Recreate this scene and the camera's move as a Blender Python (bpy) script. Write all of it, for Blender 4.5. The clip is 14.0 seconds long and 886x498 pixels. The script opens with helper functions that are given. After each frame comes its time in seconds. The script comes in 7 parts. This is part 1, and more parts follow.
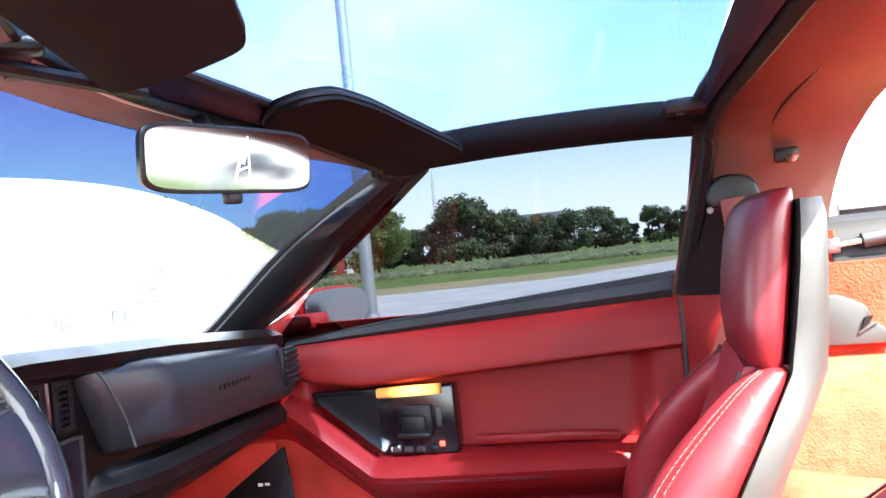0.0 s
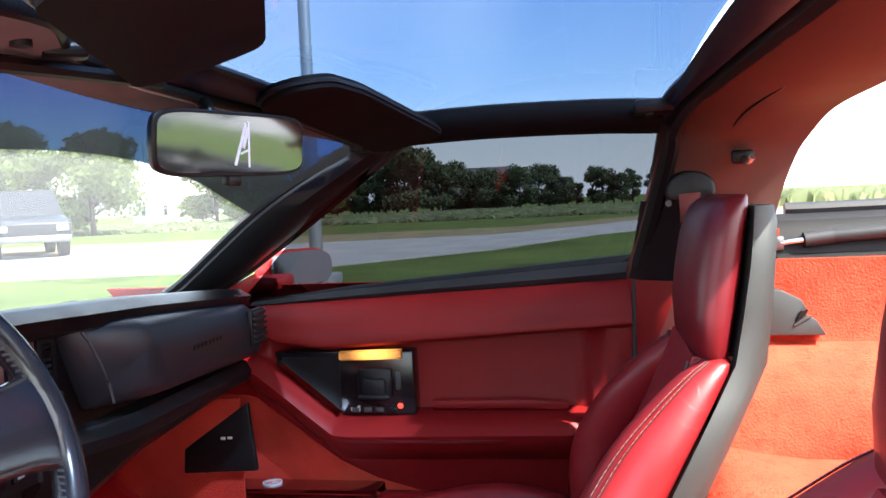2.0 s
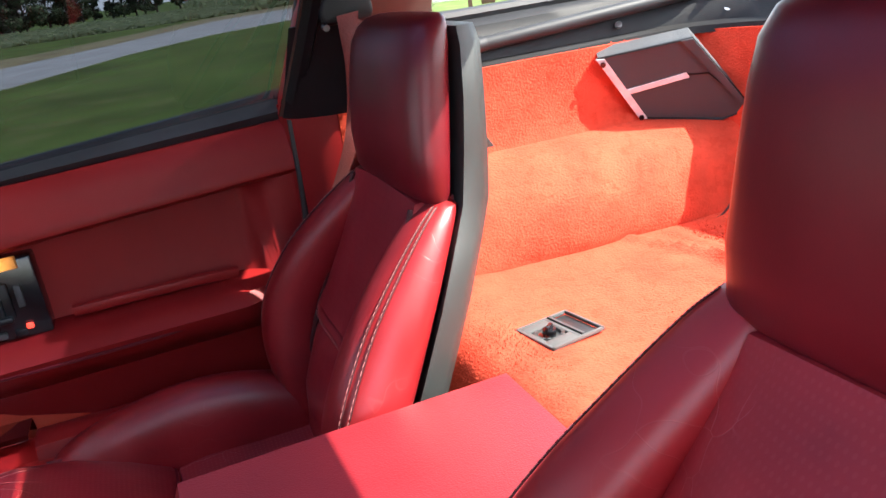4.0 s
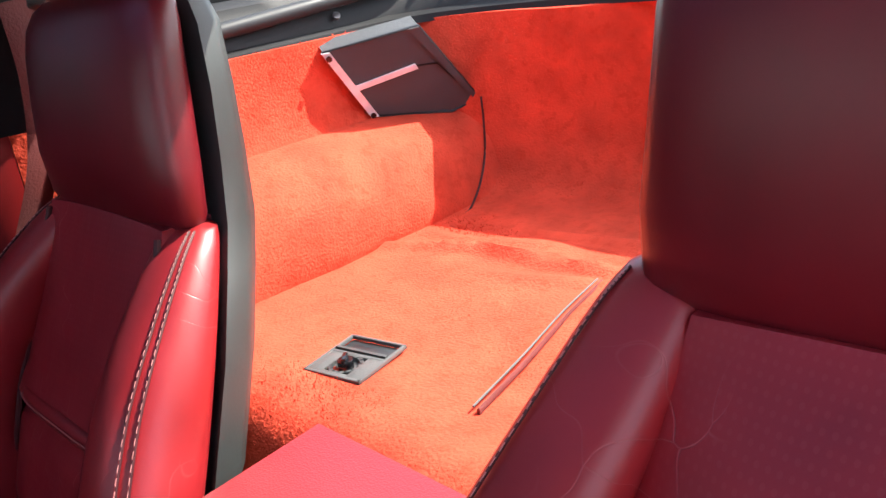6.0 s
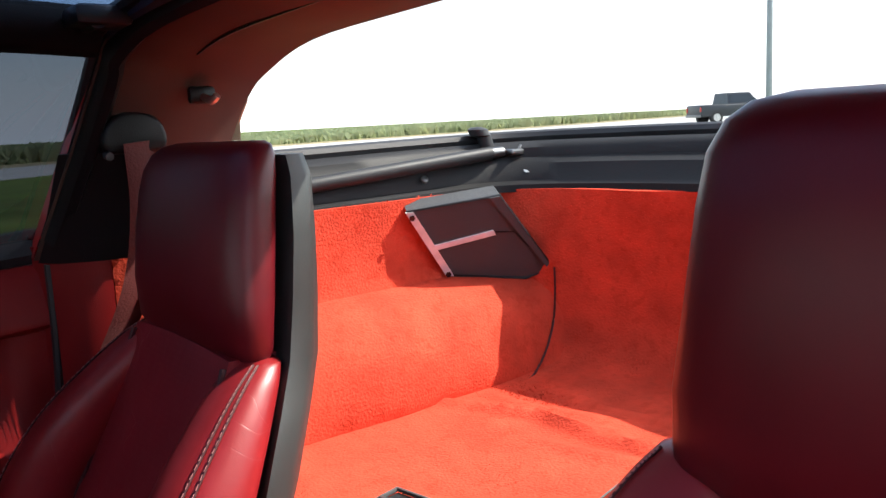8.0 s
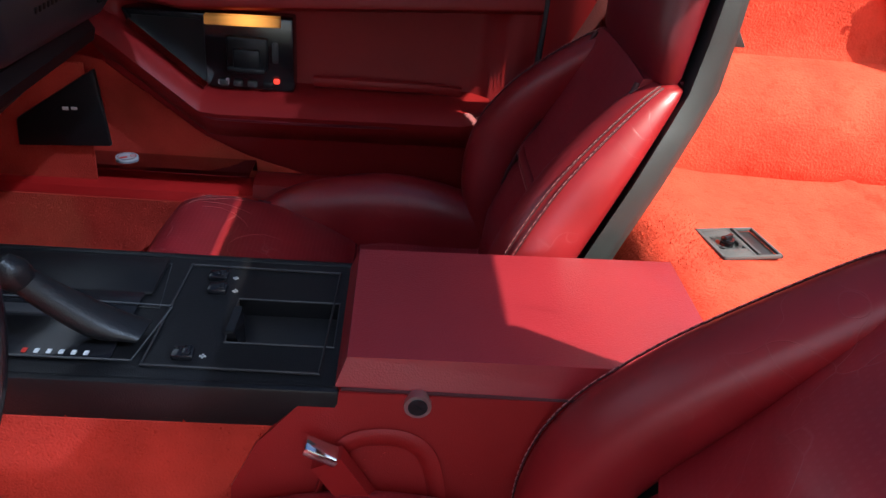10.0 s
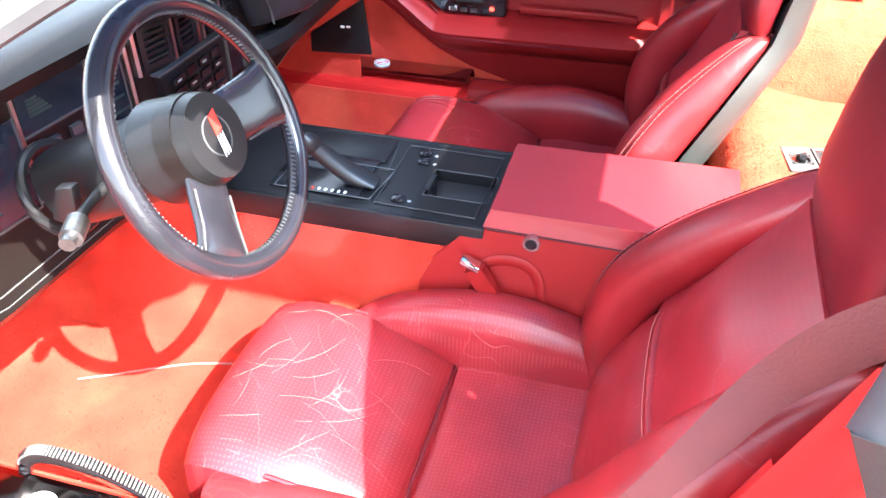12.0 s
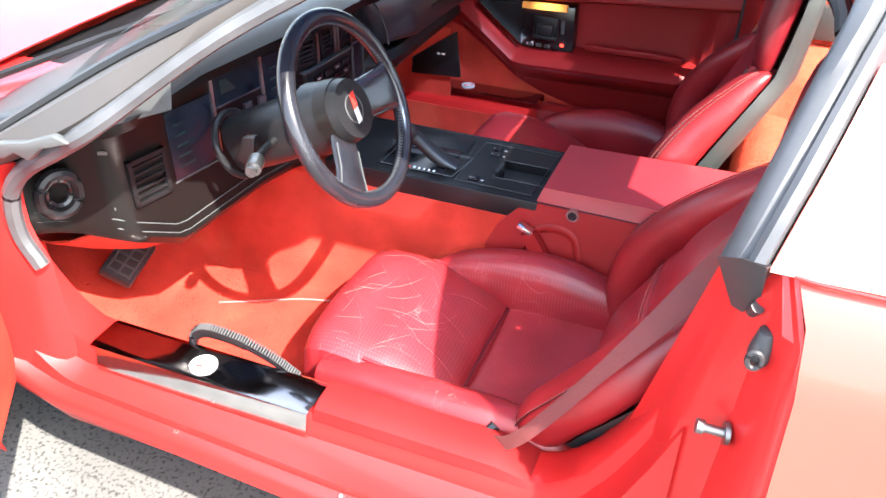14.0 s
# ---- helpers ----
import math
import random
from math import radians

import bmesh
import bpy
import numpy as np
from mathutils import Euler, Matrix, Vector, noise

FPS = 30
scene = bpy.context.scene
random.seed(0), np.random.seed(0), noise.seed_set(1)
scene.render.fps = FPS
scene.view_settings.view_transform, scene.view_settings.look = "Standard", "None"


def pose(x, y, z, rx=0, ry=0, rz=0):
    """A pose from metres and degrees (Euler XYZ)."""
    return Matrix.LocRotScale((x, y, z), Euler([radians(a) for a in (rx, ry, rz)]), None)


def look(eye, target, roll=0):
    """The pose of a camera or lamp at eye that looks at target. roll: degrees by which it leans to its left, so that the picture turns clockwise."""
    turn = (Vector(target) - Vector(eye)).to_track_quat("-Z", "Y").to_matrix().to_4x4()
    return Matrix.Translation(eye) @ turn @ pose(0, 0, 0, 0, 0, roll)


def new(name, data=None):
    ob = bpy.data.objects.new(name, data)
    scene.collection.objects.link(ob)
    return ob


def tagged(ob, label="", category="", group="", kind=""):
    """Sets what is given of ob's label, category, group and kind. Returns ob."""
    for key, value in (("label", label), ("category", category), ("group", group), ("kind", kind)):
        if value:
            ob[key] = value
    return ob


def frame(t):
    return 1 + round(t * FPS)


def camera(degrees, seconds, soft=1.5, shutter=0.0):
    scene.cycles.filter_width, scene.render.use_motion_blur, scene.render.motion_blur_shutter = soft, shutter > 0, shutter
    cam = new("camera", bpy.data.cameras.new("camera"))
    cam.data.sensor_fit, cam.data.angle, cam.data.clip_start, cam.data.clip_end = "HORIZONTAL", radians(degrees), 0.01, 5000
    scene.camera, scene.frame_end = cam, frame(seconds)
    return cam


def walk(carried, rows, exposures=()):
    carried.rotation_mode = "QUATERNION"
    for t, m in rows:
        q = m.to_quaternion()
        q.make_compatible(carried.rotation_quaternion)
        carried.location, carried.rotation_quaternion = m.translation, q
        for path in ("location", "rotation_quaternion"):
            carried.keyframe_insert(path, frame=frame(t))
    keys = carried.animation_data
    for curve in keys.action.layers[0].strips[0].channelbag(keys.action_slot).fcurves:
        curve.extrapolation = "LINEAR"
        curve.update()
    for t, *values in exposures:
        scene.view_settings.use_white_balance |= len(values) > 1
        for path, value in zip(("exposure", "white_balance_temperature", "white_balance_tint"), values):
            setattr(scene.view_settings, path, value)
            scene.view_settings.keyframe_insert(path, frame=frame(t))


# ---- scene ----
cam = camera(57.1, 14.0)
PATH = [
    (0, (0.284, -0.771, 0.97), (-0.205, 1.168, 0.989), -5.8),
    (0.5, (0.296, -0.805, 0.978), (-0.207, 1.13, 1.041), -4.1),
    (1, (0.305, -0.831, 0.984), (-0.23, 1.096, 1.038), -3.7),
    (1.5, (0.297, -0.853, 1.0), (-0.222, 1.079, 1.005), -2.8),
    (2, (0.256, -0.835, 1.017), (-0.106, 1.129, 0.903), -2.5),
    (2.5, (0.203, -0.783, 1.03), (0.013, 1.188, 0.749), -0.4),
    (3, (0.163, -0.731, 1.031), (0.209, 1.23, 0.639), 1.3),
    (3.5, (0.142, -0.681, 1.058), (0.507, 1.197, 0.475), -0.8),
    (3.7, (0.119, -0.663, 1.067), (0.589, 1.182, 0.454), -4.0),
    (5.8, (0.074, -0.441, 1.006), (1.317, 0.926, 0.24), -8.6),
    (6, (0.075, -0.437, 1.015), (1.364, 0.92, 0.31), -8.0),
    (6.5, (0.079, -0.444, 1.029), (1.472, 0.93, 0.612), -5.8),
    (7, (0.07, -0.448, 1.031), (1.508, 0.916, 0.761), -5.2),
    (7.5, (0.076, -0.455, 1.04), (1.537, 0.898, 0.854), -5.1),
    (8, (0.072, -0.474, 1.02), (1.309, 1.067, 0.711), -3.0),
    (8.5, (0.06, -0.515, 1.025), (1.013, 1.189, 0.591), 0.1),
    (9, (0.06, -0.587, 1.035), (0.632, 1.22, 0.397), 3.5),
    (9.2, (0.065, -0.611, 1.036), (0.559, 1.199, 0.344), 5.2),
    (11.3, (0.175, -0.918, 1.246), (-0.19, 0.63, 0.033), -1.5),
    (11.5, (0.201, -0.97, 1.279), (-0.172, 0.593, 0.088), -0.2),
    (12, (0.256, -1.073, 1.31), (-0.175, 0.46, 0.099), -0.2),
    (12.5, (0.35, -1.177, 1.355), (-0.215, 0.344, 0.186), -0.3),
    (13, (0.396, -1.278, 1.38), (-0.287, 0.174, 0.186), -1.6),
    (13.5, (0.39, -1.384, 1.405), (-0.219, 0.139, 0.262), 0.1),
    (14, (0.386, -1.45, 1.414), (-0.228, 0.089, 0.294), 0.7),
]
EXPOSURES = [(0.0, 4.2), (0.5, 3.8), (1.0, 3.4), (1.5, 3.1), (2.0, 2.85), (2.5, 2.6), (3.0, 2.58), (3.5, 2.74), (6.0, 2.4), (7.5, 2.05), (8.0, 1.6), (8.5, 1.2), (9.0, 0.85), (10.2, 2.1), (11.5, 4.1), (12.5, 4.08), (14.0, 3.3)]
walk(cam, [(t, look(eye, target, roll)) for t, eye, target, roll in PATH], EXPOSURES)

# ---- light ----
SUN_TO = Vector((0.78, -0.46, 1.0)).normalized()
sun_data = bpy.data.lights.new("sun", "SUN")
sun_data.energy, sun_data.angle, sun_data.color = 3.0, radians(0.6), (1.0, 0.95, 0.87)
sun_lamp = new("sun", sun_data)
sun_lamp.matrix_world = look(SUN_TO * 50, (0, 0, 0))

world = bpy.data.worlds.new("sky")
scene.world = world
world.use_nodes = True
wn, wl = world.node_tree.nodes, world.node_tree.links
wn.clear()
sky = wn.new("ShaderNodeTexSky")
sky.sky_type, sky.sun_disc = "NISHITA", False
sky.sun_elevation = math.asin(SUN_TO.z)
sky.sun_rotation = math.atan2(SUN_TO.x, SUN_TO.y)
sky.air_density, sky.dust_density = 1.0, 2.0
sky_coord = wn.new("ShaderNodeTexCoord")
clouds = wn.new("ShaderNodeTexNoise")
clouds.inputs["Scale"].default_value, clouds.inputs["Detail"].default_value = 2.2, 6.0
cloud_ramp = wn.new("ShaderNodeValToRGB")
cloud_ramp.color_ramp.elements[0].position, cloud_ramp.color_ramp.elements[1].position = 0.40, 0.80
sky_mix = wn.new("ShaderNodeMixRGB")
sky_mix.inputs["Color2"].default_value = (5.3, 5.6, 6.0, 1)
sky_back = wn.new("ShaderNodeBackground")
sky_back.inputs["Strength"].default_value = 0.13
sky_out = wn.new("ShaderNodeOutputWorld")
wl.new(sky_coord.outputs["Generated"], clouds.inputs["Vector"])
wl.new(clouds.outputs["Fac"], cloud_ramp.inputs["Fac"])
wl.new(cloud_ramp.outputs["Color"], sky_mix.inputs["Fac"])
wl.new(sky.outputs["Color"], sky_mix.inputs["Color1"])
split_dir, haze_span, haze = wn.new("ShaderNodeSeparateXYZ"), wn.new("ShaderNodeMapRange"), wn.new("ShaderNodeMixRGB")
haze_span.interpolation_type = "SMOOTHSTEP"
haze_span.inputs["From Min"].default_value, haze_span.inputs["From Max"].default_value = -0.02, 0.17
haze_span.inputs["To Min"].default_value, haze_span.inputs["To Max"].default_value = 0.9, 0.0
haze.inputs["Color2"].default_value = (6.4, 6.6, 6.8, 1)
wl.new(sky_coord.outputs["Generated"], split_dir.inputs["Vector"])
wl.new(split_dir.outputs["Z"], haze_span.inputs["Value"])
wl.new(haze_span.outputs["Result"], haze.inputs["Fac"])
wl.new(sky_mix.outputs["Color"], haze.inputs["Color1"])
wl.new(haze.outputs["Color"], sky_back.inputs["Color"])
wl.new(sky_back.outputs["Background"], sky_out.inputs["Surface"])


# ---- materials ----
def material(name, color, rough=0.5, metal=0.0, vary=0.15, vary_scale=6.0, grain=0.0, grain_scale=400.0, kind="noise", coat=0.0,
             second=None, second_scale=30.0, second_amount=0.0, spec=0.5, sheen=0.0):
    """A surface with slow colour variation, a second colour in patches, and a fine relief."""
    m = bpy.data.materials.new(name)
    m.use_nodes = True
    n, l = m.node_tree.nodes, m.node_tree.links
    b = n["Principled BSDF"]
    b.inputs["Roughness"].default_value, b.inputs["Metallic"].default_value = rough, metal
    b.inputs["Coat Weight"].default_value, b.inputs["Specular IOR Level"].default_value = coat, spec
    b.inputs["Coat Roughness"].default_value = 0.06
    b.inputs["Sheen Weight"].default_value = sheen
    b.inputs["Sheen Tint"].default_value = (*color, 1)
    co = n.new("ShaderNodeTexCoord")
    slow = n.new("ShaderNodeTexNoise")
    slow.inputs["Scale"].default_value, slow.inputs["Detail"].default_value = vary_scale, 5.0
    l.new(co.outputs["Object"], slow.inputs["Vector"])
    span = n.new("ShaderNodeMapRange")
    span.inputs["From Min"].default_value, span.inputs["From Max"].default_value = 0.3, 0.7
    span.inputs["To Min"].default_value, span.inputs["To Max"].default_value = 1 - vary, 1 + vary
    l.new(slow.outputs["Fac"], span.inputs["Value"])
    scaled = n.new("ShaderNodeVectorMath")
    scaled.operation = "SCALE"
    scaled.inputs[0].default_value = color
    l.new(span.outputs["Result"], scaled.inputs["Scale"])
    out = scaled.outputs["Vector"]
    if second:
        patch = n.new("ShaderNodeTexNoise")
        patch.inputs["Scale"].default_value, patch.inputs["Detail"].default_value = second_scale, 8.0
        l.new(co.outputs["Object"], patch.inputs["Vector"])
        edge = n.new("ShaderNodeMapRange")
        edge.inputs["From Min"].default_value, edge.inputs["From Max"].default_value = 0.52, 0.66
        edge.inputs["To Max"].default_value = second_amount
        l.new(patch.outputs["Fac"], edge.inputs["Value"])
        mix = n.new("ShaderNodeMixRGB")
        mix.inputs["Color2"].default_value = (*second, 1)
        l.new(edge.outputs["Result"], mix.inputs["Fac"])
        l.new(out, mix.inputs["Color1"])
        out = mix.outputs["Color"]
    l.new(out, b.inputs["Base Color"])
    wear = n.new("ShaderNodeMapRange")
    wear.inputs["To Min"].default_value, wear.inputs["To Max"].default_value = max(rough - 0.1, 0.02), min(rough + 0.1, 1)
    l.new(slow.outputs["Fac"], wear.inputs["Value"])
    l.new(wear.outputs["Result"], b.inputs["Roughness"])
    if grain:
        fine = n.new("ShaderNodeTexVoronoi" if kind == "cells" else "ShaderNodeTexNoise")
        fine.inputs["Scale"].default_value = grain_scale
        l.new(co.outputs["Object"], fine.inputs["Vector"])
        bump = n.new("ShaderNodeBump")
        bump.inputs["Strength"].default_value, bump.inputs["Distance"].default_value = grain, 0.002
        l.new(fine.outputs["Distance" if kind == "cells" else "Fac"], bump.inputs["Height"])
        l.new(bump.outputs["Normal"], b.inputs["Normal"])
    return m


def leather(name, color, perforated=None, creases=0.5):
    """Worn leather: grain, pale crease lines, broad wrinkles, and rows of small holes where perforated."""
    m = material(name, color, rough=0.38, vary=0.22, vary_scale=9.0, spec=0.55)
    n, l = m.node_tree.nodes, m.node_tree.links
    b = n["Principled BSDF"]
    co = n.new("ShaderNodeTexCoord")
    base = b.inputs["Base Color"].links[0].from_socket
    warp = n.new("ShaderNodeTexNoise")
    warp.inputs["Scale"].default_value = 7.0
    l.new(co.outputs["Object"], warp.inputs["Vector"])
    bent = n.new("ShaderNodeMixRGB")
    bent.blend_type = "ADD"
    bent.inputs["Fac"].default_value = 0.42
    l.new(co.outputs["Object"], bent.inputs["Color1"])
    l.new(warp.outputs["Color"], bent.inputs["Color2"])
    crack = n.new("ShaderNodeTexVoronoi")
    crack.feature = "DISTANCE_TO_EDGE"
    crack.inputs["Scale"].default_value = 13.0
    l.new(bent.outputs["Color"], crack.inputs["Vector"])
    line = n.new("ShaderNodeMapRange")
    line.inputs["From Min"].default_value, line.inputs["From Max"].default_value = 0.0, 0.016
    line.inputs["To Min"].default_value, line.inputs["To Max"].default_value = 1.0, 0.0
    l.new(crack.outputs["Distance"], line.inputs["Value"])
    where = n.new("ShaderNodeTexNoise")
    where.inputs["Scale"].default_value, where.inputs["Detail"].default_value = 9.0, 3.0
    l.new(co.outputs["Object"], where.inputs["Vector"])
    only = n.new("ShaderNodeMapRange")
    only.inputs["From Min"].default_value, only.inputs["From Max"].default_value = 0.52, 0.68
    only.inputs["To Max"].default_value = creases
    l.new(where.outputs["Fac"], only.inputs["Value"])
    both = n.new("ShaderNodeMath")
    both.operation = "MULTIPLY"
    l.new(line.outputs["Result"], both.inputs[0])
    l.new(only.outputs["Result"], both.inputs[1])
    pale = n.new("ShaderNodeMixRGB")
    pale.inputs["Color2"].default_value = (0.55, 0.22, 0.20, 1)
    l.new(both.outputs["Value"], pale.inputs["Fac"])
    l.new(base, pale.inputs["Color1"])
    out = pale.outputs["Color"]
    grain = n.new("ShaderNodeTexVoronoi")
    grain.inputs["Scale"].default_value = 520.0
    l.new(co.outputs["Object"], grain.inputs["Vector"])
    wrinkle = n.new("ShaderNodeTexNoise")
    wrinkle.inputs["Scale"].default_value, wrinkle.inputs["Detail"].default_value = 19.0, 3.0
    l.new(co.outputs["Object"], wrinkle.inputs["Vector"])
    first = n.new("ShaderNodeBump")
    first.inputs["Strength"].default_value, first.inputs["Distance"].default_value = 0.012 + 0.45 * creases, 0.008
    l.new(wrinkle.outputs["Fac"], first.inputs["Height"])
    second = n.new("ShaderNodeBump")
    second.inputs["Strength"].default_value, second.inputs["Distance"].default_value = 0.03, 0.001
    l.new(grain.outputs["Distance"], second.inputs["Height"])
    l.new(first.outputs["Normal"], second.inputs["Normal"])
    third = n.new("ShaderNodeBump")
    third.invert = True
    third.inputs["Strength"].default_value, third.inputs["Distance"].default_value = 0.6, 0.002
    l.new(both.outputs["Value"], third.inputs["Height"])
    l.new(second.outputs["Normal"], third.inputs["Normal"])
    l.new(third.outputs["Normal"], b.inputs["Normal"])
    if perforated:
        holes = n.new("ShaderNodeTexVoronoi")
        holes.inputs["Scale"].default_value, holes.inputs["Randomness"].default_value = 165.0, 0.0
        flat = n.new("ShaderNodeVectorMath")
        flat.operation = "MULTIPLY"
        flat.inputs[1].default_value = perforated
        l.new(co.outputs["Object"], flat.inputs[0])
        l.new(flat.outputs["Vector"], holes.inputs["Vector"])
        dot = n.new("ShaderNodeMath")
        dot.operation = "LESS_THAN"
        dot.inputs[1].default_value = 0.24
        l.new(holes.outputs["Distance"], dot.inputs[0])
        soft = n.new("ShaderNodeMath")
        soft.operation = "MULTIPLY"
        soft.inputs[1].default_value = 0.15 if perforated[0] else 0.05
        l.new(dot.outputs["Value"], soft.inputs[0])
        dots = n.new("ShaderNodeMixRGB")
        dots.inputs["Color2"].default_value = (0.50, 0.16, 0.15, 1)
        l.new(soft.outputs["Value"], dots.inputs["Fac"])
        l.new(out, dots.inputs["Color1"])
        out = dots.outputs["Color"]
    if perforated and not perforated[0]:
        pleat, fourth = n.new("ShaderNodeTexWave"), n.new("ShaderNodeBump")
        pleat.bands_direction = "Z"
        pleat.inputs["Scale"].default_value, pleat.inputs["Distortion"].default_value, pleat.inputs["Detail"].default_value = 26.0, 3.0, 2.0
        l.new(co.outputs["Object"], pleat.inputs["Vector"])
        fourth.inputs["Strength"].default_value, fourth.inputs["Distance"].default_value = 0.015, 0.004
        l.new(pleat.outputs["Fac"], fourth.inputs["Height"])
        l.new(third.outputs["Normal"], fourth.inputs["Normal"])
        l.new(fourth.outputs["Normal"], b.inputs["Normal"])
    l.new(out, b.inputs["Base Color"])
    return m


def glass(name, tint, gloss=1.0, band=None, dust=0.0):
    """A thin pane: tinted light passes straight through, with a clear reflection by angle. band: a darker tint above a height; dust: a thin pale film."""
    m = bpy.data.materials.new(name)
    m.use_nodes = True
    n, l = m.node_tree.nodes, m.node_tree.links
    n.clear()
    clear, shine = n.new("ShaderNodeBsdfTransparent"), n.new("ShaderNodeBsdfGlossy")
    shine.inputs["Roughness"].default_value = 0.02
    clear.inputs["Color"].default_value = (*tint, 1)
    if band:
        height, color = band
        co, split = n.new("ShaderNodeTexCoord"), n.new("ShaderNodeSeparateXYZ")
        l.new(co.outputs["Object"], split.inputs["Vector"])
        step = n.new("ShaderNodeValToRGB")
        step.color_ramp.elements[0].color, step.color_ramp.elements[1].color = (*tint, 1), (*color, 1)
        step.color_ramp.elements[0].position, step.color_ramp.elements[1].position = 0.18, 0.20
        last = step.color_ramp.elements.new(1.0)
        last.color = (color[0] * 0.10, color[1] * 0.40, color[2] * 0.95, 1)
        rise = n.new("ShaderNodeMapRange")
        rise.inputs["From Min"].default_value, rise.inputs["From Max"].default_value = height - 0.012, height + 0.05
        side, bow = n.new("ShaderNodeMath"), n.new("ShaderNodeMath")
        side.operation, bow.operation = "MULTIPLY", "MULTIPLY_ADD"
        l.new(split.outputs["Y"], side.inputs[0])
        l.new(split.outputs["Y"], side.inputs[1])
        l.new(side.outputs["Value"], bow.inputs[0])
        bow.inputs[1].default_value = 0.22
        l.new(split.outputs["Z"], bow.inputs[2])
        l.new(bow.outputs["Value"], rise.inputs["Value"])
        l.new(rise.outputs["Result"], step.inputs["Fac"])
        l.new(step.outputs["Color"], clear.inputs["Color"])
    fresnel, weak, both = n.new("ShaderNodeFresnel"), n.new("ShaderNodeMath"), n.new("ShaderNodeMixShader")
    fresnel.inputs["IOR"].default_value = 1.45
    weak.operation, weak.inputs[1].default_value = "MULTIPLY", gloss
    out = n.new("ShaderNodeOutputMaterial")
    l.new(fresnel.outputs["Fac"], weak.inputs[0])
    l.new(weak.outputs["Value"], both.inputs["Fac"])
    body_out = clear.outputs["BSDF"]
    if dust:
        film, veil = n.new("ShaderNodeBsdfTranslucent"), n.new("ShaderNodeMixShader")
        film.inputs["Color"].default_value, veil.inputs["Fac"].default_value = (0.9, 0.9, 0.88, 1), dust
        if band:
            thin = n.new("ShaderNodeMapRange")
            thin.inputs["From Min"].default_value, thin.inputs["From Max"].default_value = 0.10, 0.20
            thin.inputs["To Min"].default_value, thin.inputs["To Max"].default_value = dust, dust * 0.08
            l.new(rise.outputs["Result"], thin.inputs["Value"])
            l.new(thin.outputs["Result"], veil.inputs["Fac"])
        l.new(body_out, veil.inputs[1])
        l.new(film.outputs["BSDF"], veil.inputs[2])
        body_out = veil.outputs["Shader"]
    l.new(body_out, both.inputs[1])
    l.new(shine.outputs["BSDF"], both.inputs[2])
    l.new(both.outputs["Shader"], out.inputs["Surface"])
    return m


def glow(name, color, strength):
    m = bpy.data.materials.new(name)
    m.use_nodes = True
    b = m.node_tree.nodes["Principled BSDF"]
    b.inputs["Base Color"].default_value = (*color, 1)
    b.inputs["Emission Color"].default_value, b.inputs["Emission Strength"].default_value = (*color, 1), strength
    return m


LEATHER = leather("red_leather", (0.26, 0.012, 0.015), creases=0.13)
LEATHER_HOLED = leather("perforated_red_leather", (0.28, 0.014, 0.020), perforated=(1, 1, 0), creases=0.5)
LEATHER_BACK = leather("perforated_back_leather", (0.27, 0.013, 0.019), perforated=(0, 1, 1), creases=0.3)
# Smooth leather with a base darkened to carry the shade over the head sections.
LEATHER_SHADED = leather("shaded_smooth_red_leather", (0.120, 0.0055, 0.010), creases=0.0)
CREASE = material("cracked_leather_line", (0.42, 0.12, 0.105), 0.7, vary=0.2, vary_scale=40)
SEAM = material("dark_red_seam", (0.060, 0.006, 0.008), 0.6, vary=0.2, vary_scale=30)
VINYL_LID = material("glossy_padded_vinyl", (0.27, 0.017, 0.023), 0.33, spec=0.6, vary=0.16, vary_scale=5, grain=0.14, grain_scale=500, kind="cells")
THREAD = material("pale_thread", (0.42, 0.15, 0.14), 0.8)
VINYL = material("red_vinyl", (0.250, 0.012, 0.012), 0.42, spec=0.2, vary=0.12, vary_scale=4, grain=0.12, grain_scale=700, kind="cells")
VINYL_DARK = material("dark_red_headliner", (0.070, 0.030, 0.022), 0.7, vary=0.2, vary_scale=7, grain=0.15, grain_scale=500,
                      second=(0.115, 0.070, 0.052), second_scale=6, second_amount=0.35)
CARPET = material("orange_red_carpet", (0.60, 0.071, 0.038), 0.95, vary=0.22, vary_scale=16, grain=1.0, grain_scale=260, spec=0.1, sheen=0.3,
                  second=(0.42, 0.036, 0.014), second_scale=60, second_amount=0.40)
CARPET_FLOOR = material("footwell_carpet", (0.47, 0.040, 0.026), 0.95, vary=0.25, vary_scale=9, grain=0.8, grain_scale=420, spec=0.1, sheen=0.3,
                        second=(0.52, 0.11, 0.055), second_scale=5, second_amount=0.35)
PILE = material("carpet_fibres", (0.65, 0.082, 0.044), 0.95, vary=0.30, vary_scale=30, spec=0.05)
BLACK = material("black_plastic", (0.009, 0.009, 0.010), 0.36, spec=0.3, vary=0.2, vary_scale=8, grain=0.12, grain_scale=650, kind="cells")
BLACK_GLOSS = material("glossy_black_plastic", (0.010, 0.010, 0.012), 0.18, vary=0.2, vary_scale=12)
# Lighter, bluish base: the sky's sheen on the passenger pad is in its colour.
DASH_PAD = material("soft_charcoal_sky_sheen_pad", (0.022, 0.023, 0.029), 0.36, spec=0.5, vary=0.12, vary_scale=5, grain=0.15, grain_scale=600, kind="cells")
DASH = material("charcoal_dash_vinyl", (0.0062, 0.0050, 0.0046), 0.30, spec=0.24, vary=0.15, vary_scale=5, grain=0.15, grain_scale=600, kind="cells")
GREY = material("grey_plastic", (0.060, 0.064, 0.064), 0.48, vary=0.12, vary_scale=7, grain=0.10, grain_scale=500, kind="cells")
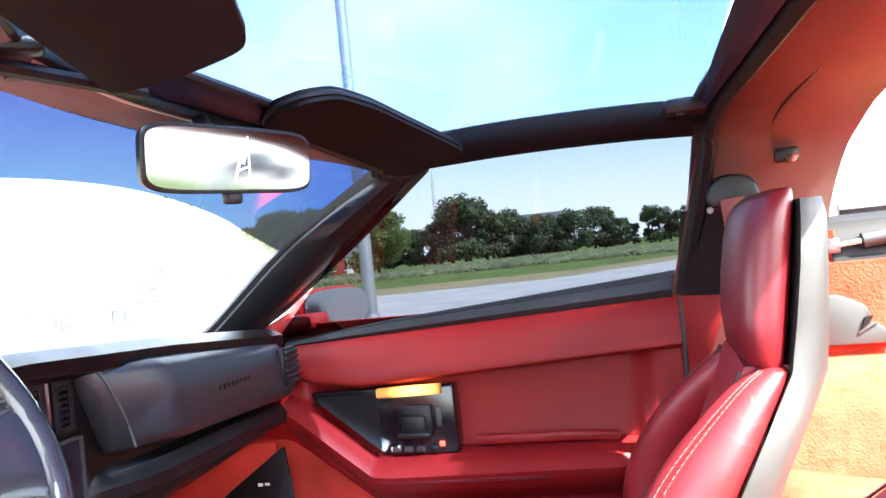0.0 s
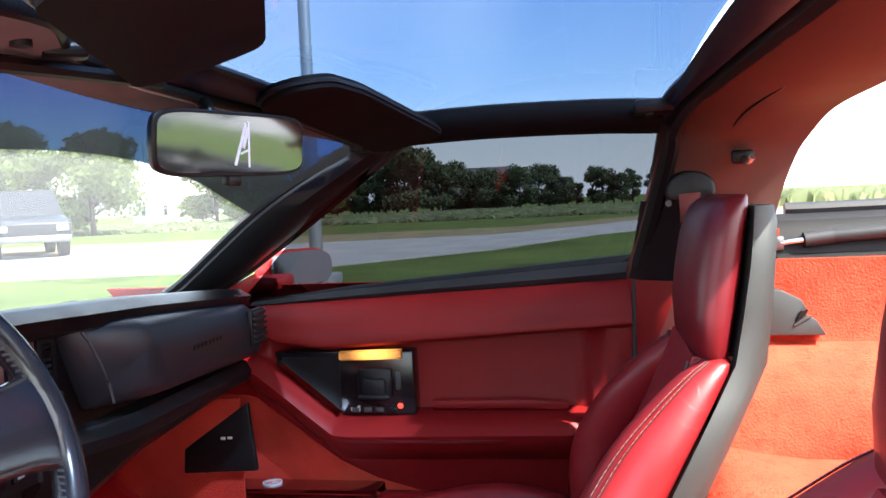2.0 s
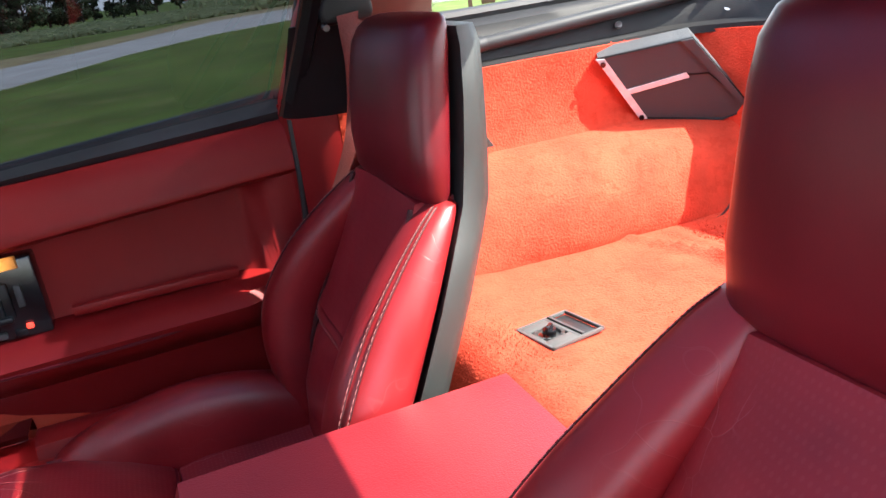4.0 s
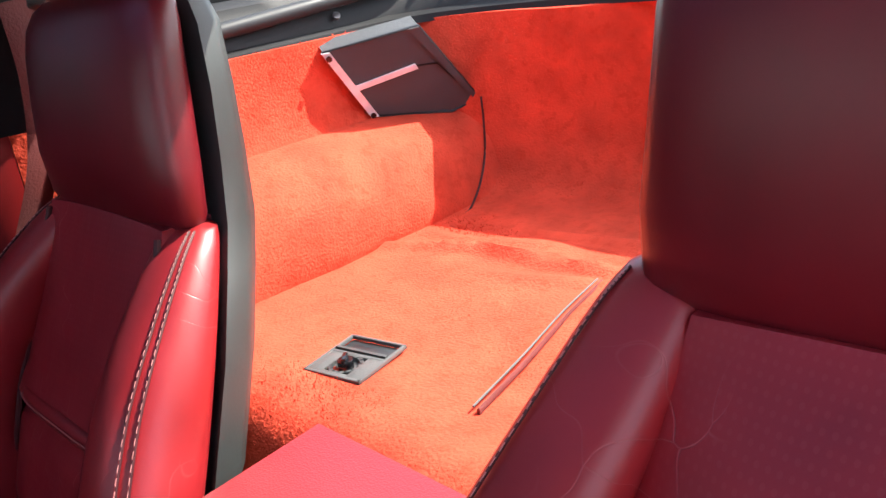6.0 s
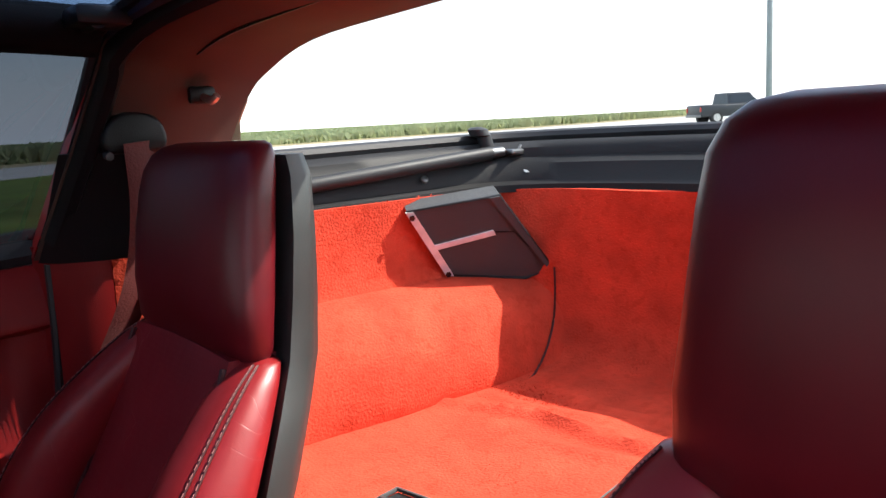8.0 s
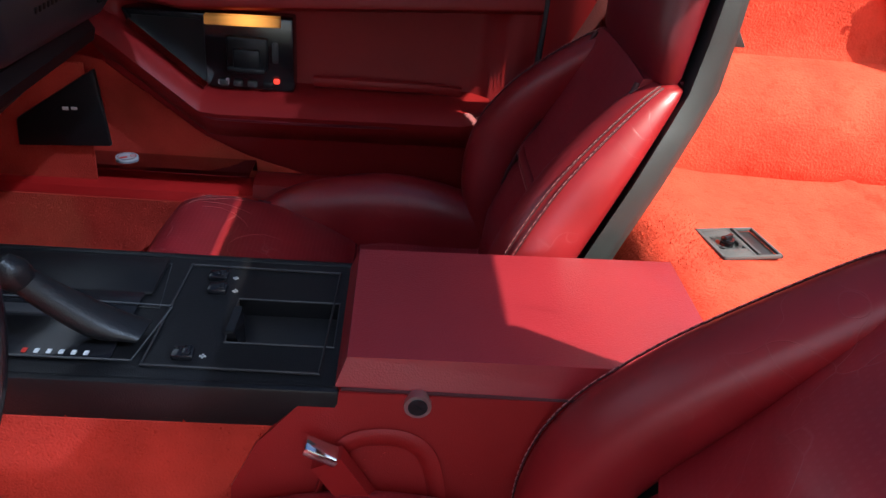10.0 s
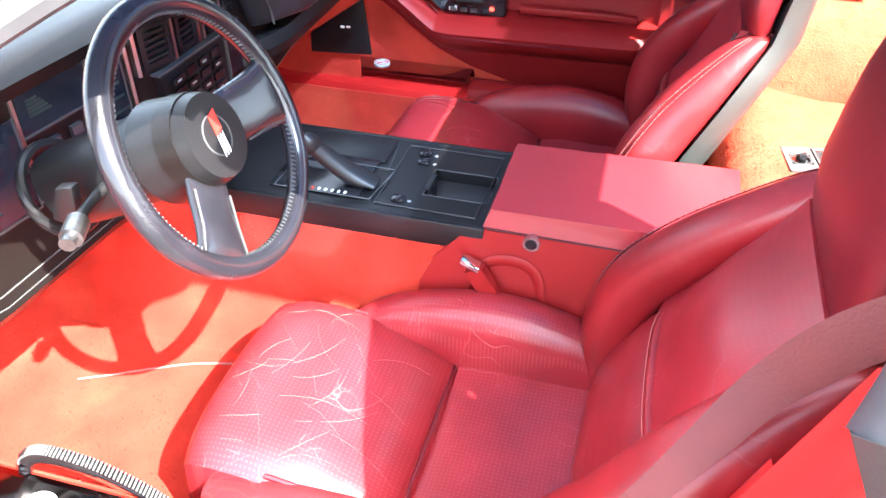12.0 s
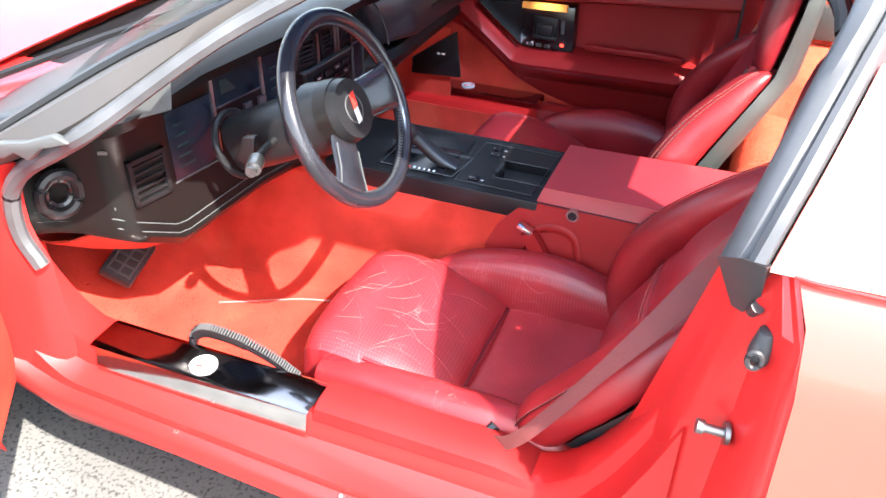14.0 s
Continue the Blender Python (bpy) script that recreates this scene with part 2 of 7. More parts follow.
GREY_PALE = material("faded_grey_plastic", (0.085, 0.085, 0.084), 0.6, vary=0.10, vary_scale=8, grain=0.10, grain_scale=500, kind="cells")
SHELL = material("dark_grey_shell", (0.032, 0.037, 0.036), 0.46, vary=0.15, vary_scale=8, grain=0.03, grain_scale=420, kind="cells")
TRIM_GREY = material("faded_grey_trim", (0.036, 0.032, 0.030), 0.6, vary=0.15, vary_scale=7, grain=0.1, grain_scale=300)
RUBBER = material("black_rubber", (0.022, 0.022, 0.024), 0.5, vary=0.25, vary_scale=10, grain=0.1, grain_scale=200)
SEAL = material("weathered_rubber_seal", (0.056, 0.058, 0.062), 0.46, vary=0.25, vary_scale=14, grain=0.1, grain_scale=160)
HEADER = material("pale_header_vinyl", (0.165, 0.165, 0.168), 0.7, spec=0.2, vary=0.2, vary_scale=8, grain=0.1, grain_scale=400)
VISOR = material("dark_brown_visor_cloth", (0.0048, 0.0040, 0.0046), 0.7, vary=0.15, vary_scale=9, grain=0.12, grain_scale=600, spec=0.14)
PAINT = material("red_car_paint", (0.46, 0.015, 0.014), 0.38, vary=0.06, vary_scale=3, coat=0.30, spec=0.35)
# Lighter copy of the car paint; sunlight on the driver's quarter is painted in.
PAINT_SUNLIT = material("sunlit_red_paint", (0.52, 0.050, 0.035), 0.42, vary=0.08, vary_scale=2, coat=0.35)
# Red car paint made paler: sky glare on the hoop post is in the colour.
PAINT_GLARE = material("glare_paled_red_paint", (0.52, 0.080, 0.058), 0.40, vary=0.08, vary_scale=2, coat=0.5)
CHROME = material("chrome", (0.72, 0.72, 0.72), 0.12, metal=1.0, vary=0.06)
STEEL = material("brushed_steel", (0.55, 0.54, 0.52), 0.35, metal=1.0, vary=0.15, vary_scale=30)
DULL = material("dull_dark_metal", (0.22, 0.22, 0.22), 0.4, metal=1.0, vary=0.25, vary_scale=60)
MESH = material("dark_speaker_cloth", (0.062, 0.065, 0.071), 0.70, vary=0.10, vary_scale=12, grain=0.5, grain_scale=900, kind="cells")
RAIL_BLACK = material("matt_black_rail", (0.016, 0.016, 0.017), 0.55, spec=0.25, vary=0.2, vary_scale=8, grain=0.12, grain_scale=500, kind="cells")
STRUT_GREY = material("satin_grey_cylinder", (0.026, 0.027, 0.029), 0.50, spec=0.3, vary=0.12, vary_scale=20)
LIP = material("polished_metal_lip", (0.60, 0.60, 0.59), 0.05, metal=1.0, vary=0.10, vary_scale=40, grain=0.03, grain_scale=90)
PLATE = material("polished_dark_sill_plate", (0.38, 0.36, 0.37), 0.06, metal=1.0, vary=0.10, vary_scale=25, grain=0.02, grain_scale=60)
WHITE = material("white_plastic", (0.75, 0.74, 0.70), 0.45, vary=0.05)
PALE_GREY = material("pale_grey_enamel", (0.48, 0.47, 0.48), 0.35, vary=0.08, vary_scale=60)
WHITE_INK = material("white_marking", (0.70, 0.70, 0.70), 0.6, vary=0.05)
MARK = material("grey_marking", (0.30, 0.30, 0.30), 0.6, vary=0.05)
RED_INK = material("red_marking", (0.60, 0.03, 0.02), 0.5, vary=0.05)
SCREEN = material("dark_instrument_glass", (0.010, 0.013, 0.020), 0.12, vary=0.2, vary_scale=20)
WHEEL_LEATHER = material("black_leather_rim", (0.013, 0.013, 0.017), 0.24, coat=0.2, vary=0.3, vary_scale=25, grain=0.03, grain_scale=480, kind="cells")
BELT = material("dark_red_webbing", (0.125, 0.026, 0.024), 0.8, vary=0.15, vary_scale=12, grain=0.4, grain_scale=300)
SATIN = material("satin_silver_strip", (0.78, 0.79, 0.80), 0.36, metal=0.0, vary=0.15, vary_scale=50)
MIRROR_DIM = material("dimmed_mirror_silver", (0.24, 0.245, 0.265), 0.02, metal=1.0, vary=0.01)
AMBER = glow("lit_amber_lens", (0.9, 0.36, 0.07), 0.55)
nodes, links = AMBER.node_tree.nodes, AMBER.node_tree.links
lens_co, lens_far, lens_fall = nodes.new("ShaderNodeTexCoord"), nodes.new("ShaderNodeVectorMath"), nodes.new("ShaderNodeMapRange")
lens_far.operation = "DISTANCE"
lens_far.inputs[1].default_value = (-0.150, 0.68, 0.745)
lens_fall.inputs["From Min"].default_value, lens_fall.inputs["From Max"].default_value = 0.0, 0.052
lens_fall.inputs["To Min"].default_value, lens_fall.inputs["To Max"].default_value = 0.55, 0.01
links.new(lens_co.outputs["Object"], lens_far.inputs[0])
links.new(lens_far.outputs["Value"], lens_fall.inputs["Value"])
links.new(lens_fall.outputs["Result"], nodes["Principled BSDF"].inputs["Emission Strength"])
RED_LIT = glow("lit_red_button", (0.9, 0.05, 0.03), 0.4)
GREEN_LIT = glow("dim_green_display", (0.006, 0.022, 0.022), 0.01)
ROOF_BLUE = material("dark_blue_acrylic_border", (0.006, 0.013, 0.036), 0.40, vary=0.15, vary_scale=10)
GLASS_SHIELD = glass("windshield_glass", (0.70, 0.74, 0.74), 0.10, band=(1.092, (0.011, 0.030, 0.058)), dust=0.085)
GLASS_SIDE = glass("smoked_side_glass", (0.064, 0.075, 0.092), 0.35)
GLASS_ROOF = glass("blue_roof_acrylic", (0.135, 0.195, 0.300), 0.30)
GLASS_HATCH = glass("hatch_glass", (0.90, 0.92, 0.91), 0.10)
TYRE = material("tyre_rubber", (0.02, 0.02, 0.02), 0.8)
ALLOY = material("alloy", (0.5, 0.5, 0.5), 0.3, metal=1.0)


# ---- geometry helpers ----
ORIGIN = {}


def thing(name, at, label, category, group="", kind=""):
    ob = new(name)
    ob.location = at
    ob.empty_display_size = 0.1
    ORIGIN[ob] = Vector(at)
    return tagged(ob, label, category, group, kind)


def part(name, bm, mat, parent, label="", smooth=40, kind=""):
    """Links a bmesh, given in world metres, as one mesh under a thing or a part."""
    at = ORIGIN[parent]
    bm.transform(Matrix.Translation(-at))
    bmesh.ops.recalc_face_normals(bm, faces=bm.faces)
    me = bpy.data.meshes.new(name)
    bm.to_mesh(me)
    bm.free()
    me.materials.append(mat)
    if smooth:
        me.shade_smooth()
        me.set_sharp_from_angle(angle=radians(smooth))
    ob = new(name, me)
    ob.parent = parent
    ORIGIN[ob] = at
    return tagged(ob, label, kind=kind)


def solo(name, bm, mat, label, category, group="", kind="", smooth=40):
    """A thing of one mesh; its origin is its lowest middle."""
    xs, ys, zs = zip(*(v.co for v in bm.verts))
    at = Vector(((min(xs) + max(xs)) / 2, (min(ys) + max(ys)) / 2, min(zs)))
    bm.transform(Matrix.Translation(-at))
    bmesh.ops.recalc_face_normals(bm, faces=bm.faces)
    me = bpy.data.meshes.new(name)
    bm.to_mesh(me)
    bm.free()
    me.materials.append(mat)
    if smooth:
        me.shade_smooth()
        me.set_sharp_from_angle(angle=radians(smooth))
    ob = new(name, me)
    ob.location = at
    ORIGIN[ob] = at
    return tagged(ob, label, category, group, kind)


def joined(*bms):
    out = bmesh.new()
    for b in bms:
        me = bpy.data.meshes.new("tmp")
        b.to_mesh(me)
        b.free()
        out.from_mesh(me)
        bpy.data.meshes.remove(me)
    return out


def bevelled(bm, width, segments=2):
    if width > 0:
        edges = [e for e in bm.edges if len(e.link_faces) == 2 and e.calc_face_angle(0) > 0.4]
        bmesh.ops.bevel(bm, geom=edges, offset=width, segments=segments, affect="EDGES", profile=0.5, clamp_overlap=True)
    return bm


def box(c, size, bevel=0.004, turn=(0, 0, 0), segments=2):
    bm = bmesh.new()
    bmesh.ops.create_cube(bm, size=1)
    bm.transform(Matrix.Diagonal((*size, 1)))
    bevelled(bm, bevel, segments)
    bm.transform(pose(*c, *turn))
    return bm


def prism(poly, axis, a, b, bevel=0.003, segments=2):
    """A polygon in the two other axes (in x, y, z order), drawn out along axis from a to b."""
    bm = bmesh.new()

    def at(p, d):
        return {"x": (d, p[0], p[1]), "y": (p[0], d, p[1]), "z": (p[0], p[1], d)}[axis]

    low = [bm.verts.new(at(p, a)) for p in poly]
    high = [bm.verts.new(at(p, b)) for p in poly]
    bm.faces.new(low)
    bm.faces.new(high[::-1])
    for i in range(len(poly)):
        j = (i + 1) % len(poly)
        bm.faces.new((low[i], low[j], high[j], high[i]))
    bmesh.ops.recalc_face_normals(bm, faces=bm.faces)
    return bevelled(bm, bevel, segments)


def loft(rings, closed=True, caps=True):
    bm = bmesh.new()
    rows = [[bm.verts.new(p) for p in ring] for ring in rings]
    n = len(rows[0])
    for a, b in zip(rows, rows[1:]):
        for i in range(n if closed else n - 1):
            j = (i + 1) % n
            bm.faces.new((a[i], a[j], b[j], b[i]))
    if caps and closed:
        bm.faces.new(rows[0][::-1])
        bm.faces.new(rows[-1])
    return bm


def sheet(rows, thick=0.0):
    """A surface through rows of points, with a thickness."""
    bm = loft(rows, closed=False, caps=False)
    bmesh.ops.recalc_face_normals(bm, faces=bm.faces)
    if thick:
        bmesh.ops.solidify(bm, geom=bm.faces[:], thickness=thick)
    return bm


def smooth_path(points, steps=6):
    """A Catmull-Rom line through points."""
    p = [Vector(q) for q in points]
    p = [2 * p[0] - p[1], *p, 2 * p[-1] - p[-2]]
    out = []
    for a, b, c, d in zip(p, p[1:], p[2:], p[3:]):
        for k in range(steps):
            t = k / steps
            out.append(0.5 * (2 * b + (c - a) * t + (2 * a - 5 * b + 4 * c - d) * t * t + (3 * b - a - 3 * c + d) * t ** 3))
    return out + [p[-2]]


def tube(path, radius, n=10, closed=False, flat=1.0, side=None):
    """A round or flattened tube along a path. side: the way of its broad axis."""
    path = [Vector(p) for p in path]
    rings, count = [], len(path)
    for i, p in enumerate(path):
        a = path[(i - 1) % count] if closed or i else p
        b = path[(i + 1) % count] if closed or i < count - 1 else p
        d = (b - a).normalized()
        ref = Vector(side) if side is not None else (Vector((0, 0, 1)) if abs(d.z) < 0.9 else Vector((1, 0, 0)))
        u = (ref - d * ref.dot(d)).normalized()
        v = d.cross(u)
        r = radius[i] if isinstance(radius, (list, tuple)) else radius
        rings.append([p + u * (r * math.cos(k * math.tau / n)) + v * (r * flat * math.sin(k * math.tau / n)) for k in range(n)])
    if closed:
        rings.append(rings[0])
        bm = loft(rings, caps=False)
        bmesh.ops.remove_doubles(bm, verts=bm.verts, dist=1e-6)
        return bm
    return loft(rings)


def ring(c, a, b, u, v, n=24, power=2.6):
    """A rounded-square ring about c: half sizes a along u and b along v."""
    c, u, v = Vector(c), Vector(u), Vector(v)
    out = []
    for k in range(n):
        ang = k * math.tau / n
        co, si = math.cos(ang), math.sin(ang)
        out.append(c + u * (a * math.copysign(abs(co) ** (2 / power), co)) + v * (b * math.copysign(abs(si) ** (2 / power), si)))
    return out


def pillow(stations, u, v, n=24, power=2.6, cap=0.35):
    """A stuffed form through stations (centre, half a, half b), with rounded ends."""
    pts = stations
    rings = []
    first, last = pts[0], pts[-1]
    for f in (0.25, 0.6, 0.85):
        c = Vector(first[0]) + (Vector(first[0]) - Vector(pts[1][0])).normalized() * (cap * min(first[1], first[2]) * (1 - f))
        rings.append(ring(c, first[1] * math.sqrt(f), first[2] * math.sqrt(f), u, v, n, power))
    path = smooth_path([p[0] for p in pts], 5)
    aa = smooth_path([(p[1], p[2], 0) for p in pts], 5)
    for c, s in zip(path, aa):
        rings.append(ring(c, s.x, s.y, u, v, n, power))
    for f in (0.85, 0.6, 0.25):
        c = Vector(last[0]) + (Vector(last[0]) - Vector(pts[-2][0])).normalized() * (cap * min(last[1], last[2]) * (1 - f))
        rings.append(ring(c, last[1] * math.sqrt(f), last[2] * math.sqrt(f), u, v, n, power))
    return loft(rings)


def rod(a, b, r, n=12, r2=None, bevel=0.0):
    a, b = Vector(a), Vector(b)
    d = (b - a).normalized()
    ref = Vector((0, 0, 1)) if abs(d.z) < 0.9 else Vector((1, 0, 0))
    u = (ref - d * ref.dot(d)).normalized()
    v = d.cross(u)
    ends = ((a, r), (b, r if r2 is None else r2))
    return bevelled(loft([[p + u * (q * math.cos(k * math.tau / n)) + v * (q * math.sin(k * math.tau / n)) for k in range(n)] for p, q in ends]), bevel)


def lerp(table, x):
    """Straight lines through (x, value) pairs."""
    xs, vs = zip(*table)
    return float(np.interp(x, xs, vs))


def rounded(points, reach=0.016):
    """A closed outline with its corners rounded off."""
    out, n = [], len(points)
    for k, p in enumerate(points):
        ends = [p + (q - p).normalized() * min(reach, 0.4 * (q - p).length) for q in (points[k - 1], points[(k + 1) % n])]
        for f in (0.0, 0.33, 0.67, 1.0):
            out.append(ends[0].lerp(p, f).lerp(p.lerp(ends[1], f), f))
    return out


# ---- car shell ----
car = thing("car", (0.3, 0, 0), "red two-seat sports car with smoked windows, driver's door open", "car")


def both(points, s):
    return [(x, s * y, z) for x, y, z in points]


# A-pillar lines: along the windshield's edge and along the side glass
SHIELD_EDGE = [(-0.70, 0.680, 0.780), (-0.60, 0.668, 0.838), (-0.54, 0.658, 0.874), (-0.355, 0.602, 1.005), (-0.185, 0.548, 1.092), (-0.12, 0.50, 1.118)]
GLASS_EDGE = [(-0.62, 0.720, 0.790), (-0.45, 0.712, 0.884), (-0.395, 0.700, 0.915), (-0.215, 0.620, 1.022), (-0.075, 0.530, 1.110), (-0.03, 0.505, 1.130)]
SHIELD_EDGE_DRIVER = [(-0.73, 0.680, 0.808), (-0.64, 0.662, 0.856), (-0.40, 0.612, 0.998), (-0.21, 0.552, 1.090), (-0.13, 0.50, 1.122)]
GLASS_EDGE_DRIVER = [(-0.67, 0.705, 0.812), (-0.554, 0.702, 0.866), (-0.425, 0.688, 0.934), (-0.265, 0.602, 1.050), (-0.12, 0.525, 1.140)]
HEADER_FRONT = [(-0.115, 0.50, 1.118), (-0.126, 0.41, 1.124), (-0.138, 0.325, 1.126), (-0.153, 0.25, 1.127), (-0.172, 0.15, 1.128), (-0.182, 0.0, 1.128)]
HEADER_REAR = [(-0.040, 0.50, 1.124), (-0.048, 0.41, 1.131), (-0.094, 0.325, 1.133), (-0.116, 0.25, 1.135), (-0.139, 0.15, 1.136), (-0.150, 0.0, 1.138)]
HALO_FRONT = [(0.428, 0.0, 1.184), (0.408, 0.25, 1.174), (0.386, 0.40, 1.158), (0.374, 0.485, 1.132), (0.370, 0.522, 1.100), (0.345, 0.60, 0.99), (0.315, 0.685, 0.870)]
HALO_FRONT_DRIVER = [(0.428, 0.0, 1.184), (0.432, 0.25, 1.182), (0.438, 0.40, 1.178), (0.452, 0.500, 1.170), (0.472, 0.560, 1.140), (0.466, 0.632, 1.04), (0.446, 0.685, 0.935)]
HALO_REAR = [(0.600, 0.0, 1.146), (0.600, 0.235, 1.141), (0.600, 0.42, 1.132), (0.595, 0.525, 1.105), (0.582, 0.575, 1.070), (0.562, 0.615, 0.99), (0.548, 0.635, 0.88)]
RAIL = [(0.55, 0.615, 0.0), (0.80, 0.612, 0.0), (0.98, 0.600, 0.0), (1.075, 0.560, 0.0), (1.14, 0.46, 0.0), (1.19, 0.28, 0.0), (1.205, 0.0, 0.0)]


def mirrored_line(half, other=None):
    """From the passenger's side across the middle to the driver's."""
    pts, more = sorted(half, key=lambda p: -p[1]), sorted(other or half, key=lambda p: p[1])
    return [Vector(p) for p in pts] + [Vector((x, -y, z)) for x, y, z in more if y > 1e-6]


for s in (1, -1):
    w, g = smooth_path(both(SHIELD_EDGE if s > 0 else SHIELD_EDGE_DRIVER, s)), smooth_path(both(GLASS_EDGE if s > 0 else GLASS_EDGE_DRIVER, s))
    out = Vector((-0.3, s * 0.7, 0.65)).normalized()
    rings = []
    for a, b in zip(w, g):
        m = (a + b) / 2
        rings.append([a, a * 0.7 + b * 0.3 - out * 0.016, a * 0.3 + b * 0.7 - out * 0.016, b, b + out * 0.018, m + out * 0.035, a + out * 0.018])
    part("windshield_pillar", loft(rings), BLACK if s > 0 else TRIM_GREY, car, "" if s > 0 else "faded grey windshield pillar trim")
    gpath = smooth_path(both([*([(-0.765, 0.70, 0.56), (-0.735, 0.705, 0.68), (-0.70, 0.705, 0.765), (-0.60, 0.718, 0.805), (-0.45, 0.708, 0.888), (-0.395, 0.697, 0.920), (-0.215, 0.616, 1.027)] if s > 0 else [(-0.628, 0.684, 0.636), (-0.651, 0.686, 0.690), (-0.648, 0.687, 0.745), (-0.630, 0.688, 0.786), (-0.582, 0.692, 0.832), (-0.490, 0.698, 0.888), (-0.425, 0.696, 0.930), (-0.265, 0.606, 1.050)]), (-0.06, 0.520, 1.120 if s > 0 else 1.165)], s))
    part("shield_molding", tube([p + out * 0.020 for p in w], 0.010, 8), BLACK, car)
    part("door_seal", tube(gpath, 0.011 if s > 0 else 0.014, 8), SEAL if s < 0 else RUBBER, car, "weathered rubber door seal")

front, rear = smooth_path(mirrored_line(HEADER_FRONT), 4), smooth_path(mirrored_line(HEADER_REAR), 4)
rows = []
for k, (a, b) in enumerate(zip(front, rear)):
    low = (a * 0.5 + b * 0.5) + Vector((0, 0, -0.005))
    rows.append([a + Vector((-0.014, 0, -0.003)), a * 0.75 + b * 0.25 + Vector((0, 0, -0.005)), low, b + Vector((0, 0, -0.004)), b + Vector((0.0, 0, 0.02)), a + Vector((0.01, 0, 0.022))])
part("header_trim", loft(rows), HEADER, car, "faded grey header trim above the windshield")
part("header_seal", tube([p + Vector((0.002, 0, 0.002)) for p in rear], 0.007, 8, flat=0.7), BLACK, car)
part("header_slot", box((-0.086, -0.338, 1.129), (0.030, 0.022, 0.010), 0.004, (0, 0, 40)), BLACK, car)
part("header_edge", tube([p + Vector((-0.002, 0, -0.0045)) for p in rear if -0.32 < p.y < 0.32], 0.0016, 5), PALE_GREY, car, "thin pale edge of the header trim")
for x, y in ((-0.078, -0.392), (-0.128, -0.296), (-0.078, 0.392)):
    part("clip_hole", rod((x, y, 1.1215), (x, y, 1.126), 0.0065, 12), RUBBER, car)

# windshield
base = []
for k in range(len(front)):
    f = k / (len(front) - 1)
    y = 0.68 * (1 - 2 * f)
    base.append(Vector((-0.70 - 0.22 * (1 - (y / 0.68) ** 2), y, 0.775 + 0.02 * (1 - (y / 0.68) ** 2))))
rows = []
for j in range(13):
    f = j / 12
    row = []
    for a, b in zip(front, base):
        p = a.lerp(b, f)
        side = np.interp(p.x, [q[0] for q in SHIELD_EDGE], [q[1] for q in SHIELD_EDGE])
        p.y = p.y / (0.50 + 0.18 * f) * side
        p.z += 0.045 * math.sin(math.pi * f)
        row.append(p)
    rows.append(row)
part("windshield", sheet(rows, 0), GLASS_SHIELD, car, "windshield with a blue tint band")

# roof panel: blue acrylic in a dark frame
def crown(y):
    """The roof panel's height across the car; its driver's side sits a little higher."""
    return 1.190 - (0.16 if y > 0 else 0.07) * y * y


def roof_front(y):
    """Where the roof panel's front edge lies; it curves back towards the sides."""
    return -0.118 + 0.20 * y * y


rows = []
for i in range(9):
    row = []
    for j in range(17):
        y, f = 0.49 - 0.965 * j / 16, i / 8
        row.append(Vector((roof_front(y) + (0.385 - roof_front(y)) * f, y, crown(y) + 0.008 * math.sin(math.pi * f) - 0.026 * (1 - f) ** 4)))
    rows.append(row)
part("roof_pane", sheet(rows), GLASS_ROOF, car, "removable blue-tinted clear roof panel")
for s in (1, -1):
    path = smooth_path(both([(x, y - (0.016 if s < 0 else 0), z + (0.034 if s < 0 else 0)) for x, y, z in ((-0.06, 0.492, 1.140), (0.10, 0.486, 1.144), (0.26, 0.483, 1.142), (0.365, 0.484, 1.137))], s))
    part("roof_side_frame", tube(path, 0.030, 10, flat=0.75, side=(0, s * -0.5, 0.6)), VISOR, car, "dark brown roof panel side frame")
    up = 0.0 if s > 0 else 0.03
    part("roof_latch", joined(box((0.352, s * 0.43, 1.146 + up), (0.06, 0.055, 0.022), 0.008), rod((0.345, s * 0.45, 1.142 + up), (0.345, s * 0.41, 1.142 + up), 0.010)), BLACK, car)
part("roof_front_frame", tube([Vector((roof_front(p.y) + 0.004, p.y, crown(p.y) - 0.028)) for p in rear], 0.006, 8), BLACK, car)
halo_f, halo_r = smooth_path(mirrored_line(HALO_FRONT, HALO_FRONT_DRIVER), 4), smooth_path(mirrored_line(HALO_REAR), 4)
border = []
for p in halo_f:
    if -0.48 < p.y < 0.475 and p.z > 1.12:
        z = crown(p.y) - 0.007
        edge_x = min(0.385 - 0.06 * p.y * p.y, p.x - 0.012)
        border.append([(edge_x, p.y, z), (edge_x * 0.7 + p.x * 0.3, p.y, z - 0.010), (p.x - 0.004, p.y, z * 0.5 + p.z * 0.5 - 0.012), (p.x + 0.004, p.y, p.z - 0.006)])
part("roof_rear_border", sheet(border, 0.003), ROOF_BLUE, car, "dark blue border of the roof panel")
border = []
for p in rear:
    edge = Vector((roof_front(p.y) + 0.006, p.y, crown(p.y) - 0.030))
    border.append([p + Vector((0.000, 0, 0.006)), p.lerp(edge, 0.35) + Vector((0, 0, -0.002)), p.lerp(edge, 0.8) + Vector((0, 0, -0.002)), edge])
part("roof_front_border", sheet(border, 0.003), ROOF_BLUE, car, "dark blue border of the roof panel")
part("roof_rear_frame", tube([p + Vector((-0.012, 0, 0.000)) for p in halo_f if p.z > 1.135], 0.009, 8), BLACK, car)

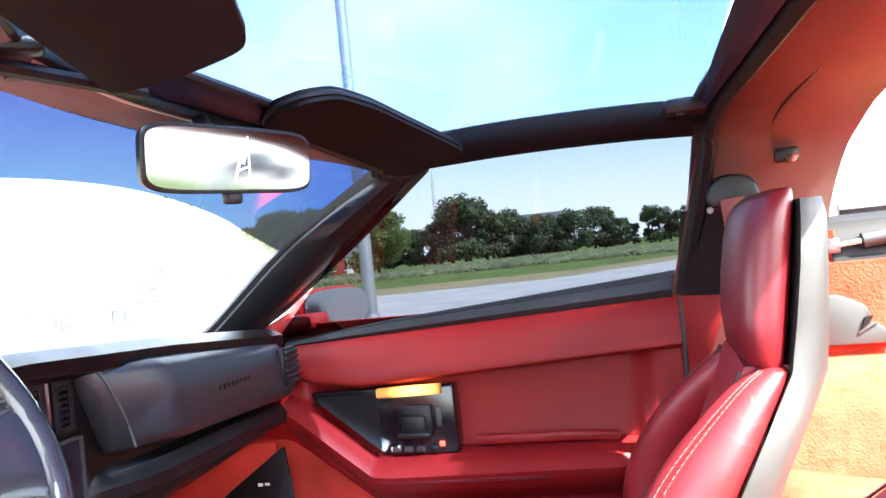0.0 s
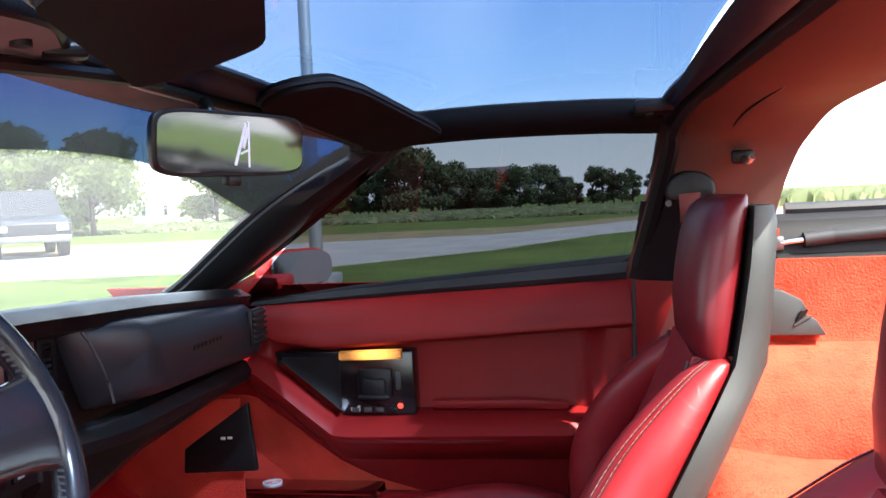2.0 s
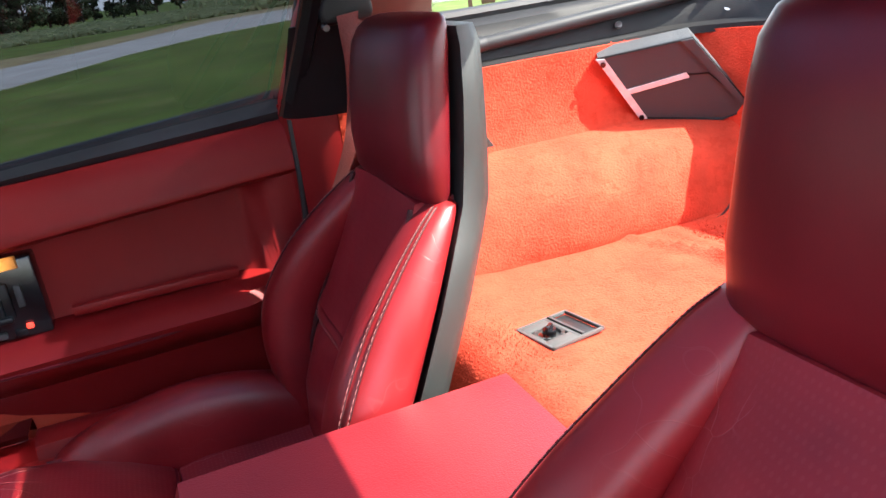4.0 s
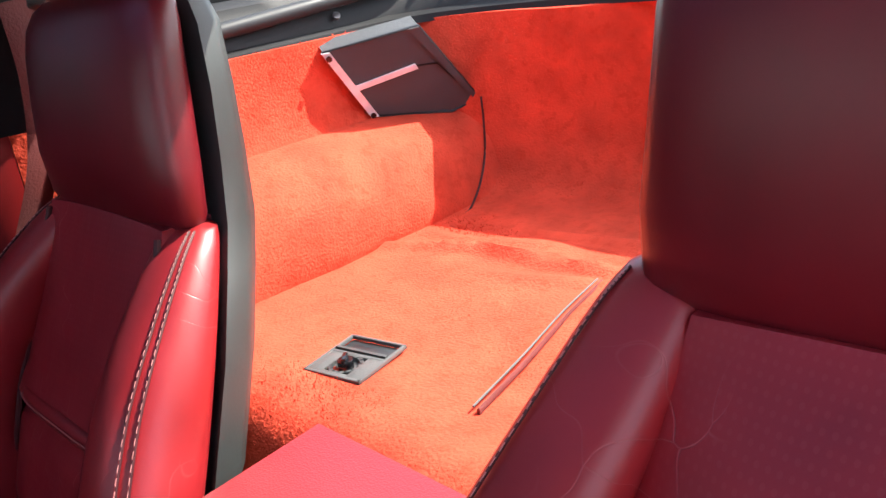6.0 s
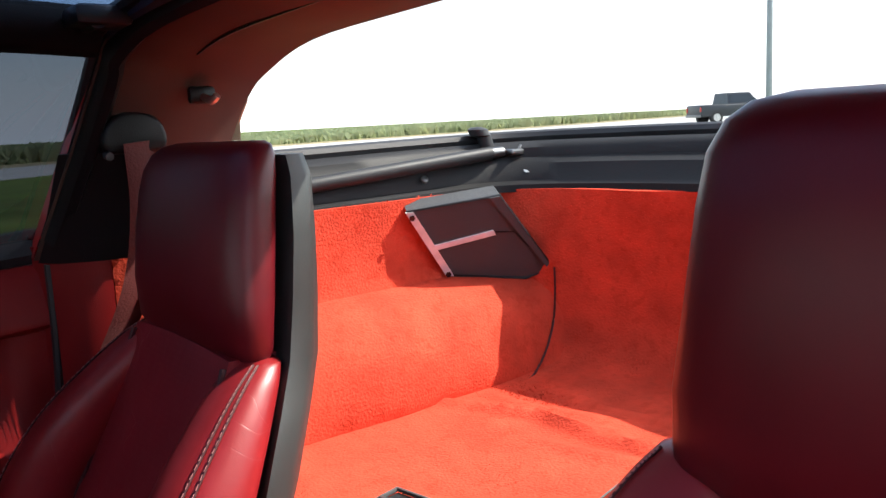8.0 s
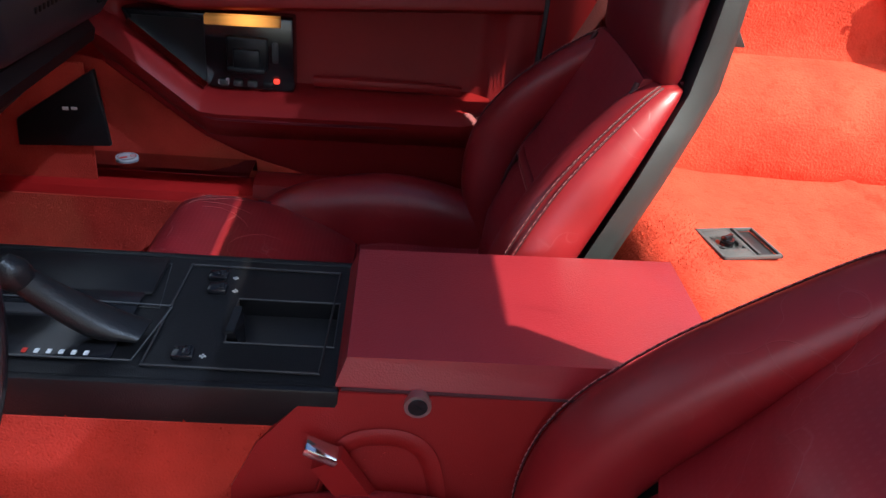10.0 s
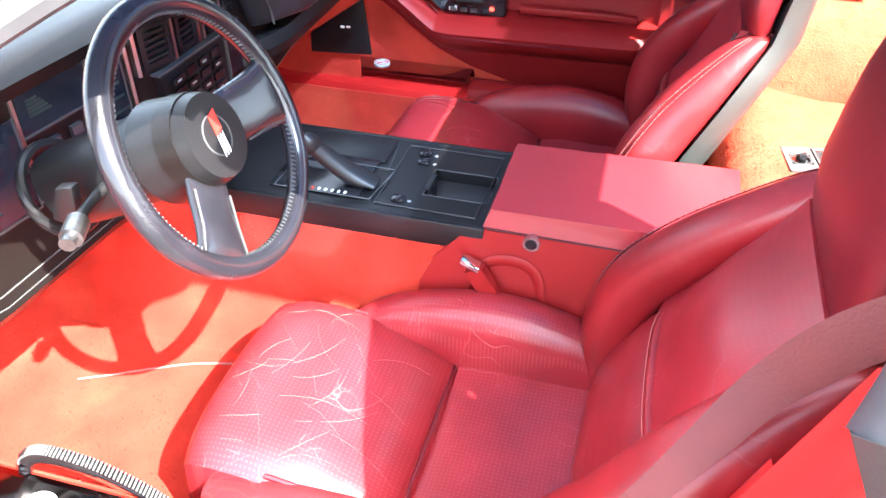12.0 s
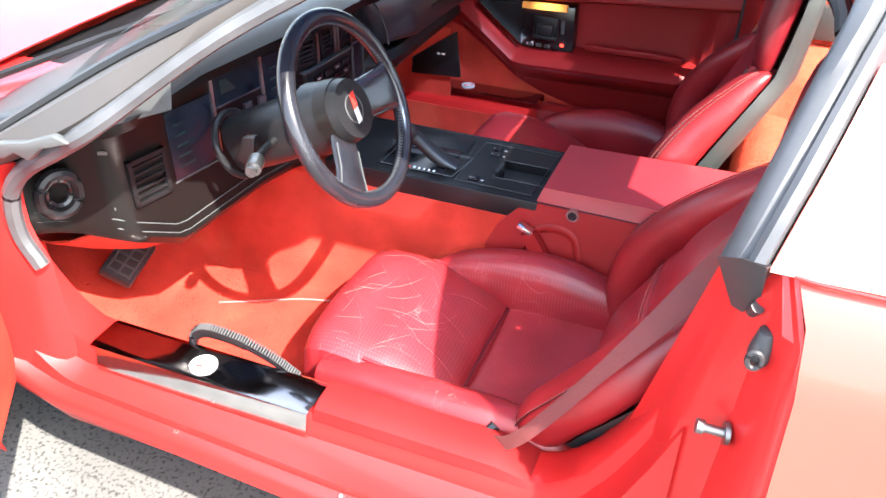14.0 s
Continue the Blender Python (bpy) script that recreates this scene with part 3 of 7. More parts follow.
# targa hoop: inner trim and painted outside
rows = []
for a, b in zip(halo_f, halo_r):
    row = []
    for k in range(9):
        f = k / 8
        p = a.lerp(b, f)
        away = Vector((0, p.y, max(p.z - 0.85, 0.02))).normalized()
        row.append(p - away * (0.022 * math.sin(math.pi * f) + 0.002))
    rows.append(row)
hoop = part("hoop_trim", sheet(rows, 0.004), VINYL_DARK, car, "dark red trim on the targa hoop")
part("hoop_seam", tube([a.lerp(b, 0.42) + Vector((0, 0, -0.022)) for a, b in zip(halo_f, halo_r) if a.z > 1.145], 0.0018, 5), BLACK, hoop)
part("hoop_front_lip", tube([p + Vector((0.014, 0, -0.006)) for p in halo_f if p.z > 0.875], 0.022, 8, flat=0.6), BLACK, hoop)
rows = []
for a, b in zip(halo_f, halo_r):
    away = Vector((0, a.y, max(a.z - 0.85, 0.02))).normalized()
    rows.append([a + away * 0.004, a + away * 0.03, (a + b) / 2 + away * 0.045 + Vector((0, 0, 0.012)), b + away * 0.032, b + away * 0.004])
part("hoop_skin", sheet(rows), PAINT, car)
for s in (1, -1):
    hook = thing("coat_hook", (0.492, s * 0.505, 1.06), "small dark plastic coat hook on the hoop trim", "hook", "coat hooks")
    part("base_plate", box((0.492, s * 0.512, 1.068), (0.035, 0.012, 0.022), 0.005), BLACK, hook)
    part("prong", tube(smooth_path([(0.492, s * 0.508, 1.066), (0.496, s * 0.492, 1.060), (0.500, s * 0.484, 1.066)]), 0.005, 8), STEEL, hook, "worn metal prong")

# hatch glass, rail and struts
rail_path = smooth_path(mirrored_line(RAIL), 6)


def rail_z(x):
    return 0.968 + 0.012 * max(0.0, x - 0.6)


rows = []
top = smooth_path(mirrored_line([p for p in HALO_REAR if p[2] > 0.97]), 4)
for j in range(9):
    f = j / 8
    row = []
    for k in range(41):
        a = top[round(k / 40 * (len(top) - 1))]
        b = rail_path[round(k / 40 * (len(rail_path) - 1))]
        p = a.lerp(Vector((b.x + 0.03, b.y * 1.03, rail_z(b.x) + 0.012)), f)
        p.z += 0.05 * math.sin(math.pi * f) * (1 - abs(k / 20 - 1) ** 2 * 0.7)
        row.append(p)
    rows.append(row)
hatch = part("hatch_glass", sheet(rows), GLASS_HATCH, car, "large clear wraparound hatch window")
for k in range(24, 39):
    part("heater_line", tube([rows[j][k] + Vector((0, 0, -0.002)) for j in range(9)], 0.0005, 4), RUBBER, hatch)
part("hatch_seal", tube([Vector((p.x + 0.028, p.y * 1.03, rail_z(p.x) + 0.012)) for p in rail_path], 0.011, 8), RUBBER, hatch)
rows = []
for p in rail_path:
    inward = Vector((-(p.x - 0.6), -p.y, 0)).normalized()
    z = rail_z(p.x)
    wide = 0.02 + 0.05 * max(0.0, (p.x - 1.0) / 0.2)
    rows.append([p + Vector((0.02, p.y * 0.02, z + 0.005)) - inward * 0.01, p + Vector((0, 0, z + 0.004)), p + inward * 0.014 + Vector((0, 0, z - 0.006)),
                 p + inward * 0.018 + Vector((0, 0, z - 0.022)), p + inward * (0.018 + wide * 0.4) + Vector((0, 0, z - 0.032)),
                 p + inward * (0.020 + wide * 0.6) + Vector((0, 0, z - 0.060)), p + inward * (0.032 + wide * 0.6) + Vector((0, 0, z - 0.066)),
                 p + inward * (0.034 + wide * 0.6) + Vector((0, 0, z - 0.078)), p + inward * 0.0 + Vector((0, 0, z - 0.080))])
rail = part("hatch_rail", sheet(rows, 0.002), RAIL_BLACK, car, "black hatch opening rail")
for p in (rail_path[9], rail_path[19], rail_path[27], rail_path[45], rail_path[53]):
    inward = Vector((-(p.x - 0.6), -p.y, 0)).normalized()
    c = p + inward * 0.034 + Vector((0, 0, rail_z(p.x) - 0.045))
    part("screw", rod(c, c + inward * 0.004 + Vector((0, 0, 0.003)), 0.006, 10, bevel=0.001), STEEL, rail)
for s in (1, -1):
    strut = thing("gas_strut", (0.60, s * 0.585, 0.945), "slim grey gas strut beside the hatch opening", "gas strut", "hatch struts")
    part("piston_rod", rod((0.560, s * 0.580, 0.926), (0.605, s * 0.580, 0.931), 0.0050, 10), CHROME, strut)
    part("front_joint", joined(box((0.555, s * 0.584, 0.926), (0.020, 0.016, 0.024), 0.004), rod((0.552, s * 0.575, 0.926), (0.552, s * 0.600, 0.926), 0.006, 10)), DULL, strut)
    part("gland", rod((0.596, s * 0.580, 0.930), (0.640, s * 0.580, 0.935), 0.0125, 14, bevel=0.003), RUBBER, strut)
    part("cylinder", rod((0.636, s * 0.580, 0.9345), (1.020, s * 0.564, 0.962), 0.0115, 16, bevel=0.002), STRUT_GREY, strut, "satin dark grey cylinder")
    part("end_joint", joined(rod((1.018, s * 0.564, 0.962), (1.045, s * 0.560, 0.963), 0.009, 12, bevel=0.003), box((1.060, s * 0.550, 0.962), (0.03, 0.028, 0.010), 0.003), rod((1.062, s * 0.545, 0.958), (1.078, s * 0.548, 0.972), 0.003, 8)), DULL, strut)
    part("rubber_stop", joined(rod((1.035, s * 0.585, 0.962), (1.028, s * 0.588, 0.992), 0.013, 14, bevel=0.002), pillow([((1.022, s * 0.59, 0.993), 0.018, 0.018), ((1.018, s * 0.592, 1.003), 0.018, 0.018)], (1, 0, 0), (0, 1, 0), 14, 2)), RUBBER, strut)

# sills, rockers, door jambs, outer panels
SILL = [(-0.570, 0.30), (-0.575, 0.425), (-0.585, 0.452), (-0.600, 0.457), (-0.655, 0.456), (-0.660, 0.449), (-0.668, 0.416), (-0.690, 0.406), (-0.705, 0.4015), (-0.709, 0.392), (-0.713, 0.396),
        (-0.730, 0.391), (-0.738, 0.380), (-0.738, 0.364), (-0.70, 0.33), (-0.62, 0.17), (-0.57, 0.17)]


def side_y(z):
    """How far out the body side stands at a height behind the door."""
    return lerp([(0.22, 0.790), (0.42, 0.830), (0.60, 0.850), (0.72, 0.835), (0.86, 0.800), (0.935, 0.785), (0.966, 0.756)], z)


def sill_rise(x):
    """How far the sill climbs towards the front and rear posts."""
    front_rise = max(0.0, (-0.60 - x) / 0.16) ** 2 * 0.16
    rear_rise = max(0.0, (x - 0.20) / 0.16) ** 2 * 0.20
    return front_rise + rear_rise


for s in (1, -1):
    rings = []
    for x in np.linspace(-0.77, 0.40, 44):
        r = sill_rise(x)
        flare = 0.037 * min(max(x + 0.68, 0.0), 0.6)
        rings.append([(x, s * (-y + (flare if y < -0.70 else 0)), z + (r if z > 0.40 else 0.4 * r if z > 0.35 else 0)) for y, z in SILL])
    part("sill", loft(rings), PAINT, car, "red painted door sill")
    rings = []
    for x in np.linspace(-0.150, 0.21, 14):
        r, swell = sill_rise(x), min(1.0, max(0.0, 0.212 - x) / 0.06) ** 0.6
        rings.append([(x, s * 0.580, 0.452 + r), *((x, s * y, 0.454 + h * swell + r) for y, h in ((0.588, 0.018), (0.605, 0.024), (0.640, 0.022), (0.656, 0.014))), (x, s * 0.662, 0.450 + r)])
    part("sill_pad", bevelled(loft(rings), 0.003), VINYL, car, "padded red vinyl sill cover")
    oy, up = (0.020, 0.018) if s > 0 else (0.0, 0.0)
    plate = part("sill_plate", joined(sheet([[(x, s * (0.588 + oy), 0.459 + up), (x, s * (0.598 + oy), 0.462 + up), (x, s * (0.655 + oy), 0.461 + up), (x, s * (0.663 + oy), 0.459 + up)] for x in np.linspace(-0.60, -0.160, 12)], 0.0015)), PLATE, car, "scratched mirror-polished dark sill plate", smooth=15)
    part("plate_lip", sheet([[(x, s * (0.664 + oy), 0.459 + up), (x, s * (0.667 + oy), 0.450 + up), (x, s * (0.6735 + oy), 0.418 + up)] for x in np.linspace(-0.585, -0.160, 6)], 0.0015), LIP, plate, "bright polished metal lip", smooth=15)
    r, by, bz = 0.019 if s > 0 else 0.024, s * (0.632 + oy), 0.461 + up
    part("badge", rod((-0.380, by, bz), (-0.380, by, bz + 0.0035), r, 32, bevel=0.001), PALE_GREY, plate, "round pale badge")
    part("badge_ring", tube([Vector((-0.380 + r * 0.8 * math.cos(a), by + r * 0.8 * math.sin(a), bz + 0.0036)) for a in np.linspace(0, math.tau, 28, endpoint=False)], 0.0008, 5, closed=True), CHROME, plate)
    part("badge_mark", joined(box((-0.384, by - 0.006, bz + 0.0040), (0.012, 0.005, 0.001), 0, (0, 0, 30)), *(box((-0.374 + 0.003 * k, by + 0.003 + 0.002 * k, bz + 0.0040), (0.0016, 0.010, 0.001), 0, (0, 0, 20)) for k in range(3))), RED_INK, plate)
    for x in (-0.675, -0.378, -0.06, 0.16):
        part("rivet", rod((x, s * (0.714 + 0.037 * (x + 0.68)), 0.392), (x, s * (0.720 + 0.037 * (x + 0.68)), 0.398), 0.0038, 8), STEEL, car)
    # rear jamb: the wall that the shut door meets, leaning back on the driver's side
    rows = []
    for f in np.linspace(0, 1, 10):
        z = 0.44 + (0.525 if s > 0 else 0.530) * f
        if s > 0:
            rows.append([(0.345 + 0.02 * f, 0.665, z), (0.362 + 0.03 * f, 0.715, z), (0.385 + 0.025 * f, 0.742, z), (0.415 + 0.02 * f, 0.752, z), (0.428 + 0.015 * f, 0.772, z), (0.455 + 0.01 * f, 0.790 - 0.02 * f, z)])
        else:
            rim = lerp([(0.89, 0.492), (0.93, 0.484), (0.955, 0.474), (0.975, 0.464)], z)
            line = [(0.300 + 0.108 * f, -0.580 - 0.105 * f), (0.318 + 0.100 * f, -0.600 - 0.100 * f), (0.335 + 0.085 * f, -0.640 - 0.075 * f), (0.352 + 0.078 * f, -0.700 - 0.030 * f), (0.400 + 0.042 * f, -0.722 - 0.020 * f),
                    (0.428 + 0.026 * f, -0.730 - 0.016 * f), (0.434 + 0.026 * f, -0.752 - 0.004 * f), (0.446 + 0.022 * f, -0.768 - 0.002 * f), (0.464 + 0.014 * f, 0.012 - side_y(z)), (0.482 + 0.004 * f, 0.002 - side_y(z)), (0.492, 0.004 - side_y(z))]
            rows.append([(min(x, rim - 0.005 * (10 - k)), max(y, 0.004 - side_y(z)), z) for k, (x, y) in enumerate(line)])
    part("door_jamb", sheet(rows, 0.003), PAINT, car, "glossy red rear door jamb")
    rows = []
    for x in np.linspace(0.462 if s > 0 else 0.490, 1.75, 14):
        tail = max(0.0, (x - 1.2) / 0.55)
        cut = 1.0 if s < 0 and x < 0.50 else 0.0
        rows.append([(x - 0.024 * cut, s * (0.625 - 0.05 * tail), 0.958 - 0.02 * tail), (x - 0.024 * cut, s * 0.70, 0.962 - 0.02 * tail), (x - 0.022 * cut, s * 0.755, 0.966 - 0.02 * tail), (x - 0.008 * cut, s * 0.785, 0.935 - 0.02 * tail), (x, s * 0.800, 0.86), (x, s * 0.835, 0.72),
                     (x, s * 0.850, 0.60), (x, s * 0.830, 0.42), (x, s * 0.790, 0.22)])
    part("quarter_panel", sheet(rows, 0.003), PAINT_SUNLIT if s < 0 else PAINT, car)
    rows = []
    for x in np.linspace(-0.775, -2.35, 14):
        nose = max(0.0, (-x - 1.5) / 0.85)
        zt = 0.80 - 0.12 * nose
        rows.append([(x, s * 0.30, zt + 0.005), (x, s * 0.60, zt + 0.01), (x, s * 0.72, zt - 0.01), (x, s * 0.80 - s * 0.1 * nose, zt - 0.10), (x, s * 0.82 - s * 0.12 * nose, 0.50), (x, s * 0.77 - s * 0.1 * nose, 0.22)])
    part("fender", sheet(rows, 0.003), PAINT, car)
    rows = [[(-0.775 + 0.02 * f, s * (0.56 + 0.20 * k / 4), 0.42 + 0.36 * f) for k in range(5)] for f in np.linspace(0, 1, 5)]
    part("front_jamb", sheet(rows, 0.004), PAINT, car)
rows = [[(x, y, 0.81 - 0.13 * max(0.0, (-x - 1.5) / 0.85) + 0.02 * (1 - (y / 0.62) ** 2)) for y in np.linspace(-0.62, 0.62, 9)] for x in np.linspace(-0.98, -2.35, 10)]
part("hood", sheet(rows, 0.003), PAINT, car)
rows = []
for z in np.linspace(0.42, 0.83, 14):
    x = lerp([(0.42, -0.645), (0.56, -0.640), (0.64, -0.640), (0.69, -0.662), (0.76, -0.658), (0.79, -0.642), (0.83, -0.600)], z)
    rows.append([(x + 0.012, -0.664, z), (x, -0.682, z), (x - 0.030, -0.698, z), (x - 0.070, -0.716, z), (min(x - 0.09, -0.768), -0.738, z)])
part("hinge_pillar", sheet(rows, 0.003), PAINT, car, "red painted front door pillar")
torn = [(-0.612, 0.858), (-0.592, 0.884), (-0.535, 0.896), (-0.480, 0.917), (-0.452, 0.909), (-0.508, 0.890), (-0.536, 0.866), (-0.562, 0.873), (-0.586, 0.860)]
part("torn_trim_end", prism(torn, "y", -0.722, -0.708, 0.003), GREY, car, "torn grey end of the pillar trim")
part("cowl", sheet([[(x, y, 0.775 + 0.02 * (1 - (y / 0.68) ** 2)) for y in np.linspace(-0.66, 0.66, 7)] for x in (-0.80, -0.95, -1.02)], 0.003), BLACK, car)
for y0 in (-0.45, 0.1):
    part("wiper", joined(tube([(-0.93, y0, 0.82), (-0.86, y0 + 0.25, 0.835), (-0.80, y0 + 0.42, 0.845)], 0.008, 6), tube([(-0.80, y0 + 0.10, 0.84), (-0.76, y0 + 0.52, 0.85)], 0.006, 6)), BLACK, car)
part("tail_panel", sheet([[(1.75, y, z) for y in np.linspace(-0.80, 0.80, 7)] for z in (0.25, 0.55, 0.95)], 0.004), PAINT, car)
part("rear_deck", sheet([[(x, y, 0.975) for y in np.linspace(-0.62, 0.62, 9)] for x in (1.235, 1.5, 1.76)], 0.003), PAINT, car)
part("nose_panel", sheet([[(-2.35, y, z) for y in np.linspace(-0.70, 0.70, 7)] for z in (0.22, 0.45, 0.70)], 0.004), PAINT, car)
part("floor_pan", box((-0.3, 0, 0.185), (4.0, 1.16, 0.02), 0.004), BLACK, car)
for x in (-1.35, 1.10):
    for s in (1, -1):
        wheel = part("wheel", rod((x, s * 0.66, 0.32), (x, s * 0.815, 0.32), 0.20, 28, bevel=0.01), ALLOY, car)
        part("tyre", joined(rod((x, s * 0.62, 0.32), (x, s * 0.825, 0.32), 0.32, 36, bevel=0.035)), TYRE, wheel)

# driver's side hardware on the jamb
s = -1
part("striker", joined(rod((0.446, -0.752, 0.752), (0.441, -0.753, 0.752), 0.013, 18, bevel=0.002), rod((0.442, -0.753, 0.752), (0.416, -0.756, 0.755), 0.0055, 14, bevel=0.001), rod((0.419, -0.756, 0.755), (0.411, -0.757, 0.756), 0.0085, 14, bevel=0.002)), DULL, car, "steel door striker pin")
latch = part("jamb_grommet", joined(pillow([((0.452, -0.754, 0.862), 0.010, 0.011), ((0.452, -0.757, 0.876), 0.012, 0.014), ((0.455, -0.752, 0.900), 0.009, 0.010)], (1, 0, 0), (0, 1, 0), 16, 2.4)), RUBBER, car, "black rubber jamb grommet")
part("grommet_rim", tube([Vector((0.448, -0.771, 0.876)) + Vector((0.007 * math.cos(a), -0.002, 0.010 * math.sin(a))) for a in np.linspace(0, math.tau, 20, endpoint=False)], 0.003, 6, closed=True), RUBBER, latch)
IN_EDGE = smooth_path([(0.398, -0.706, 0.940), (0.411, -0.690, 0.995), (0.428, -0.657, 1.060), (0.447, -0.610, 1.133), (0.459, -0.578, 1.172), (0.462, -0.53, 1.198), (0.455, -0.46, 1.208)])
OUT_EDGE = smooth_path([(0.434, -0.764, 0.982), (0.446, -0.742, 1.022), (0.463, -0.705, 1.072), (0.488, -0.632, 1.142), (0.503, -0.590, 1.186), (0.506, -0.53, 1.212), (0.49, -0.46, 1.222)])
rings = []
for a, b in zip(IN_EDGE, OUT_EDGE):
    along = Vector((0.1, 0.5, 0.8)).normalized()
    bulge = (b - a).cross(along).normalized()
    if bulge.y > 0:
        bulge = -bulge
    inset = Vector((0.010, 0.022, -0.012))
    rings.append([a + inset, a, a.lerp(b, 0.08) + bulge * 0.008, a.lerp(b, 0.25) + bulge * 0.014, a.lerp(b, 0.50) + bulge * 0.016, a.lerp(b, 0.66) + bulge * 0.012, a.lerp(b, 0.72) + bulge * 0.005,
                  a.lerp(b, 0.80) + bulge * 0.009, a.lerp(b, 0.93) + bulge * 0.008, b, b + inset])
seal = part("hoop_door_seal", loft(rings), SEAL, car, "weathered grey rubber seal on the hoop post", smooth=35)
a, b = IN_EDGE[0], OUT_EDGE[0]
tip = Vector((0.432, -0.724, 0.898))
part("seal_end", bevelled(loft([[a + Vector((-0.002, -0.004, 0.004)), a.lerp(b, 0.25) + Vector((-0.016, -0.012, 0.010)), a.lerp(b, 0.7) + Vector((-0.010, -0.014, 0.012)), b + Vector((0.002, -0.004, 0.0)), b + Vector((0.016, 0.02, -0.006)), a + Vector((0.02, 0.02, 0.0))],
                                [tip + Vector((-0.020, 0.012, 0.012)), tip + Vector((-0.016, -0.006, 0.006)), tip + Vector((-0.004, -0.010, 0.004)), tip + Vector((0.008, -0.016, 0.028)), tip + Vector((0.014, 0.010, 0.02)), tip + Vector((-0.006, 0.018, 0.006))]]), 0.008, 3), RUBBER, seal)
part("end_notch", rod(tip + Vector((0.004, -0.012, 0.010)), tip + Vector((0.008, -0.020, 0.022)), 0.007, 10), RUBBER, seal)

# painted outside of the hoop post, from the seal back over the cargo window's side
rows = [[Vector((0.440, -0.762, 0.974)).lerp(Vector((0.72, -0.748, 0.968)), f) for f in np.linspace(0, 1, 7)]]
for k, e in enumerate(OUT_EDGE[:19]):
    p = e + Vector((0.006, 0.004, -0.004))
    q = Vector((0.72, -0.665 + 0.006 * k, 0.978 + 0.0068 * k))
    rows.append([p.lerp(q, f) + Vector((0, -0.012 * math.sin(math.pi * f), 0.006 * math.sin(math.pi * f))) for f in np.linspace(0, 1, 7)])
part("hoop_base_skin", sheet(rows, 0.003), PAINT_GLARE, car, "red hoop post, paled by glare put into its paint")
part("body_seam", tube(smooth_path([(0.462, -0.760, 0.973), (0.52, -0.762, 0.971), (0.80, -0.760, 0.970), (1.3, -0.74, 0.965)]), 0.0025, 6), PAINT, car)

# ---- carpets ----
HALF_FLOOR = [(0.0, 0.572), (0.10, 0.572), (0.118, 0.560), (0.128, 0.52), (0.160, 0.335), (0.185, 0.305), (0.23, 0.300), (0.52, 0.300), (0.555, 0.315), (0.566, 0.345), (0.570, 0.44)]


def floor_section(x):
    ramp = max(0.0, (-0.72 - x)) * 0.75
    out = []
    for y, z in HALF_FLOOR:
        if z < 0.4:
            z = min(z + ramp, 0.60 + y * 0.01)
        out.append((y, z))
    return out


rows = []
for x in np.linspace(-1.15, 0.40, 48):
    half = floor_section(x)
    rows.append([(x, -y, z) for y, z in reversed(half)] + [(x, y, z) for y, z in half[1:]])
floor_carpet = thing("footwell_carpet", (-0.3, 0, 0.29), "worn red footwell carpet with a centre tunnel", "carpet")
part("carpet", sheet(rows, 0.004), CARPET_FLOOR, floor_carpet)
part("firewall", sheet([[(-1.14 + 0.02 * (z - 0.5), y, z) for y in np.linspace(-0.62, 0.62, 9)] for z in (0.45, 0.60, 0.78)], 0.004), CARPET_FLOOR, floor_carpet)
# Pale tube on the driver's floor, standing in for a thin line of sun.
part("floor_sun_line", tube(smooth_path([(-0.60, -0.312, 0.303), (-0.538, -0.281, 0.303), (-0.483, -0.252, 0.303), (-0.425, -0.226, 0.303), (-0.35, -0.205, 0.303)]), 0.0018, 6), THREAD, floor_carpet)
for s in (1, -1):
    part("kick_panel_carpet", sheet([[(x, s * (0.600 + 0.02 * (x + 0.9)), z) for x in np.linspace(-1.15, -0.418 if s > 0 else -0.74, 8)] for z in (0.40, 0.52, 0.66)], 0.004), CARPET_FLOOR, floor_carpet)

cargo = thing("cargo_carpet", (0.8, 0, 0.58), "shaggy orange-red carpet lining the cargo area", "carpet")


def wall_x(y):
    return 1.205 - 0.565 * y * y


def wall_line(y, lift=0.0):
    """The curve from the cargo floor up the rear wall at one place across."""
    w = wall_x(y)
    lean_in = 1 - min(max((abs(y) - 0.34) / 0.12, 0.0), 1.0)
    return [(x, y, 0.604 + lift) for x in np.linspace(0.835, w - 0.10, 34)] + [(w - 0.075, y, 0.608 + lift), (w - 0.045 - lift, y, 0.622 + lift), (w - 0.022 - lift, y, 0.650), (w - 0.010 - lift, y, 0.70),
            (w - 0.011 - lift, y, 0.77), (w - 0.010 - lift - 0.015 * lean_in, y, 0.84), (w - 0.010 - lift - 0.032 * lean_in, y, 0.900)]


# rise behind the seats, floor, rear wall in one sweep along the middle
prof = [(0.392, 0.30), (0.388, 0.48), (0.386, 0.54), (0.392, 0.580), (0.406, 0.605), (0.428, 0.618), (0.455, 0.620), (0.49, 0.612), (0.56, 0.606), (0.62, 0.605), (0.67, 0.605), (0.70, 0.6045), (0.73, 0.6045), (0.755, 0.604), *((0.77 + 0.008 * k, 0.604) for k in range(8))]
rows = []
for y in np.linspace(-0.555, 0.555, 80):
    line = [Vector((x, y, z)) for x, z in prof] + [Vector(p) for p in wall_line(y)]
    rows.append(line)
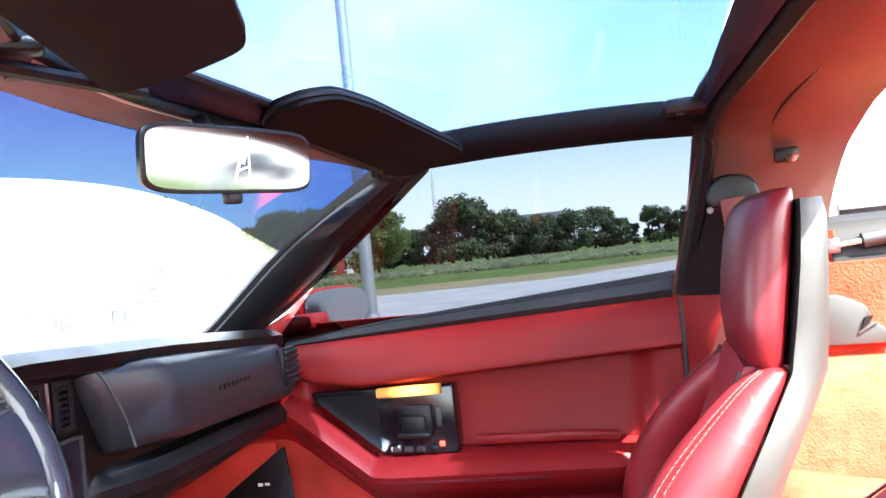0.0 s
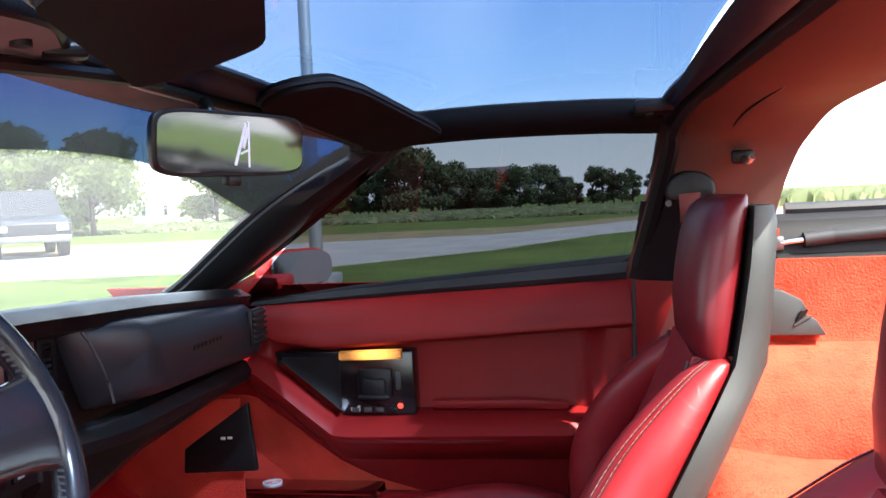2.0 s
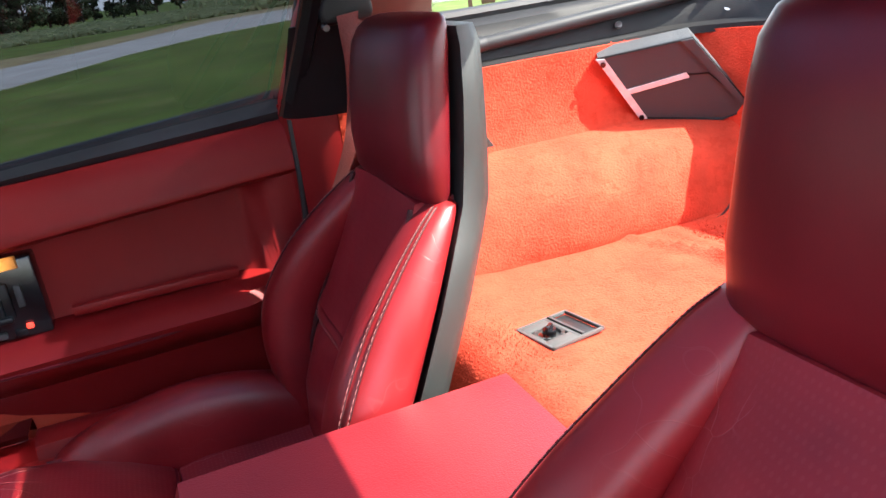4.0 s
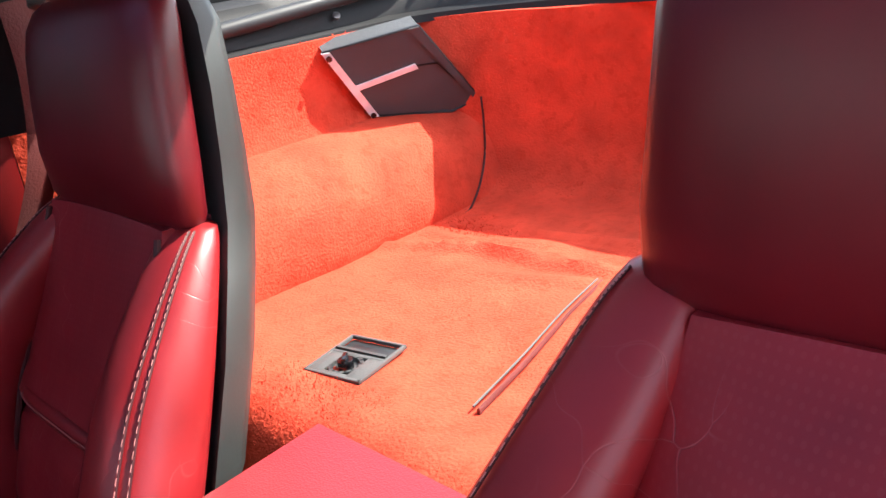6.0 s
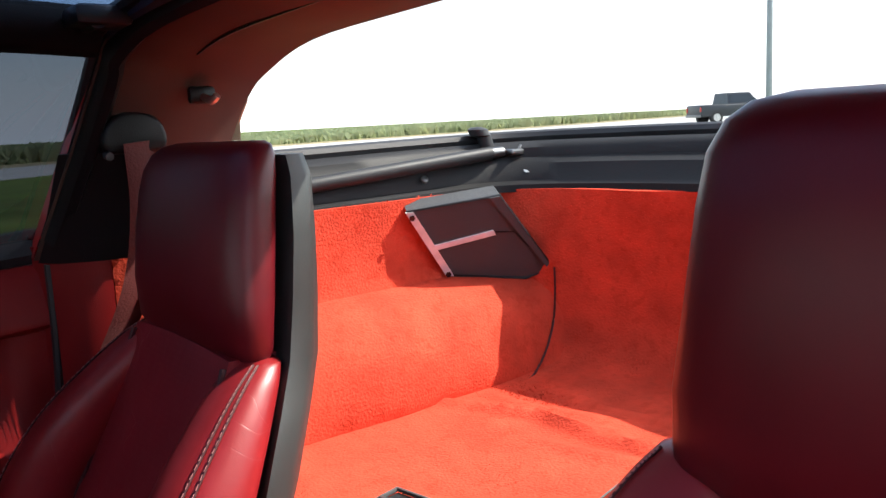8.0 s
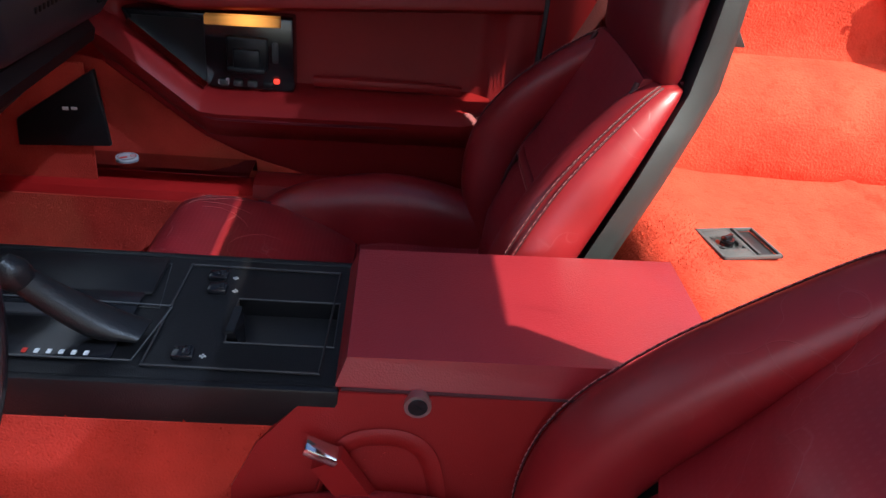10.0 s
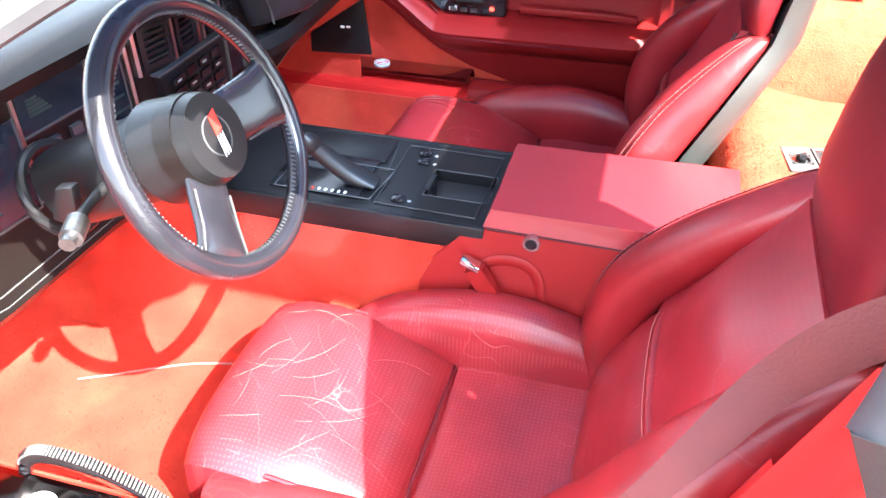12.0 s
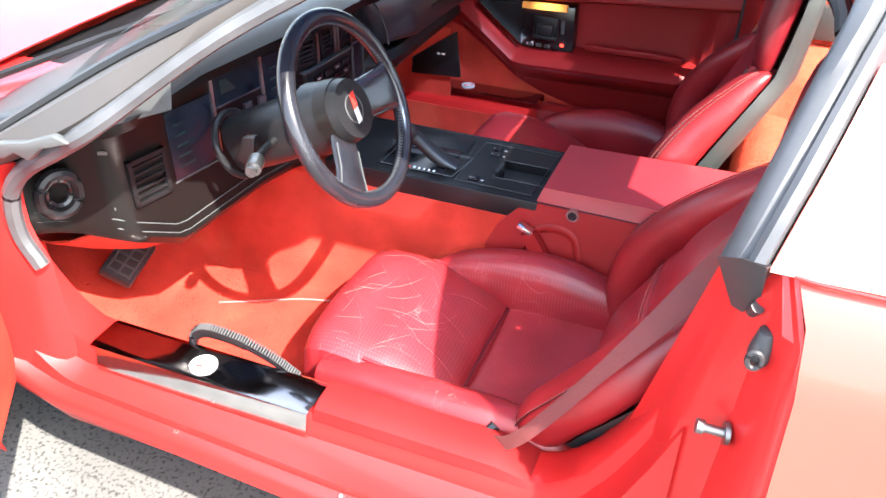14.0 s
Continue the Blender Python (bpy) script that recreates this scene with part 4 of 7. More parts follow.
# loose folds running across the floor: place, tilt, middle, reach, height
FOLDS = ((0.826, -0.16, 0.26, 0.24, 0.013), (0.846, 0.10, 0.06, 0.16, 0.009), (0.875, -0.10, 0.30, 0.14, 0.006), (0.792, -0.06, 0.14, 0.12, 0.006), (0.93, 0.08, 0.16, 0.20, 0.007), (0.90, -0.12, -0.04, 0.16, 0.006))
for row in rows:
    for p in row:
        p.z += 0.004 * (noise.noise(Vector((p.x * 9, p.y * 5, p.z * 9))))
        if p.z < 0.63 and p.x > 0.6:
            for fold_x, tilt, mid_y, reach, high in FOLDS:
                off = p.x - fold_x - tilt * (p.y - mid_y) - 0.012 * math.sin(p.y * 22 + fold_x * 40)
                p.z += high * math.exp(-(off / 0.011) ** 2) * max(0.0, 1 - ((p.y - mid_y) / reach) ** 2)
part("floor_carpet", sheet(rows, 0.006), CARPET, cargo)
HALF_SIDE = [(0.425, 0.596), (0.440, 0.606), (0.453, 0.632), (0.468, 0.680), (0.488, 0.722), (0.512, 0.746), (0.536, 0.756), (0.560, 0.762), (0.568, 0.785), (0.567, 0.83), (0.565, 0.870), (0.562, 0.902)]
for s in (1, -1):
    rows = []
    for x in np.linspace(0.41 if s > 0 else 0.52, 1.10, 40):
        row = []
        for k, (y, z) in enumerate(HALF_SIDE):
            belly = -0.020 * math.sin(math.pi * min(max((x - 0.45) / 0.62, 0), 1)) if 1 < k < 5 else 0
            pull = max(0.0, (x - 0.98) / 0.18) ** 2 * 0.045
            row.append(Vector((x, s * (y + belly - pull + 0.004 * noise.noise(Vector((x * 9, z * 12, s)))), z)))
        rows.append(row)
    part("side_carpet", sheet(rows, 0.005), CARPET, cargo)
    part("piping", tube(smooth_path([(1.064, s * 0.464, 0.768), (1.058, s * 0.459, 0.725), (1.045, s * 0.452, 0.680), (1.011, s * 0.438, 0.640), (0.970, s * 0.426, 0.612), (0.945, s * 0.420, 0.607)]), 0.0019, 6), SEAM, cargo)
    # carpet behind the seat beside the pillar
    part("pillar_carpet", sheet([[(0.40 + 0.16 * f + (0.10 if s < 0 else 0.0), s * (0.640 - 0.05 * f), z) for f in np.linspace(0, 1, 5)] for z in (0.45, 0.6, 0.75, 0.95)], 0.004), CARPET, cargo)

for s in (1, -1):
    clip = thing("belt_retractor", (0.56, s * 0.556, 0.78), "grey plastic belt retractor cover on the cargo carpet", "belt retractor", "belt retractors")
    cover = [(0.470, 0.780), (0.618, 0.780), (0.602, 0.806), (0.588, 0.812), (0.574, 0.800), (0.588, 0.824), (0.580, 0.838), (0.550, 0.854), (0.470, 0.858)]
    part("cover", prism(cover, "y", s * 0.535, s * 0.580, 0.004, 2), SHELL, clip)
    part("slot", prism([(0.572, 0.803), (0.584, 0.812), (0.590, 0.823), (0.578, 0.820)], "y", s * 0.531, s * 0.536, 0), BLACK, clip, "dark belt slot")
    part("slot_lip", tube([(0.568, s * 0.534, 0.797), (0.585, s * 0.533, 0.808), (0.594, s * 0.534, 0.811)], 0.0022, 6), GREY, clip)

# speaker grille in each rear corner
for s in (1, -1):
    tl, bl, knee, br, tr = (Vector((x, s * y, z)) for x, y, z in ((0.82, 0.543, 0.884), (0.905, 0.555, 0.769), (1.033, 0.502, 0.75), (1.073, 0.476, 0.764), (0.952, 0.472, 0.9)))
    up = (br - bl).cross(tl - bl).normalized()
    if up.x > 0:
        up = -up
    sp = thing("speaker_grille", tuple(bl), "black corner speaker grille with silver metal trim strips", "speaker", "rear speakers")

    def slab(points, lift, thick, bevel=0.002):
        low = [p + up * lift for p in points]
        return bevelled(loft([low, [p + up * thick for p in low]]), bevel)

    part("grille", slab([tl, bl, knee, br, tr], -0.035, 0.035), MESH, sp)
    a, b = (br - bl).normalized(), (tl - bl).normalized()
    part("edge_strip", slab([tl - a * 0.003, bl - a * 0.003, bl + a * 0.010, tl + a * 0.010], 0.000, 0.004, 0.001), SATIN, sp, "silver metal strip")
    mid, far, fold = bl.lerp(tl, 0.44), Vector((0.96, s * 0.497, 0.839)), Vector((0.99, s * 0.482, 0.837))
    part("cross_strip", slab([mid - b * 0.005, mid + b * 0.005, far + b * 0.005, far - b * 0.005], 0.001, 0.003, 0.001), SATIN, sp, "silver metal strip")
    part("seam", tube([far + up * 0.001, fold + up * 0.001, br + (tl - br) * 0.02 + up * 0.001], 0.0014, 5), BLACK, sp)
    edge_in = tr.lerp(tl, 0.12)
    part("rear_flap", slab([edge_in, br.lerp(bl, 0.05), br, tr], 0.000, 0.004, 0.001), MESH, sp)
    part("border", tube([tl, bl, knee, br, tr], 0.0025, 6, closed=True), BLACK, sp)
    for c in (tl, bl):
        q = c + a * 0.003 - (b * 0.008 if c is tl else -b * 0.008) + up * 0.008
        part("screw", rod(q, q + up * 0.003, 0.0045, 10), BLACK_GLOSS, sp)

# recessed tray in the cargo floor
tray = thing("floor_tray", (0.524, 0.192, 0.605), "grey plastic storage tray set into the cargo carpet", "storage tray")
tm = pose(0.525, 0.192, 0.6175, 0, 0, 10)


def on_tray(bm):
    bm.transform(tm)
    return bm


part("rim", on_tray(joined(box((-0.039, 0, 0.001), (0.004, 0.076, 0.005), 0.001), box((0.039, 0, 0.001), (0.004, 0.076, 0.005), 0.001), box((0, -0.036, 0.001), (0.082, 0.004, 0.005), 0.001), box((0, 0.036, 0.001), (0.082, 0.004, 0.005), 0.001))), GREY_PALE, tray)
part("lock_plate", on_tray(joined(box((-0.017, 0.026, 0.0), (0.042, 0.020, 0.006), 0.001), box((-0.017, -0.026, 0.0), (0.042, 0.020, 0.006), 0.001), box((-0.036, 0, 0.0), (0.006, 0.034, 0.006), 0.001), box((0.004, 0, 0.0), (0.006, 0.070, 0.006), 0.001))), GREY_PALE, tray)
part("lock_well", on_tray(joined(box((-0.016, 0, -0.003), (0.036, 0.036, 0.003), 0), *(box((-0.016 + 0.0165 * math.cos(a), 0.0165 * math.sin(a), 0.0), (0.010, 0.004, 0.0055), 0, (0, 0, math.degrees(a) + 90)) for a in np.linspace(0, math.tau, 14, endpoint=False)))), GREY, tray)
part("lock_knob", on_tray(joined(rod((-0.016, 0, -0.002), (-0.016, 0, 0.008), 0.0085, 16, bevel=0.002), box((-0.016, 0, 0.010), (0.016, 0.005, 0.006), 0.001, (0, 0, 30)))), BLACK_GLOSS, tray)
part("bin", on_tray(box((0.022, 0, -0.003), (0.032, 0.068, 0.003), 0.001)), RUBBER, tray)
part("bin_slope", on_tray(prism([(0.008, -0.002), (0.012, 0.005), (0.008, 0.005)], "y", -0.034, 0.034, 0)), GREY, tray)
part("strap_cord", tube(smooth_path([(0.515, 0.010, 0.620), (0.62, 0.035, 0.616), (0.72, 0.060, 0.614), (0.815, 0.078, 0.612)]), 0.0045, 6, flat=0.4), BELT, cargo, "thin strap lying on the cargo carpet")
part("strap_edge", tube(smooth_path([(0.515, 0.016, 0.624), (0.62, 0.041, 0.620), (0.72, 0.066, 0.618), (0.815, 0.084, 0.616)]), 0.0012, 6), GREY_PALE, cargo)


# ---- seats ----
def car_seat(s, label):
    """A bucket seat on side s: cushion, bolsters, reclined back, tall head section, grey shell."""
    c = s * 0.362
    ob = thing("bucket_seat", (0.0, c, 0.30), label, "car seat", "bucket seats")
    # cushion front, domed
    rings = []
    for x, top, half, low in ((-0.268, 0.430, 0.140, 0.36), (-0.262, 0.468, 0.154, 0.33), (-0.245, 0.491, 0.162, 0.32), (-0.215, 0.500, 0.166, 0.32), (-0.17, 0.500, 0.168, 0.32), (-0.10, 0.486, 0.168, 0.32), (-0.03, 0.456, 0.166, 0.32), (0.02, 0.428, 0.162, 0.32), (0.033, 0.408, 0.158, 0.32)):
        row = []
        for k in range(17):
            f = k / 8 - 1
            dome = 1 - abs(f) ** 6
            row.append((x + 0.010 * abs(f) ** 2, c + half * f, low + (top - low) * (0.84 + 0.16 * dome)))
        rings.append(row + [(x, c + half, low), (x, c - half, low)])
    part("cushion_front", loft(rings), LEATHER_HOLED, ob, "creased perforated thigh cushion")
    rings = []
    for x, top in ((0.030, 0.398), (0.040, 0.414), (0.08, 0.420), (0.16, 0.418), (0.23, 0.420), (0.31, 0.428)):
        row = [(x, c + 0.150 * (k / 6 - 1), top - 0.012 * (1 - abs(k / 6 - 1) ** 3)) for k in range(13)]
        rings.append(row + [(x, c + 0.150, 0.32), (x, c - 0.150, 0.32)])
    part("cushion_insert", loft(rings), LEATHER_HOLED, ob)
    # pale cracks in the thigh cushion
    rng = np.random.default_rng(21 if s < 0 else 22)
    tops = [(-0.262, 0.468), (-0.245, 0.491), (-0.215, 0.500), (-0.17, 0.500), (-0.10, 0.486), (-0.03, 0.456), (0.02, 0.428)]
    lines = []
    for k in range(38 if s < 0 else 16):
        x0, f0 = -0.24 + 0.20 * rng.uniform() ** 1.5, rng.uniform(-0.92, 0.85)
        a = rng.choice([0.5, 2.2, 1.5, 0.1]) + rng.normal(0, 0.3)
        size, turn = rng.uniform(0.03, 0.13), rng.normal(0, 0.5)
        pts = []
        for g in np.linspace(0, 1, 7):
            x, f = x0 + size * g * math.cos(a + turn * g), f0 + size * g * math.sin(a + turn * g) / 0.166
            if -0.255 < x < 0.015 and abs(f) < 0.95:
                pts.append(Vector((x + 0.010 * f * f, c + 0.167 * f, 0.32 + (lerp(tops, x) - 0.32) * (0.84 + 0.16 * (1 - abs(f) ** 6)) + 0.0002)))
        if len(pts) > 2:
            lines.append(tube(pts, [0.00030 * (0.4 + math.sin(math.pi * (m + 0.5) / len(pts))) * rng.uniform(0.6, 1.1) for m in range(len(pts))], 5, flat=0.5))
    part("cracked_grain", joined(*lines), CREASE, ob, "pale cracks in the leather", kind="stuff")
    for q in (1, -1):
        low = 0.030 if s < 0 and q < 0 else 0.0
        part("cushion_bolster", pillow([((-0.150 - 2 * low, c + q * 0.166, 0.400), 0.030, 0.048), ((-0.08 - low, c + q * 0.180, 0.420 - low * 0.6), 0.040, 0.072), ((0.04, c + q * 0.190, 0.428 - low), 0.046, 0.090), ((0.14, c + q * 0.190, 0.428 - low), 0.046, 0.088), ((0.235, c + q * 0.186, 0.418 - low), 0.044, 0.072), ((0.275, c + q * 0.180, 0.41 - low), 0.034, 0.055)], (0, 1, 0), (0, 0, 1), 24, 2.7), LEATHER_HOLED if q == -s else LEATHER, ob)
        if s < 0:
            # short pale cracks over the crest
            nicks = []
            for k in range(26):
                x0, a0 = rng.uniform(-0.06, 0.24), rng.uniform(0.9, 2.0)
                span, slant = rng.uniform(0.15, 0.5), rng.normal(0, 0.018)
                pts = []
                for g in np.linspace(0, 1, 6):
                    a, x = a0 + span * g, x0 + slant * g + 0.003 * math.sin(7 * g + k)
                    half, deep = lerp([(-0.08, 0.040), (0.04, 0.046), (0.14, 0.046), (0.235, 0.044), (0.26, 0.038)], x), lerp([(-0.08, 0.072), (0.04, 0.090), (0.14, 0.088), (0.235, 0.072), (0.26, 0.062)], x)
                    mid_y, mid_z = lerp([(-0.08, 0.180), (0.04, 0.190), (0.14, 0.190), (0.235, 0.186), (0.26, 0.182)], x), lerp([(-0.08, 0.420 - low * 0.6), (0.04, 0.428 - low), (0.14, 0.428 - low), (0.235, 0.418 - low), (0.26, 0.412 - low)], x)
                    pts.append(Vector((x, c + q * mid_y + half * math.copysign(abs(math.cos(a)) ** (2 / 2.7), math.cos(a)), mid_z + deep * math.sin(a) ** (2 / 2.7) + 0.0003)))
                nicks.append(tube(pts, [0.00032 * (0.4 + math.sin(math.pi * (m + 0.5) / 6)) for m in range(6)], 5, flat=0.6))
            part("cracked_grain", joined(*nicks), CREASE, ob, "pale cracks in the leather", kind="stuff")
        seam = smooth_path([(-0.05, c + q * 0.200, 0.485 - low * 1.3), (0.04, c + q * 0.208, 0.513 - low), (0.14, c + q * 0.208, 0.511 - low), (0.22, c + q * 0.202, 0.485 - low)])
        part("seam", tube(seam, 0.0014, 5), SEAM, ob)
        part("stitching", joined(*(rod(seam[m] + Vector((0, -q * 0.004, 0.0008)), seam[m].lerp(seam[m + 1], 0.6) + Vector((0, -q * 0.004, 0.0008)), 0.0006, 4) for m in range(len(seam) - 1))), THREAD, ob, kind="stuff")
        part("cushion_welt", tube(smooth_path([(-0.13, c + q * 0.160, 0.474), (-0.08, c + q * 0.160, 0.466), (0.0, c + q * 0.153, 0.438), (0.06, c + q * 0.149, 0.420), (0.22, c + q * 0.149, 0.424)]), 0.0035, 6), LEATHER_SHADED, ob)
    part("cross_seam", tube([(0.033, c - 0.15, 0.412), (0.034, c, 0.413), (0.033, c + 0.15, 0.412)], 0.003, 6), LEATHER_SHADED, ob)
    part("seat_base", box((0.0, c, 0.325), (0.48, 0.34, 0.05), 0.01), BLACK, ob)

    # back: the line where leather meets the shell, from the cushion to the top
    def edge(z):
        return lerp([(0.36, 0.195), (0.42, 0.218), (0.52, 0.264), (0.607, 0.310), (0.70, 0.363), (0.80, 0.424), (0.90, 0.444), (1.0, 0.457)], z) + lean(z)

    def lean(z):
        return 0.0 if s > 0 else 0.068 * min(max((z - 0.46) / 0.34, 0.0), 1.0)

    def insert_x(z):
        return lerp([(0.40, 0.236), (0.50, 0.254), (0.60, 0.290), (0.70, 0.336), (0.81, 0.378)], z) + lean(z)

    rows = []
    for z in np.linspace(0.36, 0.806, 30):
        puff = 0.014 * math.sin(math.pi * (z - 0.40) / 0.406) + 0.010 * math.exp(-((z - 0.50) / 0.05) ** 2)
        if s < 0:
            puff += 0.030 * math.exp(-((z - 0.715) / 0.065) ** 2)
        pinch = 0.012 * math.exp(-((z - 0.590) / 0.010) ** 2) - 0.008 * math.exp(-((z - 0.612) / 0.010) ** 2)
        wide = lerp([(0.40, 0.168), (0.52, 0.155), (0.62, 0.150), (0.80, 0.125)], z)
        row = [Vector((insert_x(z) - puff * (1 - abs(f) ** 3) + pinch, c + wide * f, z + 0.012 * (1 - f * f) * (z - 0.4))) for f in np.linspace(-1, 1, 15)]
        rows.append(row + [Vector((insert_x(z) + 0.06, c + wide, z)), Vector((insert_x(z) + 0.06, c - wide, z))])
    part("back_insert", loft(rows), LEATHER_BACK, ob, "quilted perforated backrest panel")
    roll = smooth_path([(insert_x(0.612) + 0.004, c - 0.142, 0.606), (insert_x(0.612) - 0.012, c - 0.09, 0.612), (insert_x(0.612) - 0.016, c, 0.616), (insert_x(0.612) - 0.012, c + 0.09, 0.612), (insert_x(0.612) + 0.004, c + 0.142, 0.606)])
    ridge = part("lumbar_ridge", tube(roll, 0.010, 12, flat=0.8), LEATHER, ob, "worn raised seam across the backrest")
    part("crack_line", tube([p + Vector((-0.0086, 0, 0.004)) for p in roll[3:-3]], 0.0007, 5), CREASE, ridge)
    for q in (1, -1):
        stations = []
        for z, fx, half, off in ((0.400, 0.235, 0.034, 0.172), (0.440, 0.222, 0.038, 0.174), (0.50, 0.204, 0.046, 0.188), (0.56, 0.204, 0.049, 0.196), (0.62, 0.222, 0.049, 0.194), (0.69, 0.266, 0.046, 0.174), (0.745, 0.318, 0.041, 0.152), (0.785, 0.364, 0.034, 0.134), (0.802, 0.390, 0.026, 0.126)):
            if s < 0 and q > 0:
                off += lerp([(0.62, 0.0), (0.69, 0.008), (0.745, 0.015), (0.785, 0.024), (0.802, 0.028)], z)
                z += 0.016 * max(0.0, (z - 0.70) / 0.10)
            if s < 0 and q < 0:
                fx -= 0.075 * max(0.0, (0.60 - z) / 0.16)
            fx += lean(z)
            back = max(edge(z), fx + 0.085 if z < 0.6 else 0)
            stations.append(((0.5 * (fx + back), c + q * off, z), half, 0.5 * (back - fx)))
        side = part("back_bolster", pillow(stations, (0, 1, 0), (1, 0, -0.12), 28, 2.4, cap=0.5), LEATHER, ob)
        # double seam along the ridge, with pale stitches
        for k, (across, ahead) in enumerate(((0.70, 0.87), (0.86, 0.72))[:2 if s > 0 else 1]):
            line = smooth_path([Vector(p) + Vector((-deep * ahead, q * half * across, 0.12 * deep * ahead)) for p, half, deep in stations[1:]], 9)
            part("seam", tube(line, 0.0012, 5), SEAM, side)
            if k == 0 or s > 0:
                part("stitching", joined(*(rod(line[m] + Vector((-0.0012, 0, 0.0004)), line[m].lerp(line[m + 1], 0.62) + Vector((-0.0012, 0, 0.0004)), 0.0006, 4) for m in range(0, len(line) - 1))), THREAD, side, kind="stuff")
        if s < 0:
            continue
        valley = [Vector((insert_x(z) - 0.003, c + q * (lerp([(0.40, 0.168), (0.52, 0.155), (0.62, 0.150), (0.80, 0.125)], z) - 0.002), z)) for z in np.linspace(0.46, 0.80, 14)]
        part("valley_seam", tube(valley, 0.0035, 6), SEAM, ob)
    # head section
    rings = []
    for z, fx, half, mid_y in ((0.796, 0.405, 0.110, 0.0), (0.800, 0.384, 0.138, 0.0), (0.815, 0.374, 0.147, 0.0), (0.86, 0.371, 0.147, 0.002), (0.91, 0.376, 0.142, 0.004), (0.955, 0.384, 0.139, 0.005), (0.982, 0.392, 0.136, 0.005), (0.998, 0.402, 0.129, 0.005), (1.007, 0.414, 0.118, 0.005), (1.011, 0.428, 0.098, 0.005)):
        fx += lean(z)
        back = edge(z) + 0.002
        if s < 0:
            half *= lerp([(0.80, 1.03), (0.90, 1.04), (1.01, 1.05)], z)
            mid_y = -0.014
            z += 0.016 * max(0.0, (z - 0.86) / 0.15)
        rings.append(ring((0.5 * (fx + back), c + s * mid_y, z), half, 0.5 * (back - fx), (0, 1, 0), (1, 0, 0), 36, 3.2))
    part("head_section", loft(rings), LEATHER_SHADED, ob, "tall smooth leather head section, shade put into its colour")
    # hard grey shell behind the leather
    rings = []
    for z, half, deep in ((0.36, 0.175, 0.045), (0.42, 0.190, 0.046), (0.52, 0.220, 0.046), (0.607, 0.234, 0.046), (0.70, 0.206, 0.044), (0.76, 0.176, 0.042), (0.80, 0.154, 0.040), (0.86, 0.148, 0.036), (0.92, 0.140, 0.032), (0.975, 0.130, 0.030), (0.996, 0.118, 0.026)):
        a = edge(z) + 0.001
        hollow_x = max(a, insert_x(z) + 0.045) if z < 0.78 else a
        rings.append([(a, c - half, z), (a + deep * 0.55, c - half * 0.985, z), (a + deep, c - half * 0.90, z), (max(a + deep * 1.15, insert_x(min(z, 0.8)) + 0.095), c, z), (a + deep, c + half * 0.90, z), (a + deep * 0.55, c + half * 0.985, z), (a, c + half, z), (hollow_x, c + half * 0.72, z), (hollow_x, c - half * 0.72, z)])
    part("back_shell", bevelled(loft(rings), 0.003), SHELL, ob, "dark grey plastic seat back shell", smooth=60)
    part("head_gap", box((0.415 + lean(0.8), c, 0.798), (0.03, 0.25, 0.016), 0.005), BLACK, ob)
    part("recline_lever", joined(rod((0.13, c + s * 0.235, 0.44), (0.13, c + s * 0.250, 0.442), 0.016, 16, bevel=0.003), box((0.105, c + s * 0.245, 0.452), (0.06, 0.012, 0.014), 0.004, (0, 12, 0))), BLACK_GLOSS, ob)
    part("seat_rail", joined(box((0.0, c - 0.12, 0.306), (0.50, 0.03, 0.016), 0.003), box((0.0, c + 0.12, 0.306), (0.50, 0.03, 0.016), 0.003)), STEEL, ob)
    return ob


car_seat(-1, "worn, creased dark red leather driver's bucket seat")
car_seat(1, "dark red leather passenger bucket seat with grey shell")

# ---- centre console ----
console = thing("center_console", (0.0, 0, 0.55), "centre console with black shifter panel and red padded lid", "center console")
part("side_band", joined(box((-0.185, -0.112, 0.580), (0.47, 0.010, 0.046), 0.003), box((-0.185, 0.112, 0.580), (0.47, 0.010, 0.046), 0.003)), BLACK, console)
bm = bmesh.new()
cut_x, cut_y = (-0.419, -0.065, 0.040, 0.049), (-0.109, -0.048, 0.030, 0.109)
spots = [[bm.verts.new((x, y, 0.601)) for y in cut_y] for x in cut_x]
plates = [bm.faces.new((spots[a][b], spots[a + 1][b], spots[a + 1][b + 1], spots[a][b + 1])) for a in range(3) for b in range(3) if (a, b) != (1, 1)]
moved = bmesh.ops.extrude_face_region(bm, geom=plates)["geom"]
bmesh.ops.translate(bm, vec=(0, 0, -0.022), verts=[v for v in moved if isinstance(v, bmesh.types.BMVert)])
bmesh.ops.recalc_face_normals(bm, faces=bm.faces)
part("top_plate", bm, BLACK, console, "glossy black shifter panel", smooth=20)
part("shift_plate", box((-0.235, -0.030, 0.6035), (0.150, 0.115, 0.005), 0.002), BLACK_GLOSS, console)
part("plate_border", tube([(-0.300, -0.090, 0.607), (-0.140, -0.090, 0.607), (-0.126, 0.000, 0.607), (-0.126, 0.002, 0.607), (-0.296, 0.006, 0.607)], 0.0010, 5, closed=True), SEAL, console)
part("shift_slot", box((-0.235, -0.015, 0.6065), (0.105, 0.016, 0.003), 0.001), RUBBER, console)
for k in range(6):
    part("gear_mark", box((-0.237 + 0.011 * k, -0.082, 0.6068), (0.004, 0.006, 0.001), 0), RED_INK if k == 0 else WHITE_INK, console)
part("storage_door", box((-0.240, 0.062, 0.604), (0.175, 0.072, 0.006), 0.003), BLACK, console)
part("panel_border", tube([(-0.132, -0.090, 0.6025), (0.030, -0.092, 0.6025), (0.036, 0.090, 0.6025), (-0.128, 0.092, 0.6025)], 0.0016, 5, closed=True), RUBBER, console)
